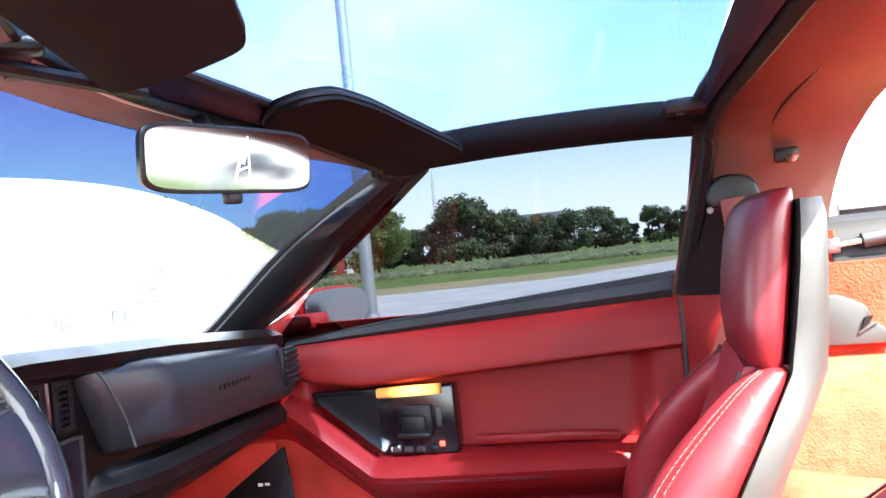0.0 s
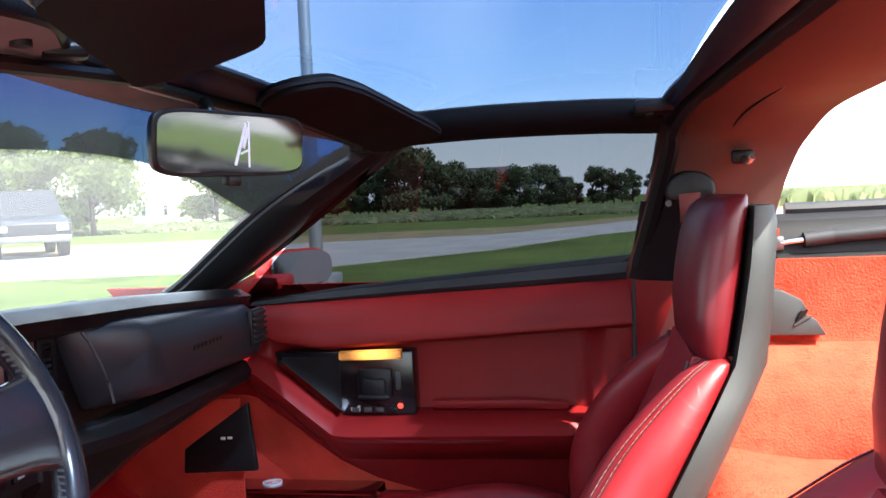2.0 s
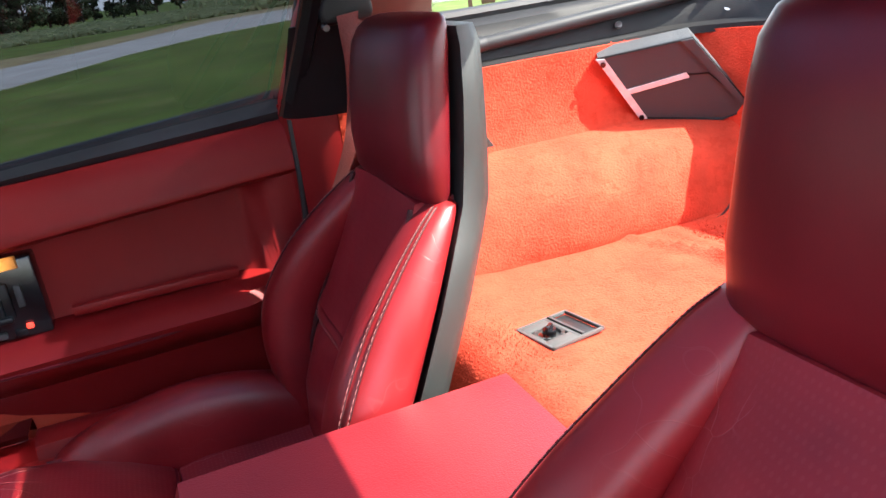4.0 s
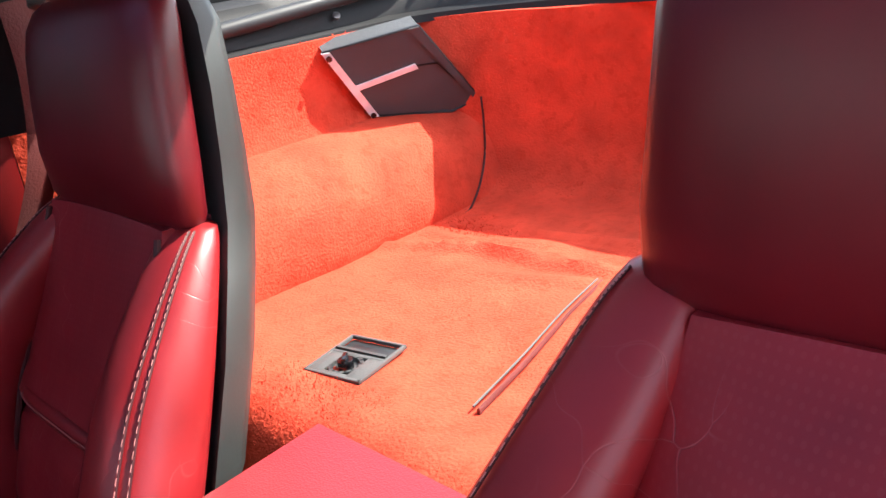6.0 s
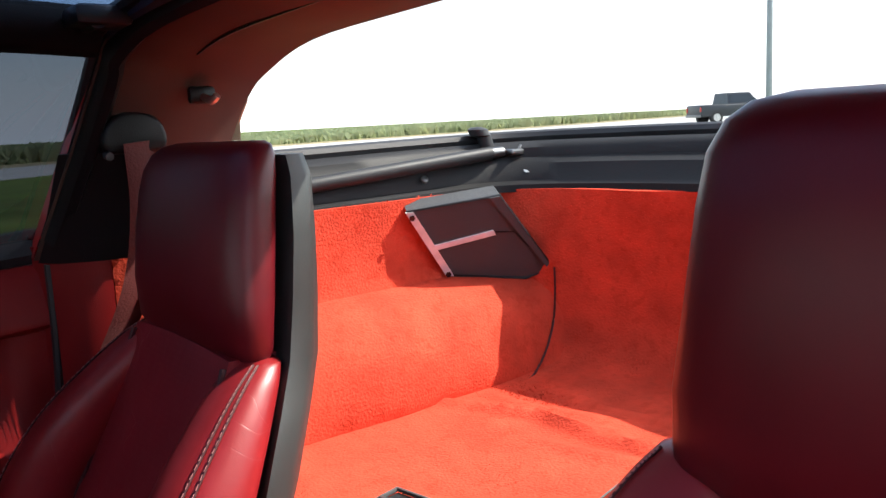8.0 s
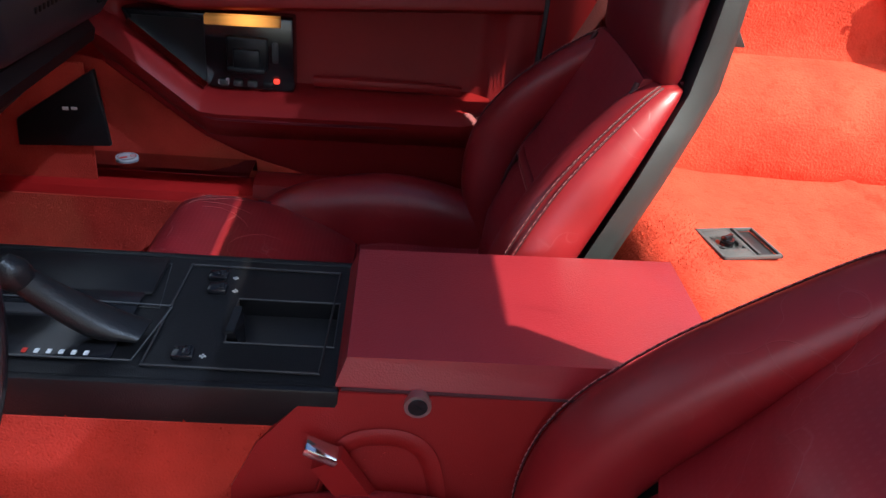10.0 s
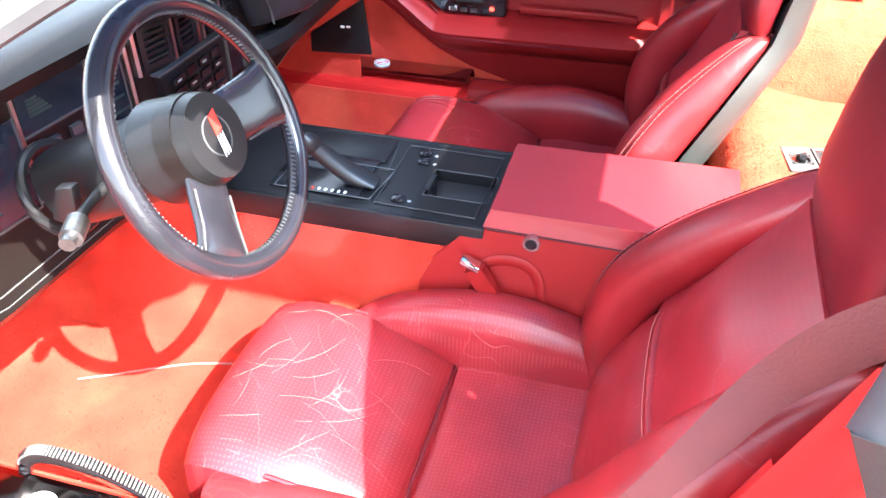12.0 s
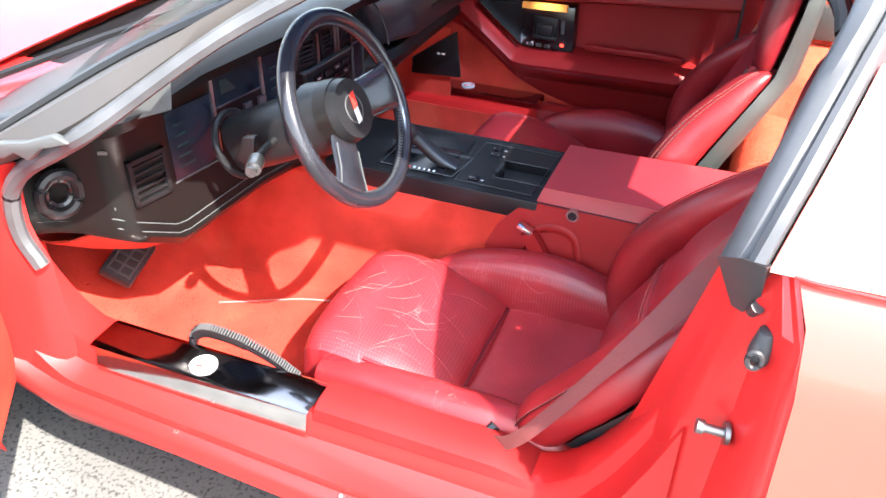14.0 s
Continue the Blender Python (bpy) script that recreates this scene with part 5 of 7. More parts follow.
pocket = part("pocket", box((-0.0125, -0.009, 0.5795), (0.106, 0.080, 0.004), 0.001), RUBBER, console, "open coin pocket")
part("pocket_edge", tube([(-0.065, -0.048, 0.6014), (0.040, -0.048, 0.6014), (0.040, 0.030, 0.6014), (-0.065, 0.030, 0.6014)], 0.0012, 5, closed=True), SEAL, pocket)
part("pocket_latch", bevelled(loft([[(-0.066, -0.040, 0.590), (-0.050, -0.040, 0.584), (-0.050, -0.020, 0.584), (-0.066, -0.020, 0.590)], [(-0.066, -0.036, 0.607), (-0.058, -0.036, 0.606), (-0.058, 0.012, 0.604), (-0.066, 0.012, 0.604)]]), 0.002), BLACK_GLOSS, pocket)
for x, y in ((-0.094, 0.070), (-0.090, 0.044), (-0.098, -0.072)):
    rocker = part("rocker_switch", joined(box((x, y, 0.604), (0.020, 0.016, 0.007), 0.002), box((x + 0.004, y, 0.6075), (0.007, 0.013, 0.004), 0.001)), BLACK_GLOSS, console)
    part("icon", joined(box((x + 0.018, y, 0.6018), (0.006, 0.002, 0.001), 0), box((x + 0.018, y, 0.6018), (0.002, 0.006, 0.001), 0)), MARK, rocker)
part("ashtray_line", tube([(-0.140, 0.005, 0.6015), (-0.320, 0.010, 0.6015), (-0.320, 0.095, 0.6015), (-0.150, 0.092, 0.6015)], 0.0009, 5, closed=True), SEAL, console)
lever = thing("gear_lever", (-0.26, -0.010, 0.605), "black gear lever with leather boot leaning rearwards", "gear lever")
part("boot", pillow([((-0.140, -0.047, 0.609), 0.018, 0.005), ((-0.175, -0.054, 0.622), 0.020, 0.012), ((-0.210, -0.064, 0.652), 0.016, 0.012), ((-0.232, -0.072, 0.676), 0.013, 0.011)], (0.1, 1, 0), (0.6, 0, 0.8), 20, 2.4), BLACK, lever, "black leather sleeve")
part("knob", pillow([((-0.230, -0.072, 0.672), 0.013, 0.012), ((-0.238, -0.075, 0.684), 0.016, 0.015), ((-0.246, -0.078, 0.696), 0.011, 0.011)], (0, 1, 0), (0.8, 0, 0.6), 18, 2.4), BLACK, lever)
# lid and red sides
lid = part("lid", bevelled(loft([[(0.046, -0.108, 0.602), (0.046, 0.108, 0.602), (0.056, 0.100, 0.630), (0.056, -0.100, 0.630)], [(0.415, -0.112, 0.600), (0.415, 0.112, 0.600), (0.410, 0.104, 0.634), (0.410, -0.104, 0.634)]]), 0.015, 4), VINYL_LID, console, "padded red vinyl armrest lid")
for s in (1, -1):
    part("lid_seam", tube([(0.052, s * 0.1095, 0.6005), (0.20, s * 0.1110, 0.6000), (0.41, s * 0.1130, 0.5985)], 0.0022, 6), SEAM, lid)
for q in (1, -1):
    poly = [(0.028, 0.600), (0.410, 0.600), (0.410, 0.36), (0.02, 0.36), (-0.046, 0.42), (-0.046, 0.50), (-0.024, 0.545)]
    outer = [(x, q * (0.114 + 0.20 * (0.600 - z)), z) for x, z in poly]
    cheek = part("side_panel", bevelled(loft([outer, [(x, q * 0.07, z) for x, z in poly]]), 0.005), VINYL, console)
    arch = smooth_path([(x, q * (0.115 + 0.20 * (0.600 - z)), z) for x, z in ((0.030, 0.490), (0.055, 0.545), (0.095, 0.558), (0.130, 0.545), (0.145, 0.500), (0.150, 0.44))])
    part("side_panel_ridge", tube(arch, 0.010, 8, flat=0.35, side=(0.3, 0, 1)), VINYL, cheek)
part("lock", joined(rod((0.122, -0.110, 0.592), (0.122, -0.120, 0.592), 0.0125, 24, bevel=0.002)), STEEL, console, "round key lock")
part("keyhole", joined(rod((0.122, -0.1195, 0.592), (0.122, -0.1210, 0.592), 0.009, 20), box((0.122, -0.1215, 0.592), (0.008, 0.001, 0.002), 0, (0, 30, 0))), BLACK_GLOSS, console)
for q in (1, -1):
    buckle = thing("belt_buckle", (0.08, q * 0.145, 0.45), "red plastic belt buckle with chrome tip beside the console", "seat belt buckle", "belt buckles")
    part("stalk", bevelled(loft([[(0.10, q * 0.150, 0.45), (0.13, q * 0.150, 0.45), (0.13, q * 0.164, 0.45), (0.10, q * 0.164, 0.45)], [(0.030, q * 0.136, 0.545), (0.056, q * 0.136, 0.558), (0.056, q * 0.154, 0.558), (0.030, q * 0.154, 0.545)]]), 0.003), VINYL, buckle)
    part("tip", box((0.038, q * 0.145, 0.558), (0.034, 0.020, 0.010), 0.003, (0, 25, 0)), CHROME, buckle)

# ---- dashboard ----
dash = thing("dashboard", (-0.55, 0, 0.60), "charcoal dashboard with digital instruments and square vents", "dashboard")


def face_x(y):
    return lerp([(-0.66, -0.690), (-0.60, -0.645), (-0.56, -0.552), (-0.46, -0.530), (-0.16, -0.480), (-0.10, -0.455), (0.10, -0.450), (0.62, -0.440), (0.66, -0.47)], y)


def brow_z(y):
    return lerp([(-0.66, 0.820), (-0.56, 0.872), (-0.40, 0.898), (0.0, 0.907), (0.27, 0.893), (0.62, 0.866), (0.66, 0.84)], y)


def foot_z(y):
    return lerp([(-0.66, 0.672), (-0.60, 0.655), (-0.465, 0.578), (-0.25, 0.596), (-0.12, 0.590), (0.12, 0.625), (0.30, 0.660), (0.62, 0.685), (0.66, 0.69)], y)


rows = []
for y in np.linspace(-0.655, 0.655, 64):
    fx, bz, fz = face_x(y), brow_z(y), foot_z(y)
    lip = 0.045 if -0.57 < y < 0.1 else 0.050
    rows.append([(-0.96, y, 0.765), (-0.80, y, bz - 0.055), (fx - 0.12, y, bz - 0.012), (fx - 0.01, y, bz), (fx + lip * 0.6, y, bz - 0.001), (fx + lip, y, bz - 0.012), (fx + lip - 0.004, y, bz - 0.026), (fx + 0.006, y, bz - 0.036),
                 (fx, y, bz - 0.045), (fx, y, (bz + fz) / 2), (fx + 0.006, y, fz + 0.03), (fx + 0.012, y, fz + 0.012), (fx + 0.004, y, fz), (fx - 0.15, y, fz + 0.01), (-1.02, y, fz + 0.02)])
part("dash_body", sheet(rows, 0.004), DASH, dash, smooth=50)
lip_line = [Vector((face_x(y) + 0.013, y, foot_z(y) + 0.020)) for y in np.linspace(-0.64, -0.14, 22)]
for lift in (0.0, 0.018):
    part("lower_trim_line", tube([p + Vector((-0.002 if lift else 0, 0, lift)) for p in lip_line], 0.0012, 6), GREY, dash, "thin worn silver trim line")
# carpeted panel below the dash
rows = [[(face_x(y) - 0.02 - 0.22 * f, y, foot_z(y) - 0.004 - 0.030 * math.sin(math.pi * f) - 0.03 * f) for f in np.linspace(0, 1, 5)] for y in np.linspace(-0.58, 0.62, 24)]
part("under_panel", sheet(rows, 0.004), CARPET_FLOOR, dash, "red carpeted panel under the dash")


def on_face(y0, y1, z0, z1, lift, thick, bevel=0.002):
    """A slab lying on the dash face between two places across and two heights."""
    a, b = Vector((face_x(y0) + lift, y0, 0)), Vector((face_x(y1) + lift, y1, 0))
    d = (b - a).normalized()
    out = Vector((d.y, -d.x, 0))
    if out.x < 0:
        out = -out
    corners = [a + Vector((0, 0, z0)), b + Vector((0, 0, z0)), b + Vector((0, 0, z1)), a + Vector((0, 0, z1))]
    return bevelled(loft([corners, [p + out * thick for p in corners]]), bevel)


def dash_vent(y0, y1, z0, z1, slats=6, upright=False):
    vent = part("vent", joined(on_face(y0, y0 + 0.008, z0, z1, 0.0, 0.014), on_face(y1 - 0.008, y1, z0, z1, 0.0, 0.014), on_face(y0, y1, z0, z0 + 0.008, 0.0, 0.014), on_face(y0, y1, z1 - 0.008, z1, 0.0, 0.014)), BLACK, dash)
    part("vent_well", on_face(y0 + 0.006, y1 - 0.006, z0 + 0.006, z1 - 0.006, 0.001, 0.002, 0), RUBBER, vent)
    for k in range(slats):
        f = (k + 0.5) / slats
        if upright:
            y = y0 + 0.008 + (y1 - y0 - 0.016) * f
            part("slat", on_face(y - 0.002, y + 0.002, z0 + 0.006, z1 - 0.006, 0.002, 0.010, 0), BLACK, vent)
        else:
            z = z0 + 0.008 + (z1 - z0 - 0.016) * f
            part("slat", on_face(y0 + 0.006, y1 - 0.006, z - 0.002, z + 0.002, 0.002, 0.010, 0), BLACK, vent)
    return vent


dash_vent(-0.543, -0.467, 0.690, 0.776, 5)
part("panel_edge", tube([Vector((face_x(y) + 0.004, y, z)) for y, z in ((-0.588, 0.845), (-0.574, 0.780), (-0.552, 0.690), (-0.546, 0.668))], 0.0020, 6), PALE_GREY, dash, "thin worn silver edge")
# instrument panel: three dark displays between thin silver lines
displays = [(-0.452, -0.348, 0.698, 0.828), (-0.336, -0.222, 0.796, 0.852), (-0.208, -0.160, 0.715, 0.850)]
for y0, y1, z0, z1 in displays:
    shown = part("display", on_face(y0, y1, z0, z1, 0.002, 0.004), SCREEN, dash, "dark digital instrument display")
    part("display_rim", joined(on_face(y0 - 0.002, y1 + 0.002, z0 - 0.003, z0, 0.001, 0.007, 0), on_face(y1, y1 + 0.002, z0, z1, 0.001, 0.007, 0)), SEAL, shown)
    for k in range(5):
        z = z0 + 0.02 + k * (z1 - z0 - 0.03) / 5
        part("segment_bar", on_face(y0 + 0.014, y0 + 0.014 + 0.035 * (1 - 0.12 * k), z, z + 0.004, 0.0062, 0.0008, 0), GREEN_LIT, shown)
for y in (-0.342, -0.215, -0.150):
    part("silver_line", on_face(y - 0.0025, y + 0.0025, 0.700, 0.862, 0.002, 0.006, 0.001), STEEL, dash)
for k in range(3):
    part("square_button", on_face(-0.308 + 0.038 * k, -0.290 + 0.038 * k, 0.756, 0.778, 0.001, 0.010), SEAL, dash)
# brow corner over the driver's end
part("brow_block", bevelled(loft([[(-0.595, -0.600, 0.842), (-0.520, -0.585, 0.862), (-0.520, -0.560, 0.892), (-0.60, -0.585, 0.872)], [(-0.565, -0.500, 0.850), (-0.475, -0.485, 0.858), (-0.475, -0.475, 0.900), (-0.58, -0.490, 0.900)]]), 0.006), GREY, dash, "pale grey corner of the dash brow")
vent = part("round_vent", tube([Vector((-0.622, -0.616, 0.737)) + Vector((0.012 * math.cos(a), 0.030 * math.cos(a), 0.036 * math.sin(a))) for a in np.linspace(0, math.tau, 28, endpoint=False)], 0.010, 8, closed=True), BLACK, dash, "round black end vent")
part("vent_throat", tube([Vector((-0.628, -0.612, 0.737)) + Vector((0.008 * math.cos(a), 0.020 * math.cos(a), 0.024 * math.sin(a))) for a in np.linspace(0, math.tau, 24, endpoint=False)], 0.007, 8, closed=True), BLACK_GLOSS, vent)
part("paper_scrap", joined(on_face(-0.592, -0.578, 0.700, 0.710, 0.004, 0.001, 0), on_face(-0.582, -0.572, 0.706, 0.714, 0.004, 0.001, 0)), WHITE, dash)
part("end_panel", on_face(-0.640, -0.602, 0.690, 0.800, 0.001, 0.003, 0.002), BLACK_GLOSS, dash, "glossy dark brown end panel")
for y, z in ((-0.59, 0.80), (-0.568, 0.695), (-0.565, 0.80)):
    part("screw", on_face(y - 0.003, y + 0.003, z - 0.003, z + 0.003, 0.002, 0.002, 0.001), GREY_PALE, dash)
# centre stack
for y0, y1 in ((-0.130, -0.078), (-0.060, -0.010)):
    dash_vent(y0, y1, 0.800, 0.872, 6)
for y in (-0.138, -0.069, -0.002, 0.012):
    part("silver_line", on_face(y - 0.003, y + 0.003, 0.795, 0.878, 0.001, 0.012, 0.001), STEEL, dash)
dash_vent(0.020, 0.060, 0.800, 0.868, 6)
dash_vent(0.074, 0.108, 0.800, 0.866, 6)
part("silver_line", on_face(0.064, 0.069, 0.795, 0.872, 0.001, 0.012, 0.001), STEEL, dash)
screen_panel = part("display", on_face(0.070, 0.118, 0.700, 0.786, 0.002, 0.006), SCREEN, dash, "dark glass panel beside the radio")
part("panel_rim", joined(on_face(0.066, 0.122, 0.786, 0.790, 0.001, 0.010, 0.001), on_face(0.118, 0.122, 0.700, 0.790, 0.001, 0.010, 0.001)), SEAL, screen_panel)
radio = part("radio", on_face(-0.115, 0.055, 0.690, 0.785, 0.001, 0.016, 0.004), BLACK, dash, "black radio and climate control unit")
for r in range(4):
    for k in range(4):
        y, z = -0.098 + 0.036 * k, 0.703 + 0.020 * r
        part("button", on_face(y, y + 0.026, z, z + 0.012, 0.016, 0.004, 0.001), BLACK_GLOSS, radio)
        if (r + k) % 2:
            part("button_mark", on_face(y + 0.006, y + 0.017, z + 0.004, z + 0.007, 0.0205, 0.0006, 0), MARK, radio)
part("radio_border", joined(on_face(-0.120, 0.060, 0.786, 0.790, 0.001, 0.019, 0.001), on_face(0.056, 0.060, 0.690, 0.788, 0.001, 0.019, 0.001)), SEAL, radio)
for k in range(4):
    part("climate_slider", on_face(-0.100 + 0.034 * k, -0.080 + 0.034 * k, 0.645, 0.672, 0.002, 0.008, 0.002), BLACK_GLOSS, dash)
# passenger pad
rings = []
for y, inset in ((0.112, 0.058), (0.122, 0.040), (0.190, 0.007), (0.203, 0.001), (0.215, 0.0), (0.30, 0.0), (0.45, 0.0), (0.555, 0.0), (0.578, 0.004), (0.592, 0.012), (0.602, 0.03)):
    top = brow_z(y) - 0.022
    low = lerp([(0.1, 0.752), (0.62, 0.738)], y)
    lean = lerp([(0.1, 0.42), (0.25, 0.50), (0.60, 0.30)], y)
    x = -0.368 - inset
    rings.append([(px, y + lean * (top - pz), pz) for px, pz in ((-0.46, top - 0.006), (x - 0.035, top), (x - 0.012, top - 0.004), (x, top - 0.018), (x + 0.008, (top + low) / 2 + 0.01), (x + 0.006, low + 0.024), (x - 0.006, low + 0.008), (x - 0.03, low), (-0.46, low + 0.004))])
pad = part("knee_pad", loft(rings), DASH_PAD, dash, "padded charcoal passenger panel", smooth=60)
part("pad_welt", tube(smooth_path([(-0.410, 0.126, 0.868), (-0.404, 0.134, 0.850), (-0.398, 0.156, 0.800), (-0.402, 0.176, 0.760)]), 0.0022, 6), SEAL, pad)
part("raised_lettering", joined(*(box((-0.3605, 0.335 + 0.013 * k, 0.808), (0.003, 0.009, 0.008), 0.001) for k in range(8))), DASH, pad)
end_vent = part("end_vent", joined(box((-0.362, 0.574, 0.804), (0.012, 0.058, 0.066), 0.003)), BLACK, pad)
for k in range(6):
    part("slat", box((-0.355, 0.574, 0.778 + 0.0105 * k), (0.010, 0.050, 0.004), 0.001, (0, 20, 0)), RUBBER, end_vent)
rows = []
for y in np.linspace(0.10, 0.625, 22):
    back = 0.060 * max(0.0, 1 - (y - 0.10) / 0.16) ** 2
    rows.append([(-0.46, y, 0.737), (-0.410 - back, y, 0.730), (-0.398 - back, y, 0.712), (-0.402 - back, y, 0.694), (-0.44 - back * 0.6, y, 0.686)])
part("lower_band", sheet(rows, 0.004), BLACK, dash)

# ---- steering wheel and column ----
HUB = Vector((-0.212, -0.366, 0.858))
TILT_BACK = radians(25)
AXIS = Vector((math.cos(TILT_BACK), 0, math.sin(TILT_BACK)))
UP = Vector((-math.sin(TILT_BACK), 0, math.cos(TILT_BACK)))
SIDE = Vector((0, 1, 0))
wheel = thing("steering_wheel", tuple(HUB), "black leather-wrapped two-spoke steering wheel, turned slightly", "steering wheel")


def at_wheel(a, r, lift=0.0):
    return HUB + (SIDE * math.cos(a) + UP * math.sin(a)) * r + AXIS * lift


part("rim", tube([at_wheel(a, 0.152) for a in np.linspace(0, math.tau, 120, endpoint=False)], 0.0140, 16, closed=True), WHEEL_LEATHER, wheel)
stitches = []
for a in np.linspace(0, math.tau, 150, endpoint=False):
    stitches.append(rod(at_wheel(a - 0.008, 0.1390, 0.0065), at_wheel(a + 0.008, 0.1375, 0.0020), 0.0012, 4))
part("rim_stitching", joined(*stitches), SEAL, wheel, kind="stuff")
for deg, wide in ((355, 0.038), (229, 0.032)):
    a = radians(deg)
    out = SIDE * math.cos(a) + UP * math.sin(a)
    across = AXIS.cross(out)
    stations = []
    for r, half, lift in ((0.035, wide * 0.95, -0.018), (0.075, wide * 0.95, -0.012), (0.108, wide * 1.0, -0.004), (0.132, wide * 1.15, 0.0), (0.148, wide * 1.45, 0.0)):
        stations.append((HUB + out * r + AXIS * lift, half, 0.0075))
    spoke = part("spoke", pillow(stations, across, AXIS, 18, 3.2), WHEEL_LEATHER, wheel)
    for q in (1, -1):
        part("spoke_stitching", tube([HUB + out * r + across * (q * half * 0.88) + AXIS * (lift + 0.006) for r, half, lift in ((0.065, wide * 0.97, -0.013), (0.108, wide, -0.004), (0.134, wide * 1.15, 0.0))], 0.0014, 5), GREY, spoke)
NAVE = Vector((-0.203, -0.370, 0.862)) - AXIS * 0.046
part("hub_collar", rod(NAVE - AXIS * 0.03, NAVE + AXIS * 0.012, 0.062, 40, 0.056, 0.004), BLACK, wheel)
part("hub_ring", rod(NAVE + AXIS * 0.006, NAVE + AXIS * 0.030, 0.058, 40, 0.055, 0.004), DASH, wheel)
horn = part("horn_pad", rod(NAVE + AXIS * 0.028, NAVE + AXIS * 0.046, 0.054, 40, 0.049, 0.006), BLACK, wheel)
part("emblem_ring", tube([NAVE + AXIS * 0.0465 + (SIDE * math.cos(a) + UP * math.sin(a)) * 0.023 for a in np.linspace(0, math.tau, 32, endpoint=False)], 0.0012, 6, closed=True), SEAL, horn)


def emblem_flag(u0, v0, w, h, mat):
    c0 = NAVE + AXIS * 0.047
    pts = [c0 + SIDE * (u0 + a) + UP * (v0 + b) for a, b in ((-w / 2, -h / 2), (w / 2, -h / 2 + 0.003), (w / 2 + 0.004, h / 2 + 0.003), (-w / 2 + 0.004, h / 2))]
    part("emblem_flag", loft([pts, [p + AXIS * 0.001 for p in pts]]), mat, horn)


emblem_flag(0.004, 0.011, 0.014, 0.024, RED_INK)
for k in range(3):
    emblem_flag(-0.006 + 0.005 * k, -0.014, 0.0028, 0.022, WHITE_INK)
column = thing("steering_column", (-0.33, -0.37, 0.78), "black steering column with chrome-tipped stalk", "steering column")
part("housing", pillow([(NAVE - AXIS * 0.205, 0.044, 0.050), (NAVE - AXIS * 0.13, 0.050, 0.052), (NAVE - AXIS * 0.075, 0.048, 0.050), (NAVE - AXIS * 0.04, 0.046, 0.046)], SIDE, UP, 28, 2.8), BLACK, column)
part("column_ring", rod(NAVE - AXIS * 0.060, NAVE - AXIS * 0.040, 0.053, 36, bevel=0.003), BLACK, column)
stalk_base = NAVE - AXIS * 0.095 + SIDE * -0.04
stalk = part("stalk", tube(smooth_path([stalk_base, stalk_base + Vector((0.0, -0.04, -0.004)), stalk_base + Vector((0.006, -0.075, -0.006))]), 0.007, 10), BLACK, column)
part("stalk_end", joined(rod(stalk_base + Vector((0.006, -0.070, -0.006)), stalk_base + Vector((0.016, -0.098, -0.008)), 0.013, 16, bevel=0.002), rod(stalk_base + Vector((0.014, -0.096, -0.008)), stalk_base + Vector((0.018, -0.108, -0.009)), 0.009, 14)), DULL, stalk, "knurled dull metal stalk end")
part("ignition_lock", joined(rod(NAVE - AXIS * 0.12 + SIDE * 0.05, NAVE - AXIS * 0.12 + SIDE * 0.075, 0.016, 16, bevel=0.002)), STEEL, column)
part("shroud_ring", tube([NAVE - AXIS * 0.215 + SIDE * (0.056 * math.cos(a)) + UP * (0.058 * math.sin(a)) for a in np.linspace(0, math.tau, 30, endpoint=False)], 0.007, 8, closed=True), BLACK, column)
part("column_tab", prism([(-0.385, 0.770), (-0.352, 0.762), (-0.345, 0.820), (-0.368, 0.815)], "y", -0.455, -0.440, 0.002), BLACK, column)

# ---- pedals and parking brake ----
pedal = thing("brake_pedal", (-0.76, -0.36, 0.38), "black ribbed rubber brake pedal", "pedal")
face = pose(-0.765, -0.378, 0.415, 0, -58, 0) @ pose(0, 0, 0, 14, 0, 0)
pad_bm = box((0, 0, 0), (0.022, 0.125, 0.070), 0.006)
pad_bm.transform(face)
part("pad", pad_bm, RUBBER, pedal)
for y0, z0, wide, tall in [(0, -0.024 + 0.024 * k, 0.108, 0.004) for k in range(3)] + [(-0.050 + 0.025 * k, 0, 0.004, 0.054) for k in range(5)]:
    rib = box((0.012, y0, z0), (0.005, wide, tall), 0.001)
    rib.transform(face)
    part("rib", rib, GREY, pedal)
part("arm", tube([(-0.775, -0.357, 0.44), (-0.83, -0.357, 0.52), (-0.86, -0.357, 0.66)], 0.010, 8), STEEL, pedal)
brake = thing("parking_brake", (-0.33, -0.575, 0.44), "black parking brake lever with ribbed grey trim on the sill", "parking brake")
brake_path = smooth_path([(-0.442, -0.580, 0.450), (-0.436, -0.576, 0.470), (-0.408, -0.570, 0.480), (-0.345, -0.568, 0.475), (-0.280, -0.572, 0.460), (-0.225, -0.578, 0.438)])
part("grip", tube(brake_path[6:20], 0.0125, 12, flat=0.8), BLACK, brake)
part("lever", tube(brake_path, 0.009, 10), BLACK_GLOSS, brake)
part("ribbed_trim", joined(*(rod(p + Vector((0.0, -0.009, 0.010)), p + Vector((0.0, 0.004, 0.0145)), 0.0021, 6) for p in smooth_path(brake_path[3:], 2))), RUBBER, brake, "ribbed grey trim")


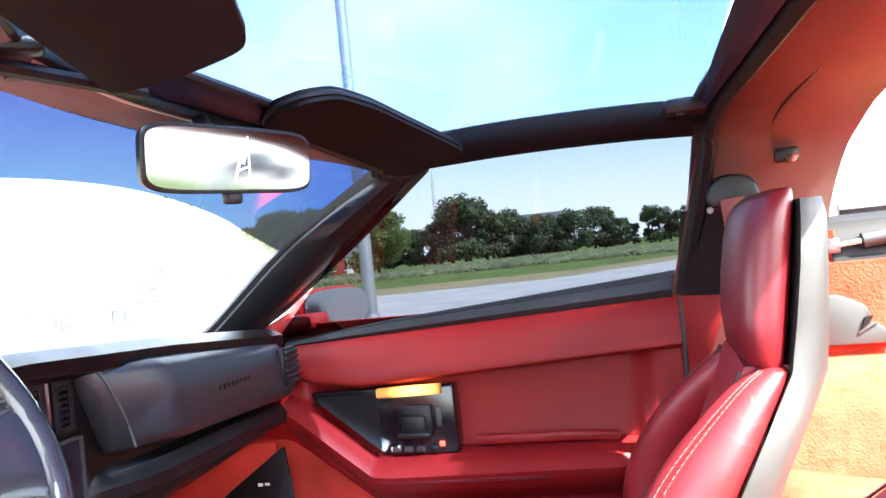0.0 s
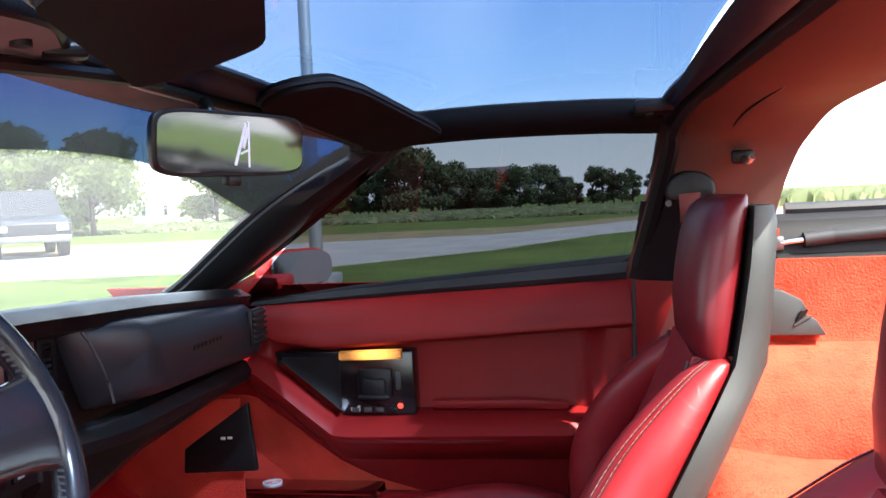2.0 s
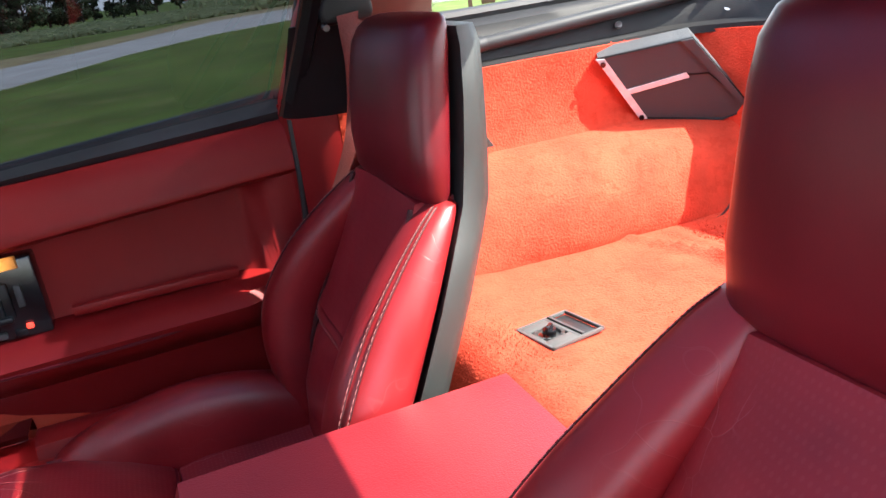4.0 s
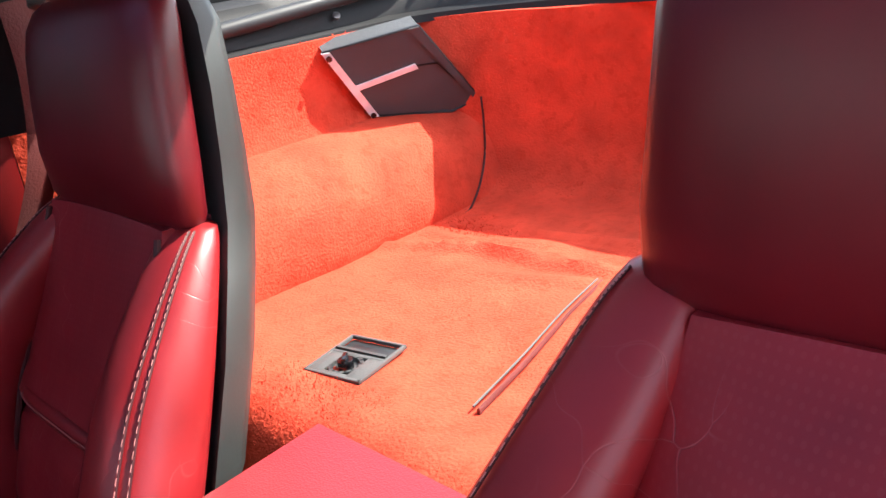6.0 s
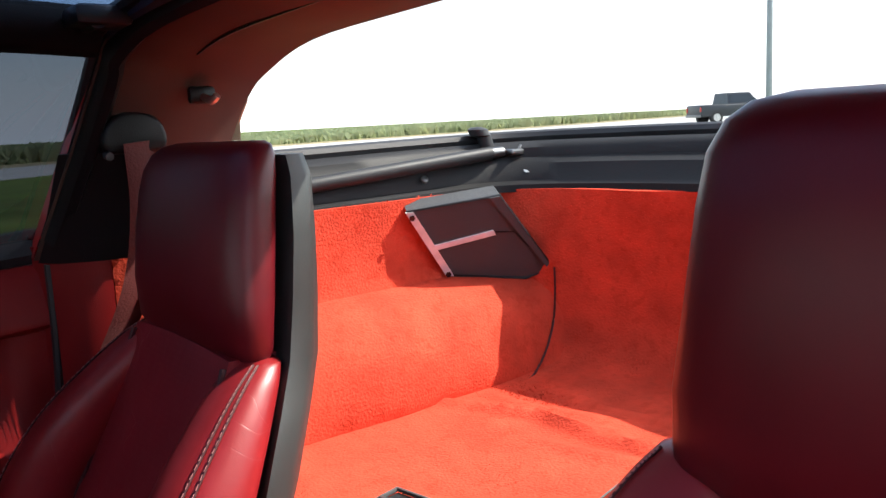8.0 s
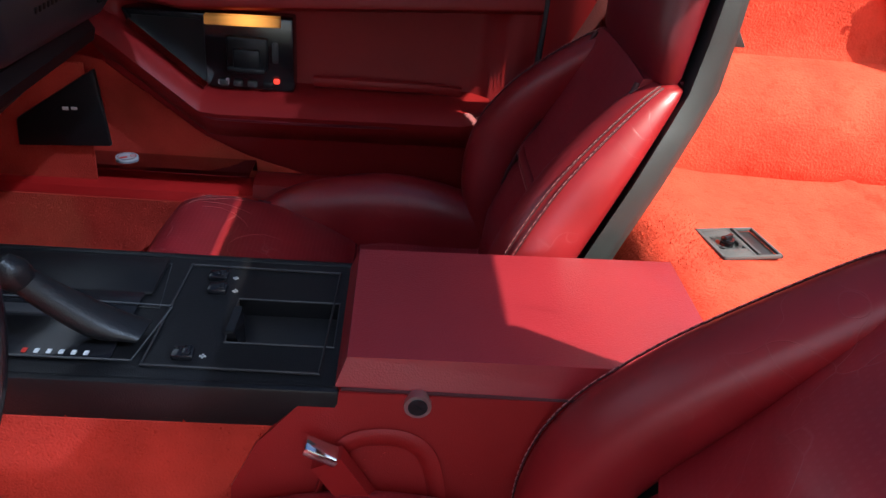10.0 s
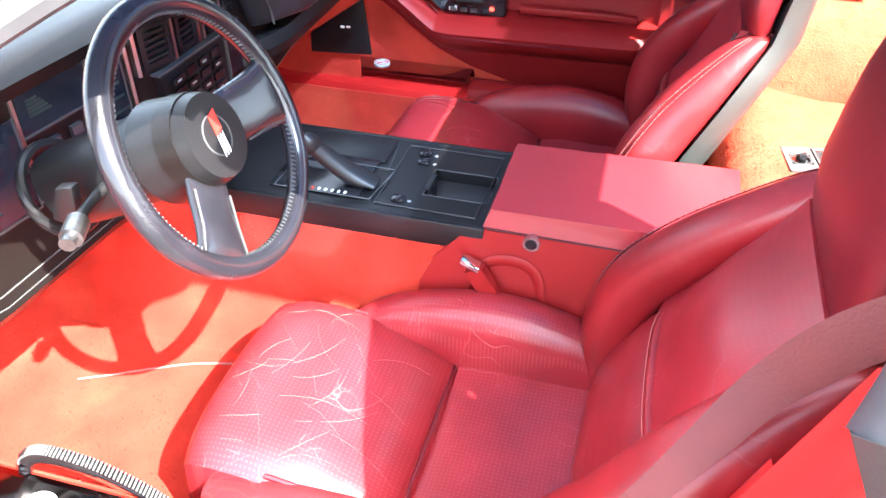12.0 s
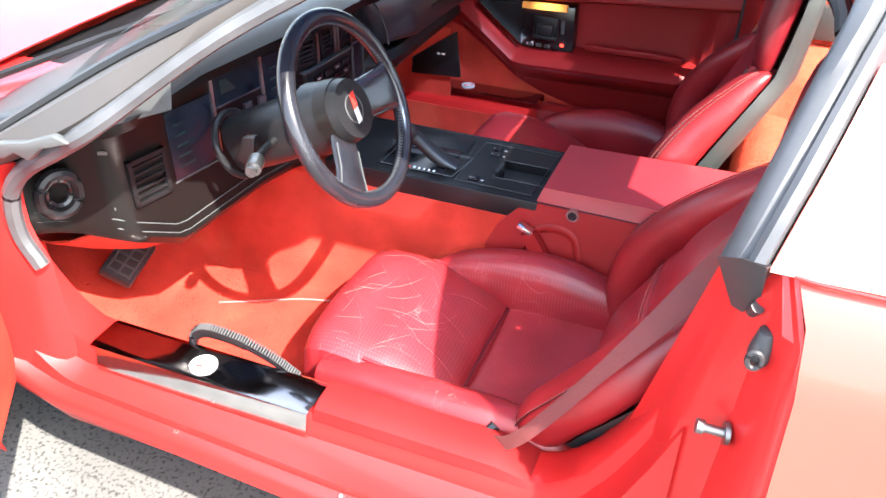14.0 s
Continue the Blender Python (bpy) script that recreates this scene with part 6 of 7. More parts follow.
# ---- doors ----
def car_door(s, place, label, glazed):
    """A door built shut on side s about its hinge line, then set at place. The glass stands up when glazed."""
    ob = thing("car_door", (0, 0, 0), label, "car door", "doors")

    def P(x, y, z):
        return (x, s * y, z)

    # outer skin
    rows = []
    for x in np.linspace(-0.765, 0.405, 16):
        rows.append([P(x, 0.735, 0.385), P(x, 0.790, 0.32), P(x, 0.825, 0.45), P(x, 0.830, 0.60), P(x, 0.800, 0.75), P(x, 0.765, 0.84), P(x, 0.735, 0.865)])
    part("outer_skin", sheet(rows, 0.002), PAINT, ob, "glossy red outer skin")
    # inner panel: profile from the belt down, with a hollow between ledge and armrest behind the pull
    rows = []
    for x in np.linspace(-0.415, 0.325, 112):
        front_side = np.clip((x + 0.385) / 0.03, 0, 1)
        hollow = [front_side * np.clip((end - x) / 0.040, 0, 1) for end in (0.290, 0.272, 0.255)]
        top = lerp([(-0.42, 0.824), (0.33, 0.861)], x)
        arm = lerp([(-0.42, 0.722), (-0.390, 0.706), (-0.246, 0.592), (-0.215, 0.589), (0.33, 0.598)], x)
        arm_out = 0.050 * np.clip((0.30 - x) / 0.10, 0.3, 1)
        shelf = lerp([(-0.42, 0.775), (-0.36, 0.752), (-0.27, 0.741), (0.33, 0.779)], x)
        rows.append([P(x, 0.722, top + 0.004), P(x, 0.700, top), P(x, 0.690, top - 0.012), P(x, 0.685, (top + shelf) / 2), P(x, 0.680, shelf + 0.020), P(x, 0.676, shelf + 0.010), P(x, 0.677, shelf + 0.003), P(x, 0.685, shelf - 0.003),
                     P(x, 0.692 + 0.042 * hollow[0], max(shelf - 0.006, arm + 0.02)), P(x, 0.693 + 0.044 * hollow[1], (shelf + arm) / 2 + 0.012), P(x, 0.692 + 0.036 * hollow[2], arm + 0.022),
                     P(x, 0.688, arm + 0.014), P(x, 0.684 - arm_out * 0.7, arm + 0.008), P(x, 0.682 - arm_out, arm - 0.010), P(x, 0.684 - arm_out * 0.9, arm - 0.030),
                     P(x, 0.690 - arm_out * 0.4, arm - 0.055), P(x, 0.700, arm - 0.075), P(x, 0.706, min(arm - 0.10, 0.50)), P(x, 0.708, 0.400)])
    inner = part("inner_panel", sheet(rows, 0.003), VINYL, ob, "moulded dark red vinyl door panel", smooth=38)
    # armrest crease and lower carpet
    part("armrest_seam", tube(smooth_path([P(-0.388, 0.655, 0.690), P(-0.316, 0.645, 0.630), P(-0.248, 0.638, 0.577), P(-0.16, 0.636, 0.570), P(0.05, 0.636, 0.573), P(0.22, 0.650, 0.579)]), 0.003, 6), LEATHER_SHADED, inner)
    part("pull_ridge", tube(smooth_path([P(-0.06, 0.706, 0.625), P(0.06, 0.704, 0.626), P(0.13, 0.706, 0.626), P(0.20, 0.716, 0.620)]), 0.010, 8, flat=0.7), VINYL, inner)
    rows = [[P(x, 0.700 - 0.012 * math.sin(math.pi * f), 0.40 + (lerp([(-0.74, 0.25), (-0.43, 0.244), (-0.345, 0.182), (-0.256, 0.114), (-0.175, 0.077), (-0.08, 0.050)], x)) * f) for f in np.linspace(0, 1, 6)] for x in np.linspace(-0.74, -0.08, 28)]
    part("lower_carpet", sheet(rows, 0.003), CARPET_FLOOR, ob, "red carpeted lower door panel")
    # black pull and switch panel
    poly = [(-0.362, 0.748), (-0.078, 0.748), (-0.076, 0.622), (-0.222, 0.622), (-0.352, 0.718)]
    pod = part("switch_panel", prism([(x, z) for x, z in poly], "y", s * 0.736, s * 0.690, 0.004), BLACK_GLOSS, ob, "glossy black door pull and switch panel")
    part("pull_recess", prism([(-0.345, 0.738), (-0.226, 0.738), (-0.226, 0.632), (-0.338, 0.716)], "y", s * 0.6895, s * 0.6880, 0), BLACK, pod)
    part("pull_bar", bevelled(loft([[P(-0.350, 0.690, 0.722), P(-0.350, 0.672, 0.728), P(-0.344, 0.672, 0.736), P(-0.344, 0.690, 0.732)], [P(-0.228, 0.690, 0.620), P(-0.228, 0.672, 0.626), P(-0.220, 0.672, 0.634), P(-0.220, 0.690, 0.630)]]), 0.003), CHROME if s > 0 else BLACK_GLOSS, pod, "blue-grey metal pull bar")
    part("courtesy_lamp", bevelled(loft([[P(-0.222, 0.688, 0.730), P(-0.098, 0.688, 0.733), P(-0.098, 0.688, 0.753), P(-0.222, 0.688, 0.750)], [P(-0.222, 0.674, 0.735), P(-0.098, 0.674, 0.738), P(-0.098, 0.674, 0.752), P(-0.222, 0.674, 0.749)]]), 0.004), AMBER, pod, "lit amber courtesy lamp")
    part("handle_cup", joined(box(P(-0.155, 0.686, 0.685), (0.070, 0.010, 0.060), 0.006)), BLACK, pod)
    part("release_handle", joined(box(P(-0.155, 0.680, 0.676), (0.046, 0.012, 0.040), 0.005), box(P(-0.155, 0.676, 0.660), (0.064, 0.012, 0.010), 0.003)), BLACK, pod)
    for k in range(3):
        part("switch", box(P(-0.196 + 0.024 * k, 0.688, 0.633), (0.016, 0.008, 0.010), 0.002), GREY, pod)
    part("switch_icon", joined(box(P(-0.203, 0.6865, 0.634), (0.006, 0.004, 0.007), 0), box(P(-0.190, 0.6865, 0.636), (0.005, 0.004, 0.010), 0)), WHITE_INK, pod)
    part("lock_switch", box(P(-0.120, 0.688, 0.633), (0.018, 0.008, 0.010), 0.002), BLACK, pod)
    part("lock_slider", box(P(-0.108, 0.688, 0.690), (0.010, 0.008, 0.035), 0.002), GREY, pod)
    part("red_light", box(P(-0.106, 0.686, 0.641), (0.011, 0.006, 0.010), 0.003), RED_LIT, pod, "lit red button")
    pod.location = (-0.016, 0, -0.015)
    if s > 0:
        part("edge_seal", tube(smooth_path([P(0.329, 0.672, 0.862), P(0.328, 0.674, 0.780), P(0.324, 0.676, 0.690), P(0.316, 0.680, 0.600), P(0.310, 0.684, 0.480)]), 0.006, 8), RUBBER, ob, "black rubber door edge seal")
    # belt trim
    rows = []
    for x in np.linspace(-0.425, 0.330, 12):
        z = lerp([(-0.43, 0.824), (0.33, 0.862)], x)
        up = lerp([(-0.43, 0.008), (-0.24, 0.024), (0.0, 0.032), (0.33, 0.044)], x)
        rows.append([P(x, 0.704, z), P(x, 0.696, z + up * 0.3), P(x, 0.702, z + up * 0.75), P(x, 0.712, z + up), P(x, 0.735, z + up), P(x, 0.750, z - 0.004)])
    part("belt_trim", sheet(rows, 0.003), RUBBER, ob, "black rubber belt trim")
    part("rear_edge", sheet([[P(0.330, 0.705, z), P(0.334, 0.74, z), P(0.36, 0.78, z)] for z in (0.40, 0.60, 0.80, 0.865)], 0.003), PAINT, ob)
    if glazed:
        A, B, C, D = (Vector(P(*q)) for q in ((-0.47, 0.716, 0.815), (0.335, 0.716, 0.875), (0.374, 0.494, 1.146), (-0.10, 0.506, 1.140)))
        rows = []
        for f in np.linspace(0, 1, 7):
            rows.append([A.lerp(B, g).lerp(D.lerp(C, g), f) + Vector((0, s * 0.010 * math.sin(math.pi * f), 0)) for g in np.linspace(0, 1, 13)])
        part("side_window", sheet(rows), GLASS_SIDE, ob, "smoked side window")
        part("window_seal", tube(smooth_path([B + Vector((0.004, 0, 0)), B.lerp(C, 0.5) + Vector((0.002, s * 0.006, 0)), C]), 0.007, 6), RUBBER, ob)
        # outside mirror
        pivot = Vector(P(-0.385, 0.845, 0.886))
        turned = Matrix.Translation(pivot) @ pose(0, 0, 0, 0, -4, s * -34) @ Matrix.Translation(-pivot)

        def on_mirror(bm):
            bm.transform(turned)
            return bm

        shell = part("mirror_housing", on_mirror(pillow([(P(-0.440, 0.835, 0.886), 0.050, 0.028), (P(-0.415, 0.842, 0.888), 0.078, 0.040), (P(-0.385, 0.845, 0.888), 0.084, 0.043), (P(-0.368, 0.846, 0.888), 0.082, 0.042)], (0, 1, 0), (0, 0, 1), 28, 3.4, cap=0.1)), PAINT, ob, "red door mirror housing")
        part("mirror_glass", on_mirror(prism([(s * (0.846 + 0.076 * math.copysign(abs(math.cos(a)) ** 0.6, math.cos(a))), 0.888 + 0.037 * math.copysign(abs(math.sin(a)) ** 0.6, math.sin(a))) for a in np.linspace(0, math.tau, 28, endpoint=False)], "x", -0.367, -0.350, 0)), MIRROR_DIM, shell)
        part("mirror_foot", box(P(-0.40, 0.765, 0.868), (0.06, 0.10, 0.030), 0.010), PAINT, ob)
        part("sail_panel", prism([(-0.50, 0.845), (-0.425, 0.850), (-0.420, 0.892), (-0.47, 0.868)], "y", s * 0.722, s * 0.735, 0.003), PAINT, ob)
    ob.matrix_world = place
    return ob


car_door(1, pose(0, 0, 0), "shut red door with dark red panel and smoked window", True)
hinge = Vector((-0.765, -0.735, 0))
car_door(-1, Matrix.Translation(hinge) @ pose(0, 0, 0, 0, 0, -53) @ Matrix.Translation(-hinge), "driver's door standing wide open with its window down", False)

# kick panel cover beside the passenger's feet
kick = thing("kick_panel", (-0.50, 0.63, 0.50), "black triangular kick panel cover by the passenger footwell", "kick panel")
part("cover", prism([(-0.536, 0.515), (-0.384, 0.523), (-0.398, 0.655), (-0.533, 0.562)], "y", 0.606, 0.594, 0.004), BLACK, kick)
part("white_mark", joined(box((-0.450, 0.5935, 0.586), (0.010, 0.002, 0.006), 0.001), box((-0.436, 0.5935, 0.587), (0.010, 0.002, 0.005), 0.001)), WHITE_INK, kick)

# lower trim of the hoop posts, belt guide and belts
for s in (1, -1):
    post = thing("post_trim", (0.40, s * 0.66, 0.45), "red vinyl lower trim on the hoop post", "pillar trim", "post trims")
    rows = []
    for z in np.linspace(0.43, 0.885, 10):
        f = (z - 0.43) / 0.455
        rows.append([(0.322 - 0.004 * f, s * 0.700, z), (0.335, s * (0.672 - 0.012 * f), z), (0.372, s * (0.645 - 0.010 * f), z), *([(0.396, 0.642 - 0.010 * f, z)] if s > 0 else [(0.44, s * (0.628 - 0.008 * f), z), (0.55, s * (0.625 - 0.006 * f), z)])])
    if s < 0:
        rows = [[(x + 0.075, y, z) for x, y, z in r[1:]] for r in rows[:-1]]
    part("lower_cover", sheet(rows, 0.003), VINYL, post)
    rows = []
    for z in np.linspace(0.865, 1.005, 6):
        f = (z - 0.865) / 0.14
        rows.append([(0.322 + 0.020 * f, s * (0.682 - 0.08 * f), z), (0.34 + 0.02 * f, s * (0.652 - 0.07 * f), z), (0.385 + 0.01 * f, s * (0.628 - 0.06 * f), z), (0.43, s * (0.620 - 0.055 * f), z)])
    if s < 0:
        rows = [[(x + 0.13, y, z) for x, y, z in r[1:]] for r in rows]
    part("upper_cover", sheet(rows, 0.004), BLACK, post, "black upper post cover")
    belt = thing("seat_belt", (0.40, s * 0.56, 0.45), "dark red seat belt hanging from the hoop post", "seat belt", "seat belts")
    c = Vector((0.415 if s > 0 else 0.530, s * (0.548 if s > 0 else 0.565), 1.025 if s > 0 else 1.0))
    cap = [(c.x + 0.040 * math.cos(a), c.z - 0.012 + 0.040 * math.sin(a) ** 0.8) for a in np.linspace(0, math.pi, 16)] + [(c.x - 0.034, c.z - 0.024), (c.x + 0.034, c.z - 0.024)]
    part("guide", prism(cap, "y", c.y - 0.010, c.y + 0.012, 0.006, 3), BLACK, belt, "rounded black belt guide")
    part("guide_bolt", rod(c + Vector((-0.036, s * -0.006, -0.024)), c + Vector((-0.036, s * -0.018, -0.026)), 0.005, 12, bevel=0.001), DULL, belt)
    if s > 0:
        path = smooth_path([(0.418, 0.535, 1.015), (0.420, 0.545, 0.93), (0.406, 0.560, 0.84), (0.370, 0.590, 0.74), (0.315, 0.595, 0.62), (0.25, 0.585, 0.50), (0.20, 0.580, 0.455)])
        part("webbing", tube(path, 0.025, 8, flat=0.10, side=(0.9, 0.35, 0.1)), BELT, belt)
    else:
        path = smooth_path([(0.530, -0.590, 0.990), (0.480, -0.592, 0.955), (0.430, -0.572, 0.895), (0.388, -0.556, 0.815), (0.345, -0.578, 0.750), (0.298, -0.604, 0.685), (0.212, -0.626, 0.555), (0.165, -0.622, 0.490), (0.130, -0.604, 0.464)])
        part("webbing", tube(path, [lerp([(0.46, 0.011), (0.66, 0.011), (0.78, 0.019), (0.86, 0.022)], p.z) for p in path], 8, flat=0.08, side=(0.66, -0.52, -0.37)), BELT, belt)
    part("floor_anchor", joined(rod((0.120, s * 0.592, 0.458), (0.132, s * 0.580, 0.474), 0.010, 14, bevel=0.002)), BLACK_GLOSS, belt)

# ---- visors and mirror ----
for s in (1, -1):
    vis = thing("sun_visor", (-0.06, s * 0.33, 1.12), "dark brown sun visor folded up under the roof", "sun visor", "sun visors")
    if s > 0:
        corners = [(-0.128, 0.085, 1.138), (-0.100, 0.060, 1.148), (-0.060, 0.052, 1.158), (-0.034, 0.085, 1.165), (-0.020, 0.170, 1.164), (0.030, 0.390, 1.132), (0.034, 0.412, 1.126), (-0.070, 0.490, 1.108), (-0.105, 0.470, 1.108)]
        pts = [Vector((x, y, z - (0.007 if x > -0.07 else 0.003))) for x, y, z in corners]
    else:
        inner_rear, inner_front, along = Vector((-0.028, -0.146, 1.160)), Vector((-0.104, -0.222, 1.120)), Vector((0.39, -0.92, -0.036)).normalized()
        pts = [inner_front, inner_front.lerp(inner_rear, 0.3) + along * -0.018, inner_front.lerp(inner_rear, 0.75) + along * -0.014, inner_rear, inner_rear + along * 0.03 + Vector((0.006, 0, 0.002)),
               inner_rear + along * 0.38, inner_front + along * 0.322]
    pts = rounded(pts)
    part("panel", bevelled(loft([pts, [p + Vector((-0.006, 0, 0.016)) for p in pts]]), 0.005, 3), VISOR, vis)
    part("piping", tube([p + Vector((-0.003, 0, 0.008)) for p in pts], 0.0035, 6, closed=True), BLACK, vis)
    part("pivot_rod", tube(smooth_path([(-0.115, s * 0.455, 1.108), (-0.100, s * 0.40, 1.113), (-0.108, s * 0.28, 1.124), (-0.118, s * 0.16, 1.134)]), 0.006, 8), BLACK, vis)
    part("pivot_mount", box((-0.112, s * 0.470, 1.112), (0.035, 0.045, 0.014), 0.005), BLACK, vis)
mir = thing("rear_view_mirror", (-0.12, -0.02, 1.07), "black-framed interior rear view mirror below the header", "mirror")
M = pose(-0.113, -0.028, 1.088, 0, 0, 0) @ pose(0, 0, 0, 3, 5, 0) @ pose(0, 0, 0, 0, 0, -16)


def at_mirror(bm):
    bm.transform(M)
    return bm


def stadium(a, b, power, n=40):
    return [(a * math.copysign(abs(math.cos(t)) ** (2 / power), math.cos(t)), b * math.copysign(abs(math.sin(t)) ** (2 / power), math.sin(t))) for t in np.linspace(0, math.tau, n, endpoint=False)]


part("housing", at_mirror(bevelled(loft([[(d, y, z) for y, z in stadium(a, b, 6)] for d, a, b in ((-0.026, 0.080, 0.014), (-0.012, 0.105, 0.026), (0.0, 0.1155, 0.0325), (0.006, 0.1165, 0.0335), (0.0075, 0.115, 0.032))]), 0.001, 1)), BLACK, mir)
part("mirror_glass", at_mirror(prism(stadium(0.1125, 0.0295, 6), "x", 0.0076, 0.0084, 0)), MIRROR_DIM, mir)
for p0, p1, w in (((-0.004, -0.022), (0.012, 0.022), 0.0022), ((0.018, -0.024), (0.016, 0.024), 0.0016), ((0.004, -0.010), (0.017, -0.006), 0.0012), ((0.008, -0.004), (0.016, 0.018), 0.0026)):
    part("scratch_mark", at_mirror(tube([(0.0086, *p0), (0.0086, *p1)], w, 6, flat=0.2, side=(0, 1, 0))), WHITE_INK, mir, "white scratch on the mirror")
part("stem", tube(smooth_path([(-0.118, -0.03, 1.085), (-0.135, -0.028, 1.118), (-0.145, -0.026, 1.135)]), 0.008, 10), BLACK, mir)
part("night_tab", at_mirror(box((0.0, 0.0, -0.038), (0.012, 0.020, 0.012), 0.003)), BLACK, mir)

# ---- carpet fibres ----
def pile(name, count, spot, parent, length=0.006, width=0.0016, mat=PILE):
    """Many short leaning fibres on a carpet."""
    rng = np.random.default_rng(5)
    verts, faces = [], []
    for p, nrm in spot(rng, count):
        lean = Vector(rng.normal(0, 0.45, 3))
        d = (nrm + lean).normalized() * length * rng.uniform(0.6, 1.25)
        side = d.cross(Vector(rng.normal(0, 1, 3))).normalized() * width * rng.uniform(0.6, 1.3)
        k = len(verts)
        verts += [p - side, p + side, p + d]
        faces.append((k, k + 1, k + 2))
    at = ORIGIN[parent]
    me = bpy.data.meshes.new(name)
    me.from_pydata([tuple(v - at) for v in verts], [], faces)
    me.materials.append(mat)
    ob = new(name, me)
    ob.parent = parent
    ORIGIN[ob] = at
    return tagged(ob, kind="stuff")


def from_rows(grid_rows, face_to):
    """Random places on a surface given by rows of points, with normals turned to a place."""
    g = [[Vector(p) for p in r] for r in grid_rows]
    goal = Vector(face_to)

    def spot(rng, count):
        cells = [(i, j, ((g[i + 1][j] - g[i][j]).cross(g[i][j + 1] - g[i][j])).length) for i in range(len(g) - 1) for j in range(len(g[0]) - 1)]
        w = np.array([c[2] for c in cells])
        for k in rng.choice(len(cells), count, p=w / w.sum()):
            i, j, _ = cells[k]
            a, b = rng.uniform(0, 1, 2)
            p = g[i][j].lerp(g[i + 1][j], a).lerp(g[i][j + 1].lerp(g[i + 1][j + 1], a), b)
            nrm = (g[i + 1][j] - g[i][j]).cross(g[i][j + 1] - g[i][j]).normalized()
            if nrm.dot(goal - p) < 0:
                nrm = -nrm
            yield p, nrm
    return spot


mid_rows = []
for y in np.linspace(-0.52, 0.52, 28):
    mid_rows.append([(x, y, z + 0.002) for x, z in prof] + wall_line(y, 0.003))
edge_rows = [[(x, y, z) for x, z in prof[1:8]] for y in np.linspace(-0.20, 0.46, 20)]
pile("edge_nap", 26000, from_rows(edge_rows, (0.0, 0.1, 0.9)), cargo, 0.008, 0.0010)
pile("floor_nap", 80000, from_rows(mid_rows, (0.6, 0, 1.2)), cargo, 0.0045, 0.0012)
for s in (1, -1):
    rows = []
    for x in np.linspace(0.42 if s > 0 else 0.54, 1.05, 24):
        row = []
        for k, (y, z) in enumerate(HALF_SIDE):
            belly = -0.020 * math.sin(math.pi * min(max((x - 0.45) / 0.62, 0), 1)) if 1 < k < 5 else 0
            pull = max(0.0, (x - 0.98) / 0.18) ** 2 * 0.045
            row.append((x, s * (y + belly - pull), z))
        rows.append(row)
    pile("side_nap", 34000 if s > 0 else 12000, from_rows(rows, (0.7, 0, 0.9)), cargo, 0.0048, 0.0012)
rows = []
for x in np.linspace(-1.0, 0.38, 30):
    half = floor_section(x)
    rows.append([(x, -y, z + 0.001) for y, z in reversed(half)] + [(x, y, z + 0.001) for y, z in half[1:]])
pile("footwell_nap", 40000, from_rows(rows, (-0.3, 0, 1.2)), floor_carpet, 0.0035, 0.0012, CARPET_FLOOR)


# ---- outside ----
CONCRETE = material("pale_gravel_concrete", (0.120, 0.117, 0.112), 0.9, vary=0.25, vary_scale=2.5, grain=0.8, grain_scale=60, second=(0.030, 0.030, 0.030), second_scale=110, second_amount=0.85, spec=0.2)
GRASS = material("mown_grass", (0.085, 0.125, 0.030), 0.95, vary=0.35, vary_scale=0.5, grain=1.0, grain_scale=40, second=(0.16, 0.16, 0.06), second_scale=1.5, second_amount=0.5, spec=0.1)
ROAD = material("worn_grey_road", (0.36, 0.355, 0.34), 0.9, vary=0.15, vary_scale=0.8, grain=0.5, grain_scale=50, spec=0.2)
FIELD = material("crop_field", (0.27, 0.30, 0.18), 0.95, vary=0.3, vary_scale=0.3, grain=1.0, grain_scale=6, second=(0.27, 0.23, 0.13), second_scale=0.6, second_amount=0.4, spec=0.05)
def leafy(m, share, tint):
    """Let part of the light pass through thin leaves."""
    n, l = m.node_tree.nodes, m.node_tree.links
    through_leaf, mix = n.new("ShaderNodeBsdfTranslucent"), n.new("ShaderNodeMixShader")
    through_leaf.inputs["Color"].default_value, mix.inputs["Fac"].default_value = (*tint, 1), share
    l.new(n["Principled BSDF"].outputs["BSDF"], mix.inputs[1])
    l.new(through_leaf.outputs["BSDF"], mix.inputs[2])
    l.new(mix.outputs["Shader"], n["Material Output"].inputs["Surface"])


leafy(FIELD, 0.5, (0.38, 0.43, 0.22))
LEAF = material("tree_leaves", (0.065, 0.090, 0.045), 0.8, vary=0.5, vary_scale=0.7, spec=0.2)
LEAF_PALE = material("pale_tree_leaves", (0.13, 0.17, 0.065), 0.8, vary=0.5, vary_scale=0.7, spec=0.2)
leafy(LEAF_PALE, 0.5, (0.24, 0.29, 0.10))
BARK = material("bark", (0.09, 0.07, 0.05), 0.9, vary=0.3, vary_scale=4, grain=0.6, grain_scale=20)
GALV = material("galvanised_metal", (0.34, 0.36, 0.38), 0.45, metal=0.6, vary=0.15, vary_scale=3)
TIMBER = material("grey_timber", (0.30, 0.285, 0.265), 0.85, vary=0.3, vary_scale=3, grain=0.4, grain_scale=30)
SIDING = material("white_siding", (0.70, 0.70, 0.68), 0.7, vary=0.06, vary_scale=1)
BARN_RED = material("barn_red", (0.25, 0.04, 0.03), 0.8, vary=0.15, vary_scale=1)
ROOFING = material("dark_roofing", (0.08, 0.08, 0.085), 0.85, vary=0.2, vary_scale=1)
SIGN_BROWN = material("brown_sign", (0.10, 0.045, 0.025), 0.6, vary=0.1)
SIGN_YELLOW = material("yellow_sign_ink", (0.75, 0.45, 0.03), 0.6, vary=0.1)
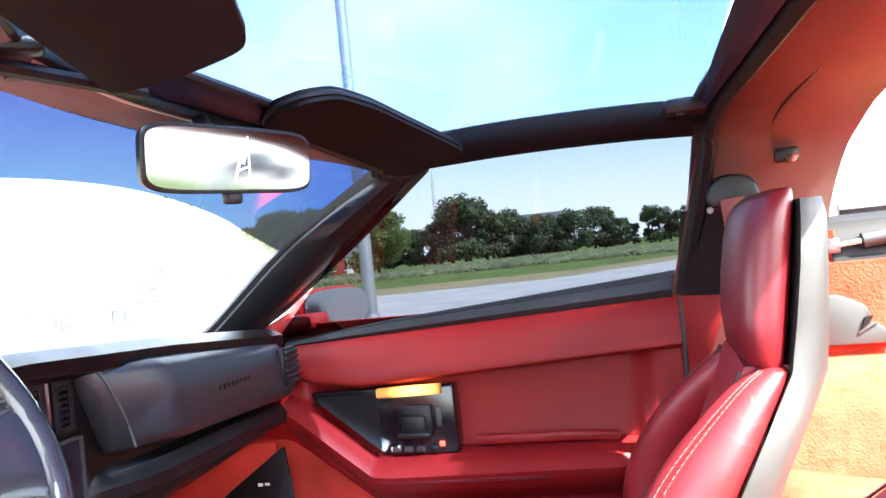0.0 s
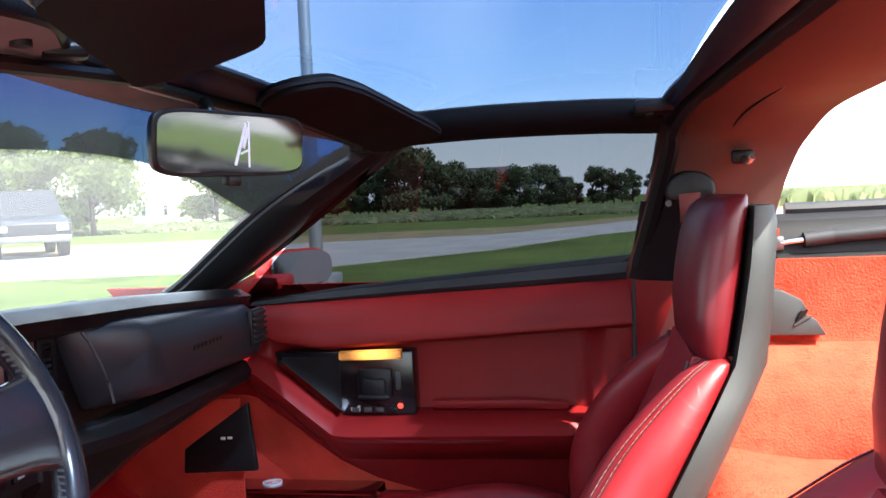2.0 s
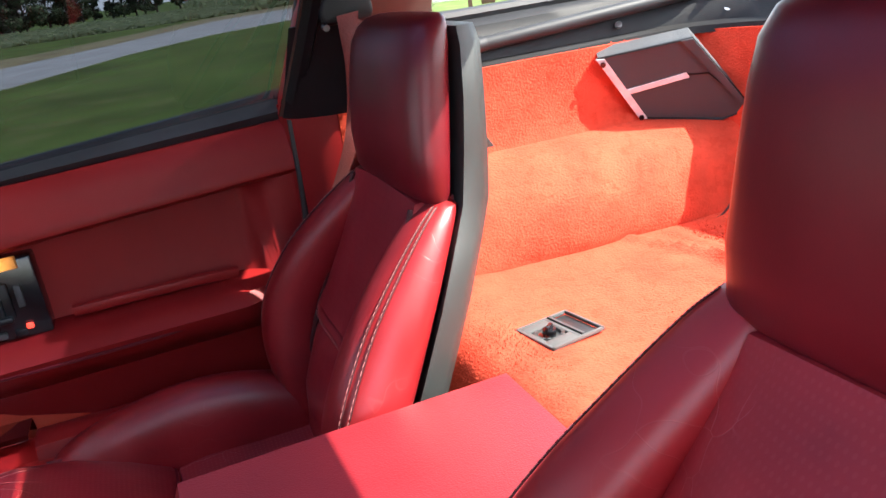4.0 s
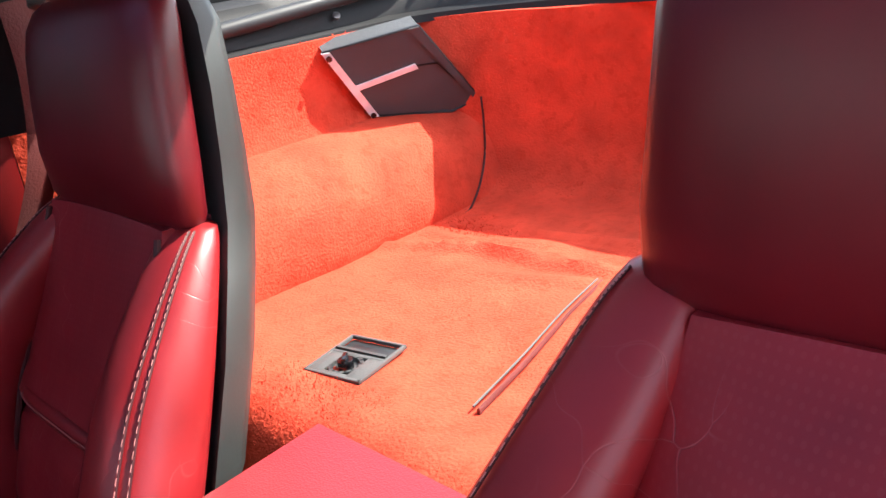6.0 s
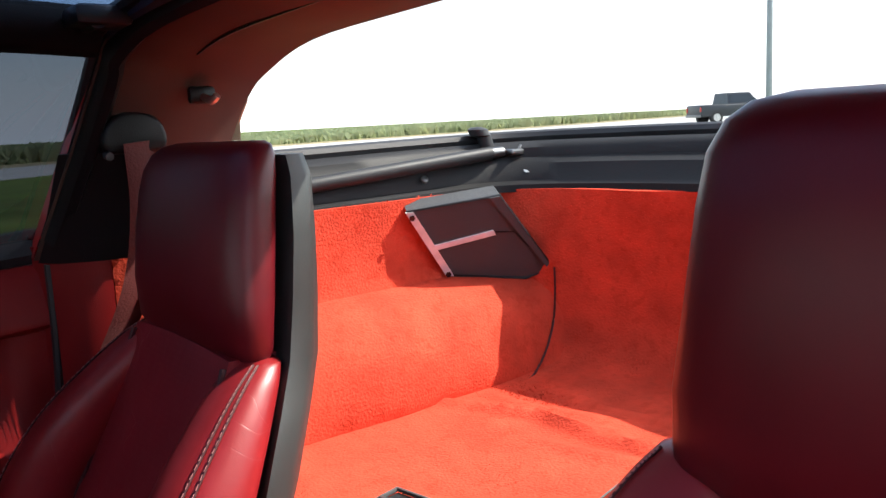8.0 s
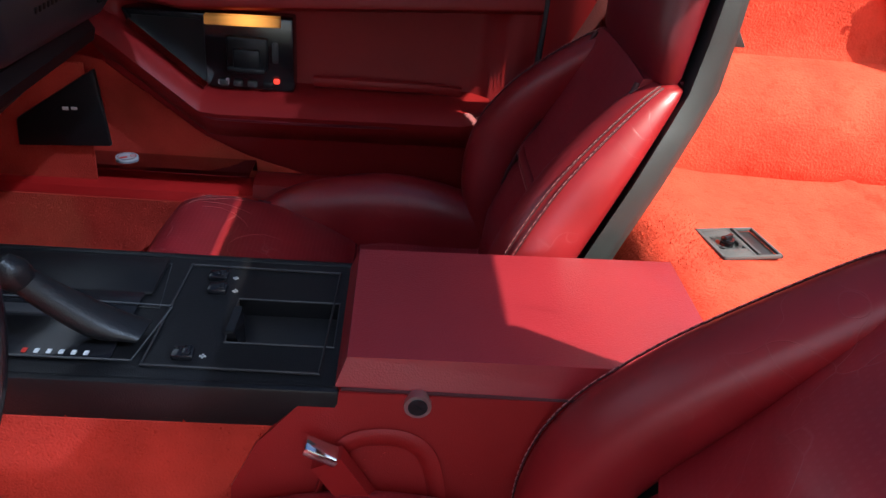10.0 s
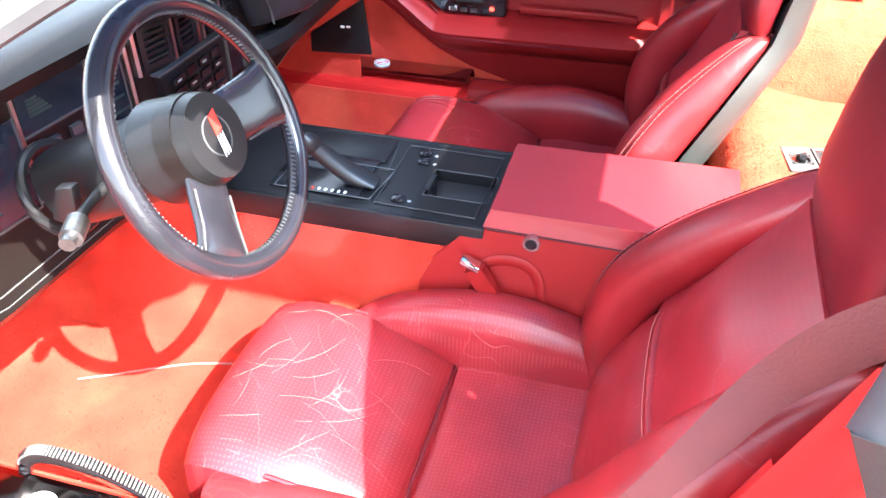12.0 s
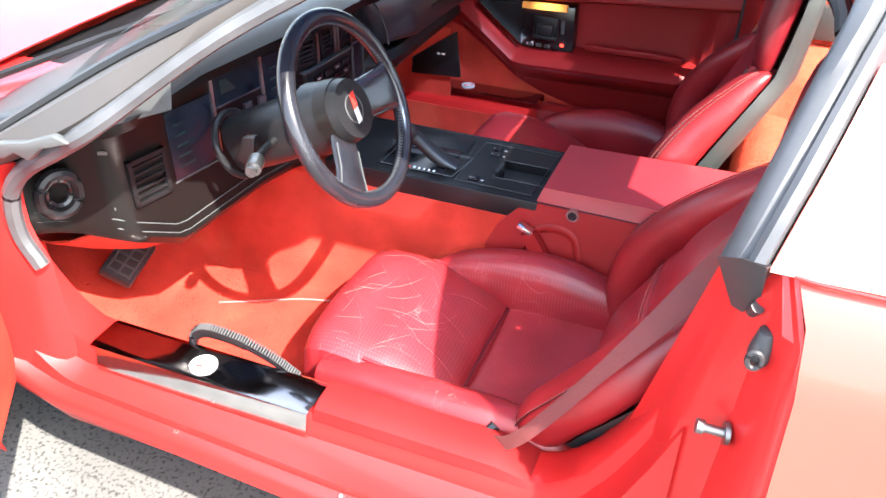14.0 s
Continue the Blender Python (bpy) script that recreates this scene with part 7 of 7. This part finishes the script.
CAR_DARK = material("dark_truck_paint", (0.012, 0.016, 0.022), 0.4, coat=0.3, vary=0.05)
CAR_GLASS = material("dark_vehicle_glass", (0.02, 0.025, 0.03), 0.08, vary=0.05)

bm = bmesh.new()
bmesh.ops.create_grid(bm, x_segments=60, y_segments=60, size=2500)
solo("ground", bm, GRASS, "flat mown grass reaching to the horizon", "grass", kind="structure", smooth=0)
solo("pavement", prism([(-16, -14), (14, -12), (11, 3.2), (2.0, 2.8), (-7.5, 2.2), (-16, 4.0)], "z", -0.05, 0.012, 0), CONCRETE, "pale speckled concrete lot under the car", "pavement", kind="structure")


def strip(name, left, right, z, mat, label, category):
    rows = [[(a[0], a[1], z), ((a[0] + b[0]) / 2, (a[1] + b[1]) / 2, z), (b[0], b[1], z)] for a, b in zip(left, right)]
    return solo(name, sheet(rows, 0.02), mat, label, category, kind="structure", smooth=0)


ROAD_NEAR = [(-120, 2.0), (-40, 8.5), (-15, 10.5), (-4.3, 12.3), (-1.8, 15.6), (0.3, 20.5), (2.6, 24.0), (8, 28.0), (17.4, 29.6), (21.7, 27.6), (24.5, 22.0), (29, 19.3), (60, 24), (120, 33), (400, 60)]
ROAD_FAR = [(-120, 16.0), (-40, 18.0), (-15, 20.0), (-7.5, 21.8), (-2.6, 23.0), (0.3, 28.0), (4, 36.0), (10, 40.0), (18, 43.0), (26, 46.0), (38, 49.0), (50, 51.0), (80, 60), (140, 75), (420, 110)]
strip("road", ROAD_NEAR, ROAD_FAR, 0.015, ROAD, "worn pale grey country road past the lot", "road")
strip("verge", [(x, y + 0.1) for x, y in ROAD_FAR], [(x, y + lerp([(-15, 7), (4, 6), (26, 5), (140, 9)], x)) for x, y in ROAD_FAR], 0.010, material("dry_verge", (0.22, 0.18, 0.085), 0.95, vary=0.3, vary_scale=0.8, grain=1, grain_scale=30), "dry yellowish roadside verge", "grass")
strip("side_road", [(34, 9), (60, 12), (110, 16), (400, 20)], [(34, 14), (60, 17), (110, 21), (400, 26)], 0.020, ROAD, "pale side road behind the car", "road")


def rows_of_crop(name, x0, x1, y_of, depth, height, count, seed):
    """A field edge: many leaning crop blades over a solid low bank."""
    rng = np.random.default_rng(seed)
    verts, faces = [], []
    for _ in range(count):
        x = rng.uniform(x0, x1)
        d = depth * rng.uniform(0, 1) ** 2
        y = y_of(x) + d
        h = height * rng.uniform(0.6, 1.0) * (0.8 + 0.5 * noise.noise(Vector((x * 0.05, seed, 0))) + 0.3 * noise.noise(Vector((x * 0.3, seed, 2))))
        a = rng.uniform(0, math.tau)
        w = 0.16 * rng.uniform(0.5, 1.4)
        k = len(verts)
        dx, dy = math.cos(a) * w, math.sin(a) * w
        verts += [(x - dx, y - dy, 0.0), (x + dx, y + dy, 0.0), (x + dx * 1.6 + rng.normal(0, 0.2), y + dy, h * 0.8), (x + rng.normal(0, 0.25), y, h)]
        faces.append((k, k + 1, k + 2, k + 3))
    me = bpy.data.meshes.new(name)
    me.from_pydata(verts, [], faces)
    me.materials.append(FIELD)
    ob = new(name, me)
    return tagged(ob, "dense green crop standing beyond the road", "crop field", kind="stuff")


rows_of_crop("crop_field", 8, 400, lambda x: lerp([(8, 45), (26, 51), (50, 57), (80, 66), (140, 84), (400, 116)], x), 60, 1.1, 36000, 3)
rows_of_crop("bean_field", -60, 10, lambda x: 44 + 0.1 * x, 40, 0.35, 14000, 4)
rows_of_crop("far_field", 120, 900, lambda x: 10 - 0.2 * x, 60, 2.0, 9000, 6)


# ---- trees ----
def tree_meshes(seed, height, spread, leaves, leaf_mat):
    rng = np.random.default_rng(seed)
    trunk = [tube([(0, 0, -0.1), (0.05, 0, height * 0.2), (rng.normal(0, 0.1), 0.1, height * 0.45), (rng.normal(0, 0.2), rng.normal(0, 0.2), height * 0.8)], [height * 0.030, height * 0.024, height * 0.016, 0.03], 8)]
    lobes = []
    for k in range(16):
        a, up = k * 2.4 + rng.uniform(0, 0.6), rng.uniform(0.16, 0.95)
        reach = spread * (1 - abs(up - 0.5) * 0.9) * rng.uniform(0.5, 0.95)
        tip = Vector((math.cos(a) * reach, math.sin(a) * reach, height * up))
        trunk.append(tube([(0, 0, height * up * 0.55), tip * 0.5 + Vector((0, 0, height * up * 0.28)), tip], [height * 0.011, height * 0.007, 0.02], 5))
        lobes.append((tip, spread * rng.uniform(0.38, 0.58)))
    lobes.append((Vector((0, 0, height * 0.88)), spread * 0.45))
    wood = joined(*trunk)
    me_w = bpy.data.meshes.new("trunk")
    wood.to_mesh(me_w)
    wood.free()
    me_w.materials.append(BARK)
    me_w.shade_smooth()
    verts, faces = [], []
    for _ in range(leaves):
        c, r = lobes[rng.integers(len(lobes))]
        d = Vector(rng.normal(0, 1, 3)).normalized()
        p = c + Vector((d.x, d.y, d.z * 0.75)) * r * rng.uniform(0.10, 1.0) ** 0.5
        size = height * 0.026 * rng.uniform(0.5, 1.5)
        u = Vector(rng.normal(0, 1, 3)).normalized()
        v = u.cross(d + Vector(rng.normal(0, 0.4, 3))).normalized()
        k = len(verts)
        verts += [p - u * size, p - v * size * 0.6 + d * size * 0.2, p + u * size, p + v * size * 0.6 - d * size * 0.2]
        faces.append((k, k + 1, k + 2, k + 3))
    me_l = bpy.data.meshes.new("crown")
    me_l.from_pydata([tuple(v) for v in verts], [], faces)
    me_l.materials.append(leaf_mat)
    return me_w, me_l


KINDS = [tree_meshes(11, 10, 4.2, 4200, LEAF), tree_meshes(12, 12, 3.8, 4200, LEAF), tree_meshes(13, 8, 3.8, 9000, LEAF_PALE), tree_meshes(14, 13, 3.0, 3600, LEAF)]


def tree(kind, x, y, size, turn, label):
    ob = thing("tree", (x, y, 0), label, "tree", "trees")
    for name, me in zip(("trunk", "crown"), KINDS[kind]):
        p = new(name, me)
        p.parent = ob
    ob.scale, ob.rotation_euler = (size, size, size), (0, 0, turn)
    return ob


rng = np.random.default_rng(8)
CANOPY = [(-46, 4.2), (-36, 3.8), (-31.4, 4.0), (-28.5, 5.4), (-24.4, 3.8), (-22.9, 6.2), (-18.7, 7.2), (-15.5, 5.2), (-11, 4.4), (-8.5, 4.2), (-5.3, 5.0), (-3.6, 3.4), (-1.5, 3.2), (0.4, 4.4), (3, 3.8), (8, 4.0)]
for k in range(44):
    x = -46 + 1.22 * k + rng.normal(0, 0.4)
    kind = int(rng.choice([0, 1, 0, 3]))
    tree(kind, x, 92 + rng.normal(0, 3), lerp(CANOPY, x) * rng.uniform(0.80, 1.04) / (10, 12, 8, 13)[kind], rng.uniform(0, 6), "dark leafy tree in the far row across the road")
for x, y, size in ((-33, 40, 0.78), (-27.5, 41, 0.70), (-38, 37, 0.82), (-46, 39, 0.8), (-26, 60, 0.7), (-21, 62, 0.62), (-55, 36, 0.9), (-62, 30, 0.9), (-34, 70, 0.8), (-70, 22, 0.9)):
    tree(2, x, y, size, x, "rounded pale green tree beyond the road")

# ---- poles, sign, buildings, vehicles ----
def light_pole(x, y, height, label, mat=GALV, thick=0.075, arm=None):
    ob = thing("light_pole", (x, y, 0), label, "pole", "poles")
    part("shaft", rod((x, y, 0.25), (x, y, height), thick, 12, thick * 0.6), mat, ob)
    part("base_block", box((x, y, 0.14), (thick * 6.0, thick * 6.0, 0.30), 0.03), GALV, ob)
    part("base_collar", rod((x, y, 0.28), (x, y, 0.42), thick * 1.6, 12, thick * 1.2), GALV, ob)
    if arm:
        part("arm", tube([(x, y, height - 0.1), (x + arm[0], y + arm[1], height + 0.2)], 0.03, 6), mat, ob)
    return ob


light_pole(-2.75, 7.75, 9.0, "grey metal light pole on a square base beside the lot", arm=(0.8, -0.5))
light_pole(24.5, 13.2, 8.0, "slim grey metal pole on a low base beyond the lot", thick=0.11)
wood_pole = thing("utility_pole", (32.2, 10.77, 0), "grey wooden utility pole behind the lot", "utility pole")
part("mast", rod((32.2, 10.77, 0), (32.2, 10.77, 11), 0.17, 12, 0.12), TIMBER, wood_pole)
part("crossarm", box((32.2, 10.77, 10.2), (0.1, 2.0, 0.12), 0.01), TIMBER, wood_pole)
for k, (x, y) in enumerate(((-23.6, 92), (-34, 58), (-29, 66))):
    tower = thing("lattice_mast", (x, y, 0), "pale lattice mast beside the far trees", "mast", "masts")
    h = (12.5, 7, 7)[k]
    if k == 0:
        for a in (0, 2.09, 4.19):
            part("leg", rod((x + math.cos(a) * 0.45, y + math.sin(a) * 0.45, 0), (x + math.cos(a) * 0.15, y + math.sin(a) * 0.15, h), 0.07, 6), WHITE, tower)
        for j in range(16):
            a, b = (0, 2.09, 4.19)[j % 3], (0, 2.09, 4.19)[(j + 1) % 3]
            r0, r1 = 0.45 - 0.3 * j / 16, 0.45 - 0.3 * (j + 1) / 16
            part("brace", rod((x + math.cos(a) * r0, y + math.sin(a) * r0, h * j / 16), (x + math.cos(b) * r1, y + math.sin(b) * r1, h * (j + 1) / 16), 0.04, 5), WHITE, tower)
    else:
        part("mast_pole", rod((x, y, 0), (x, y, h), 0.10, 8), WHITE, tower)

sign = thing("roadside_sign", (7.82, 17.6, 0), "white roadside board framed by a brown arrow with yellow lamps", "sign")
sm = pose(7.82, 17.6, 0, 0, 0, -24)


def on_sign(bm):
    bm.transform(sm)
    return bm


part("board", on_sign(prism([(-1.05, 0.22), (0.34, 0.22), (0.42, 1.50), (-1.05, 1.22)], "y", -0.06, 0.06, 0.01)), WHITE, sign)
arrow = part("arrow", on_sign(prism([(-0.98, 1.25), (0.44, 1.51), (0.36, 0.05), (0.68, 0.05), (0.76, 1.28), (0.98, 1.74), (0.50, 2.12), (0.50, 1.83), (-0.98, 1.54)], "y", -0.085, 0.065, 0.01)), SIGN_BROWN, sign, "brown arrow frame with a column")
for u, v in [(-0.86 + 0.34 * k, 1.42 + 0.062 * k) for k in range(5)] + [(0.66, 1.46), (0.76, 1.76), (0.58, 1.92)]:
    part("yellow_lamp", on_sign(rod((u, -0.084, v), (u, -0.110, v), 0.065, 14, bevel=0.01)), SIGN_YELLOW, arrow)
part("white_notice", on_sign(box((0.53, -0.090, 0.66), (0.26, 0.01, 0.34), 0.004)), WHITE, arrow)
for u, wide in ((-0.76, 0.10), (-0.62, 0.08), (-0.38, 0.08), (-0.26, 0.09), (-0.13, 0.09)):
    part("text_bar", on_sign(box((u, -0.063, 1.06 + 0.12 * (u + 0.8)), (wide, 0.01, 0.24), 0.004)), GREY, sign)
for q in (-0.85, 0.10):
    part("sign_post", on_sign(box((q, 0.0, 0.13), (0.10, 0.10, 0.26), 0.01)), SIGN_BROWN, sign)


def house(x, y, turn, w, d, h, wall_mat, roof_mat, label, name="house", windows=3):
    ob = thing(name, (x, y, 0), label, name.replace("_", " "), "buildings")
    m = pose(x, y, 0, 0, 0, turn)

    def put(bm):
        bm.transform(m)
        return bm

    part("wall", put(box((0, 0, h / 2), (w, d, h), 0.03)), wall_mat, ob)
    part("roof", put(prism([(-d / 2 - 0.3, h), (d / 2 + 0.3, h), (0, h + d * 0.32)], "x", -w / 2 - 0.3, w / 2 + 0.3, 0.02)), roof_mat, ob)
    for k in range(windows):
        u = (k + 0.5) / windows * w - w / 2
        win = part("window", put(box((u, -d / 2 - 0.02, h * 0.58), (0.9, 0.08, 1.1), 0.02)), CAR_GLASS, ob)
        part("window_frame", put(joined(box((u, -d / 2 - 0.05, h * 0.58 + 0.58), (1.1, 0.08, 0.08), 0.01), box((u, -d / 2 - 0.05, h * 0.58 - 0.58), (1.1, 0.10, 0.08), 0.01))), WHITE, win)
    part("door", put(box((w * 0.30, -d / 2 - 0.03, 1.0), (0.95, 0.06, 2.0), 0.02)), WHITE, ob)
    return ob


house(-13.9, 99, 8, 8, 6, 3.2, TIMBER, ROOFING, "grey two-window farmhouse half hidden by trees")
house(-46, 84.5, -35, 11, 5, 2.6, SIDING, SIDING, "long low white building beyond the road", "shed", 2)
house(-39.5, 91, -35, 4, 3.5, 2.4, BARN_RED, SIDING, "small red shed beside the white building", "shed", 1)
house(-33, 84, 20, 4, 3, 2.0, BARN_RED, ROOFING, "small red barn in front of the far trees", "barn", 2)
house(31, 242, 4, 12, 8, 3.4, SIDING, GALV, "long white farm shed with metal roof", "barn", 4)
for x in (19.6, 22.8):
    silo = thing("silo", (x, 240, 0), "pale cylindrical metal silo by the farm shed", "silo", "silos")
    part("drum", rod((x, 240, 0), (x, 240, 7.0), 1.2, 24), GALV, silo)
    part("cap", rod((x, 240, 7.0), (x, 240, 7.9), 1.2, 24, 0.2), GALV, silo)


def pickup(x, y, turn, label):
    ob = thing("pickup_truck", (x, y, 0), label, "truck", "vehicles")
    m = pose(x, y, 0, 0, 0, turn)

    def put(bm):
        bm.transform(m)
        return bm

    part("body", put(prism([(-2.7, 0.45), (2.6, 0.45), (2.7, 0.95), (1.6, 1.12), (1.1, 1.16), (-0.9, 1.16), (-2.7, 1.18)], "y", -0.95, 0.95, 0.06, 3)), CAR_DARK, ob)
    cab = part("cab", put(bevelled(loft([[(-0.95, -0.92, 1.12), (1.35, -0.92, 1.12), (1.35, 0.92, 1.12), (-0.95, 0.92, 1.12)], [(-0.84, -0.76, 1.86), (0.62, -0.76, 1.86), (0.62, 0.76, 1.86), (-0.84, 0.76, 1.86)]]), 0.08, 3)), CAR_DARK, ob)
    for q in (1, -1):
        part("side_window", put(loft([[(-0.80, q * 0.895, 1.24), (1.05, q * 0.895, 1.24), (0.60, q * 0.79, 1.76), (-0.74, q * 0.79, 1.76)], [(-0.80, q * 0.915, 1.24), (1.05, q * 0.915, 1.24), (0.60, q * 0.81, 1.76), (-0.74, q * 0.81, 1.76)]])), CAR_GLASS, cab)
        part("tail_lamp", put(box((-2.70, q * 0.85, 0.90), (0.05, 0.14, 0.28), 0.02)), RED_INK, ob)
        part("head_lamp", put(box((2.66, q * 0.72, 0.80), (0.08, 0.30, 0.16), 0.02)), CHROME, ob)
        for u in (-1.65, 1.65):
            w = part("wheel", put(rod((u, q * 0.75, 0.40), (u, q * 0.98, 0.40), 0.24, 20, bevel=0.02)), ALLOY, ob)
            part("tyre", put(rod((u, q * 0.70, 0.40), (u, q * 0.96, 0.40), 0.40, 24, bevel=0.05)), TYRE, w)
    part("bumper", put(joined(box((-2.74, 0, 0.52), (0.12, 1.8, 0.16), 0.03), box((2.70, 0, 0.52), (0.14, 1.85, 0.18), 0.03))), DULL, ob)
    part("bed_well", put(box((-1.8, 0, 1.17), (1.6, 1.6, 0.05), 0.01)), BLACK, ob)
    return ob


pickup(47.2, 28.3, -28, "dark pickup truck on the road behind the car")
pickup(-15.8, 20.0, -48, "dark pickup truck on the road ahead")
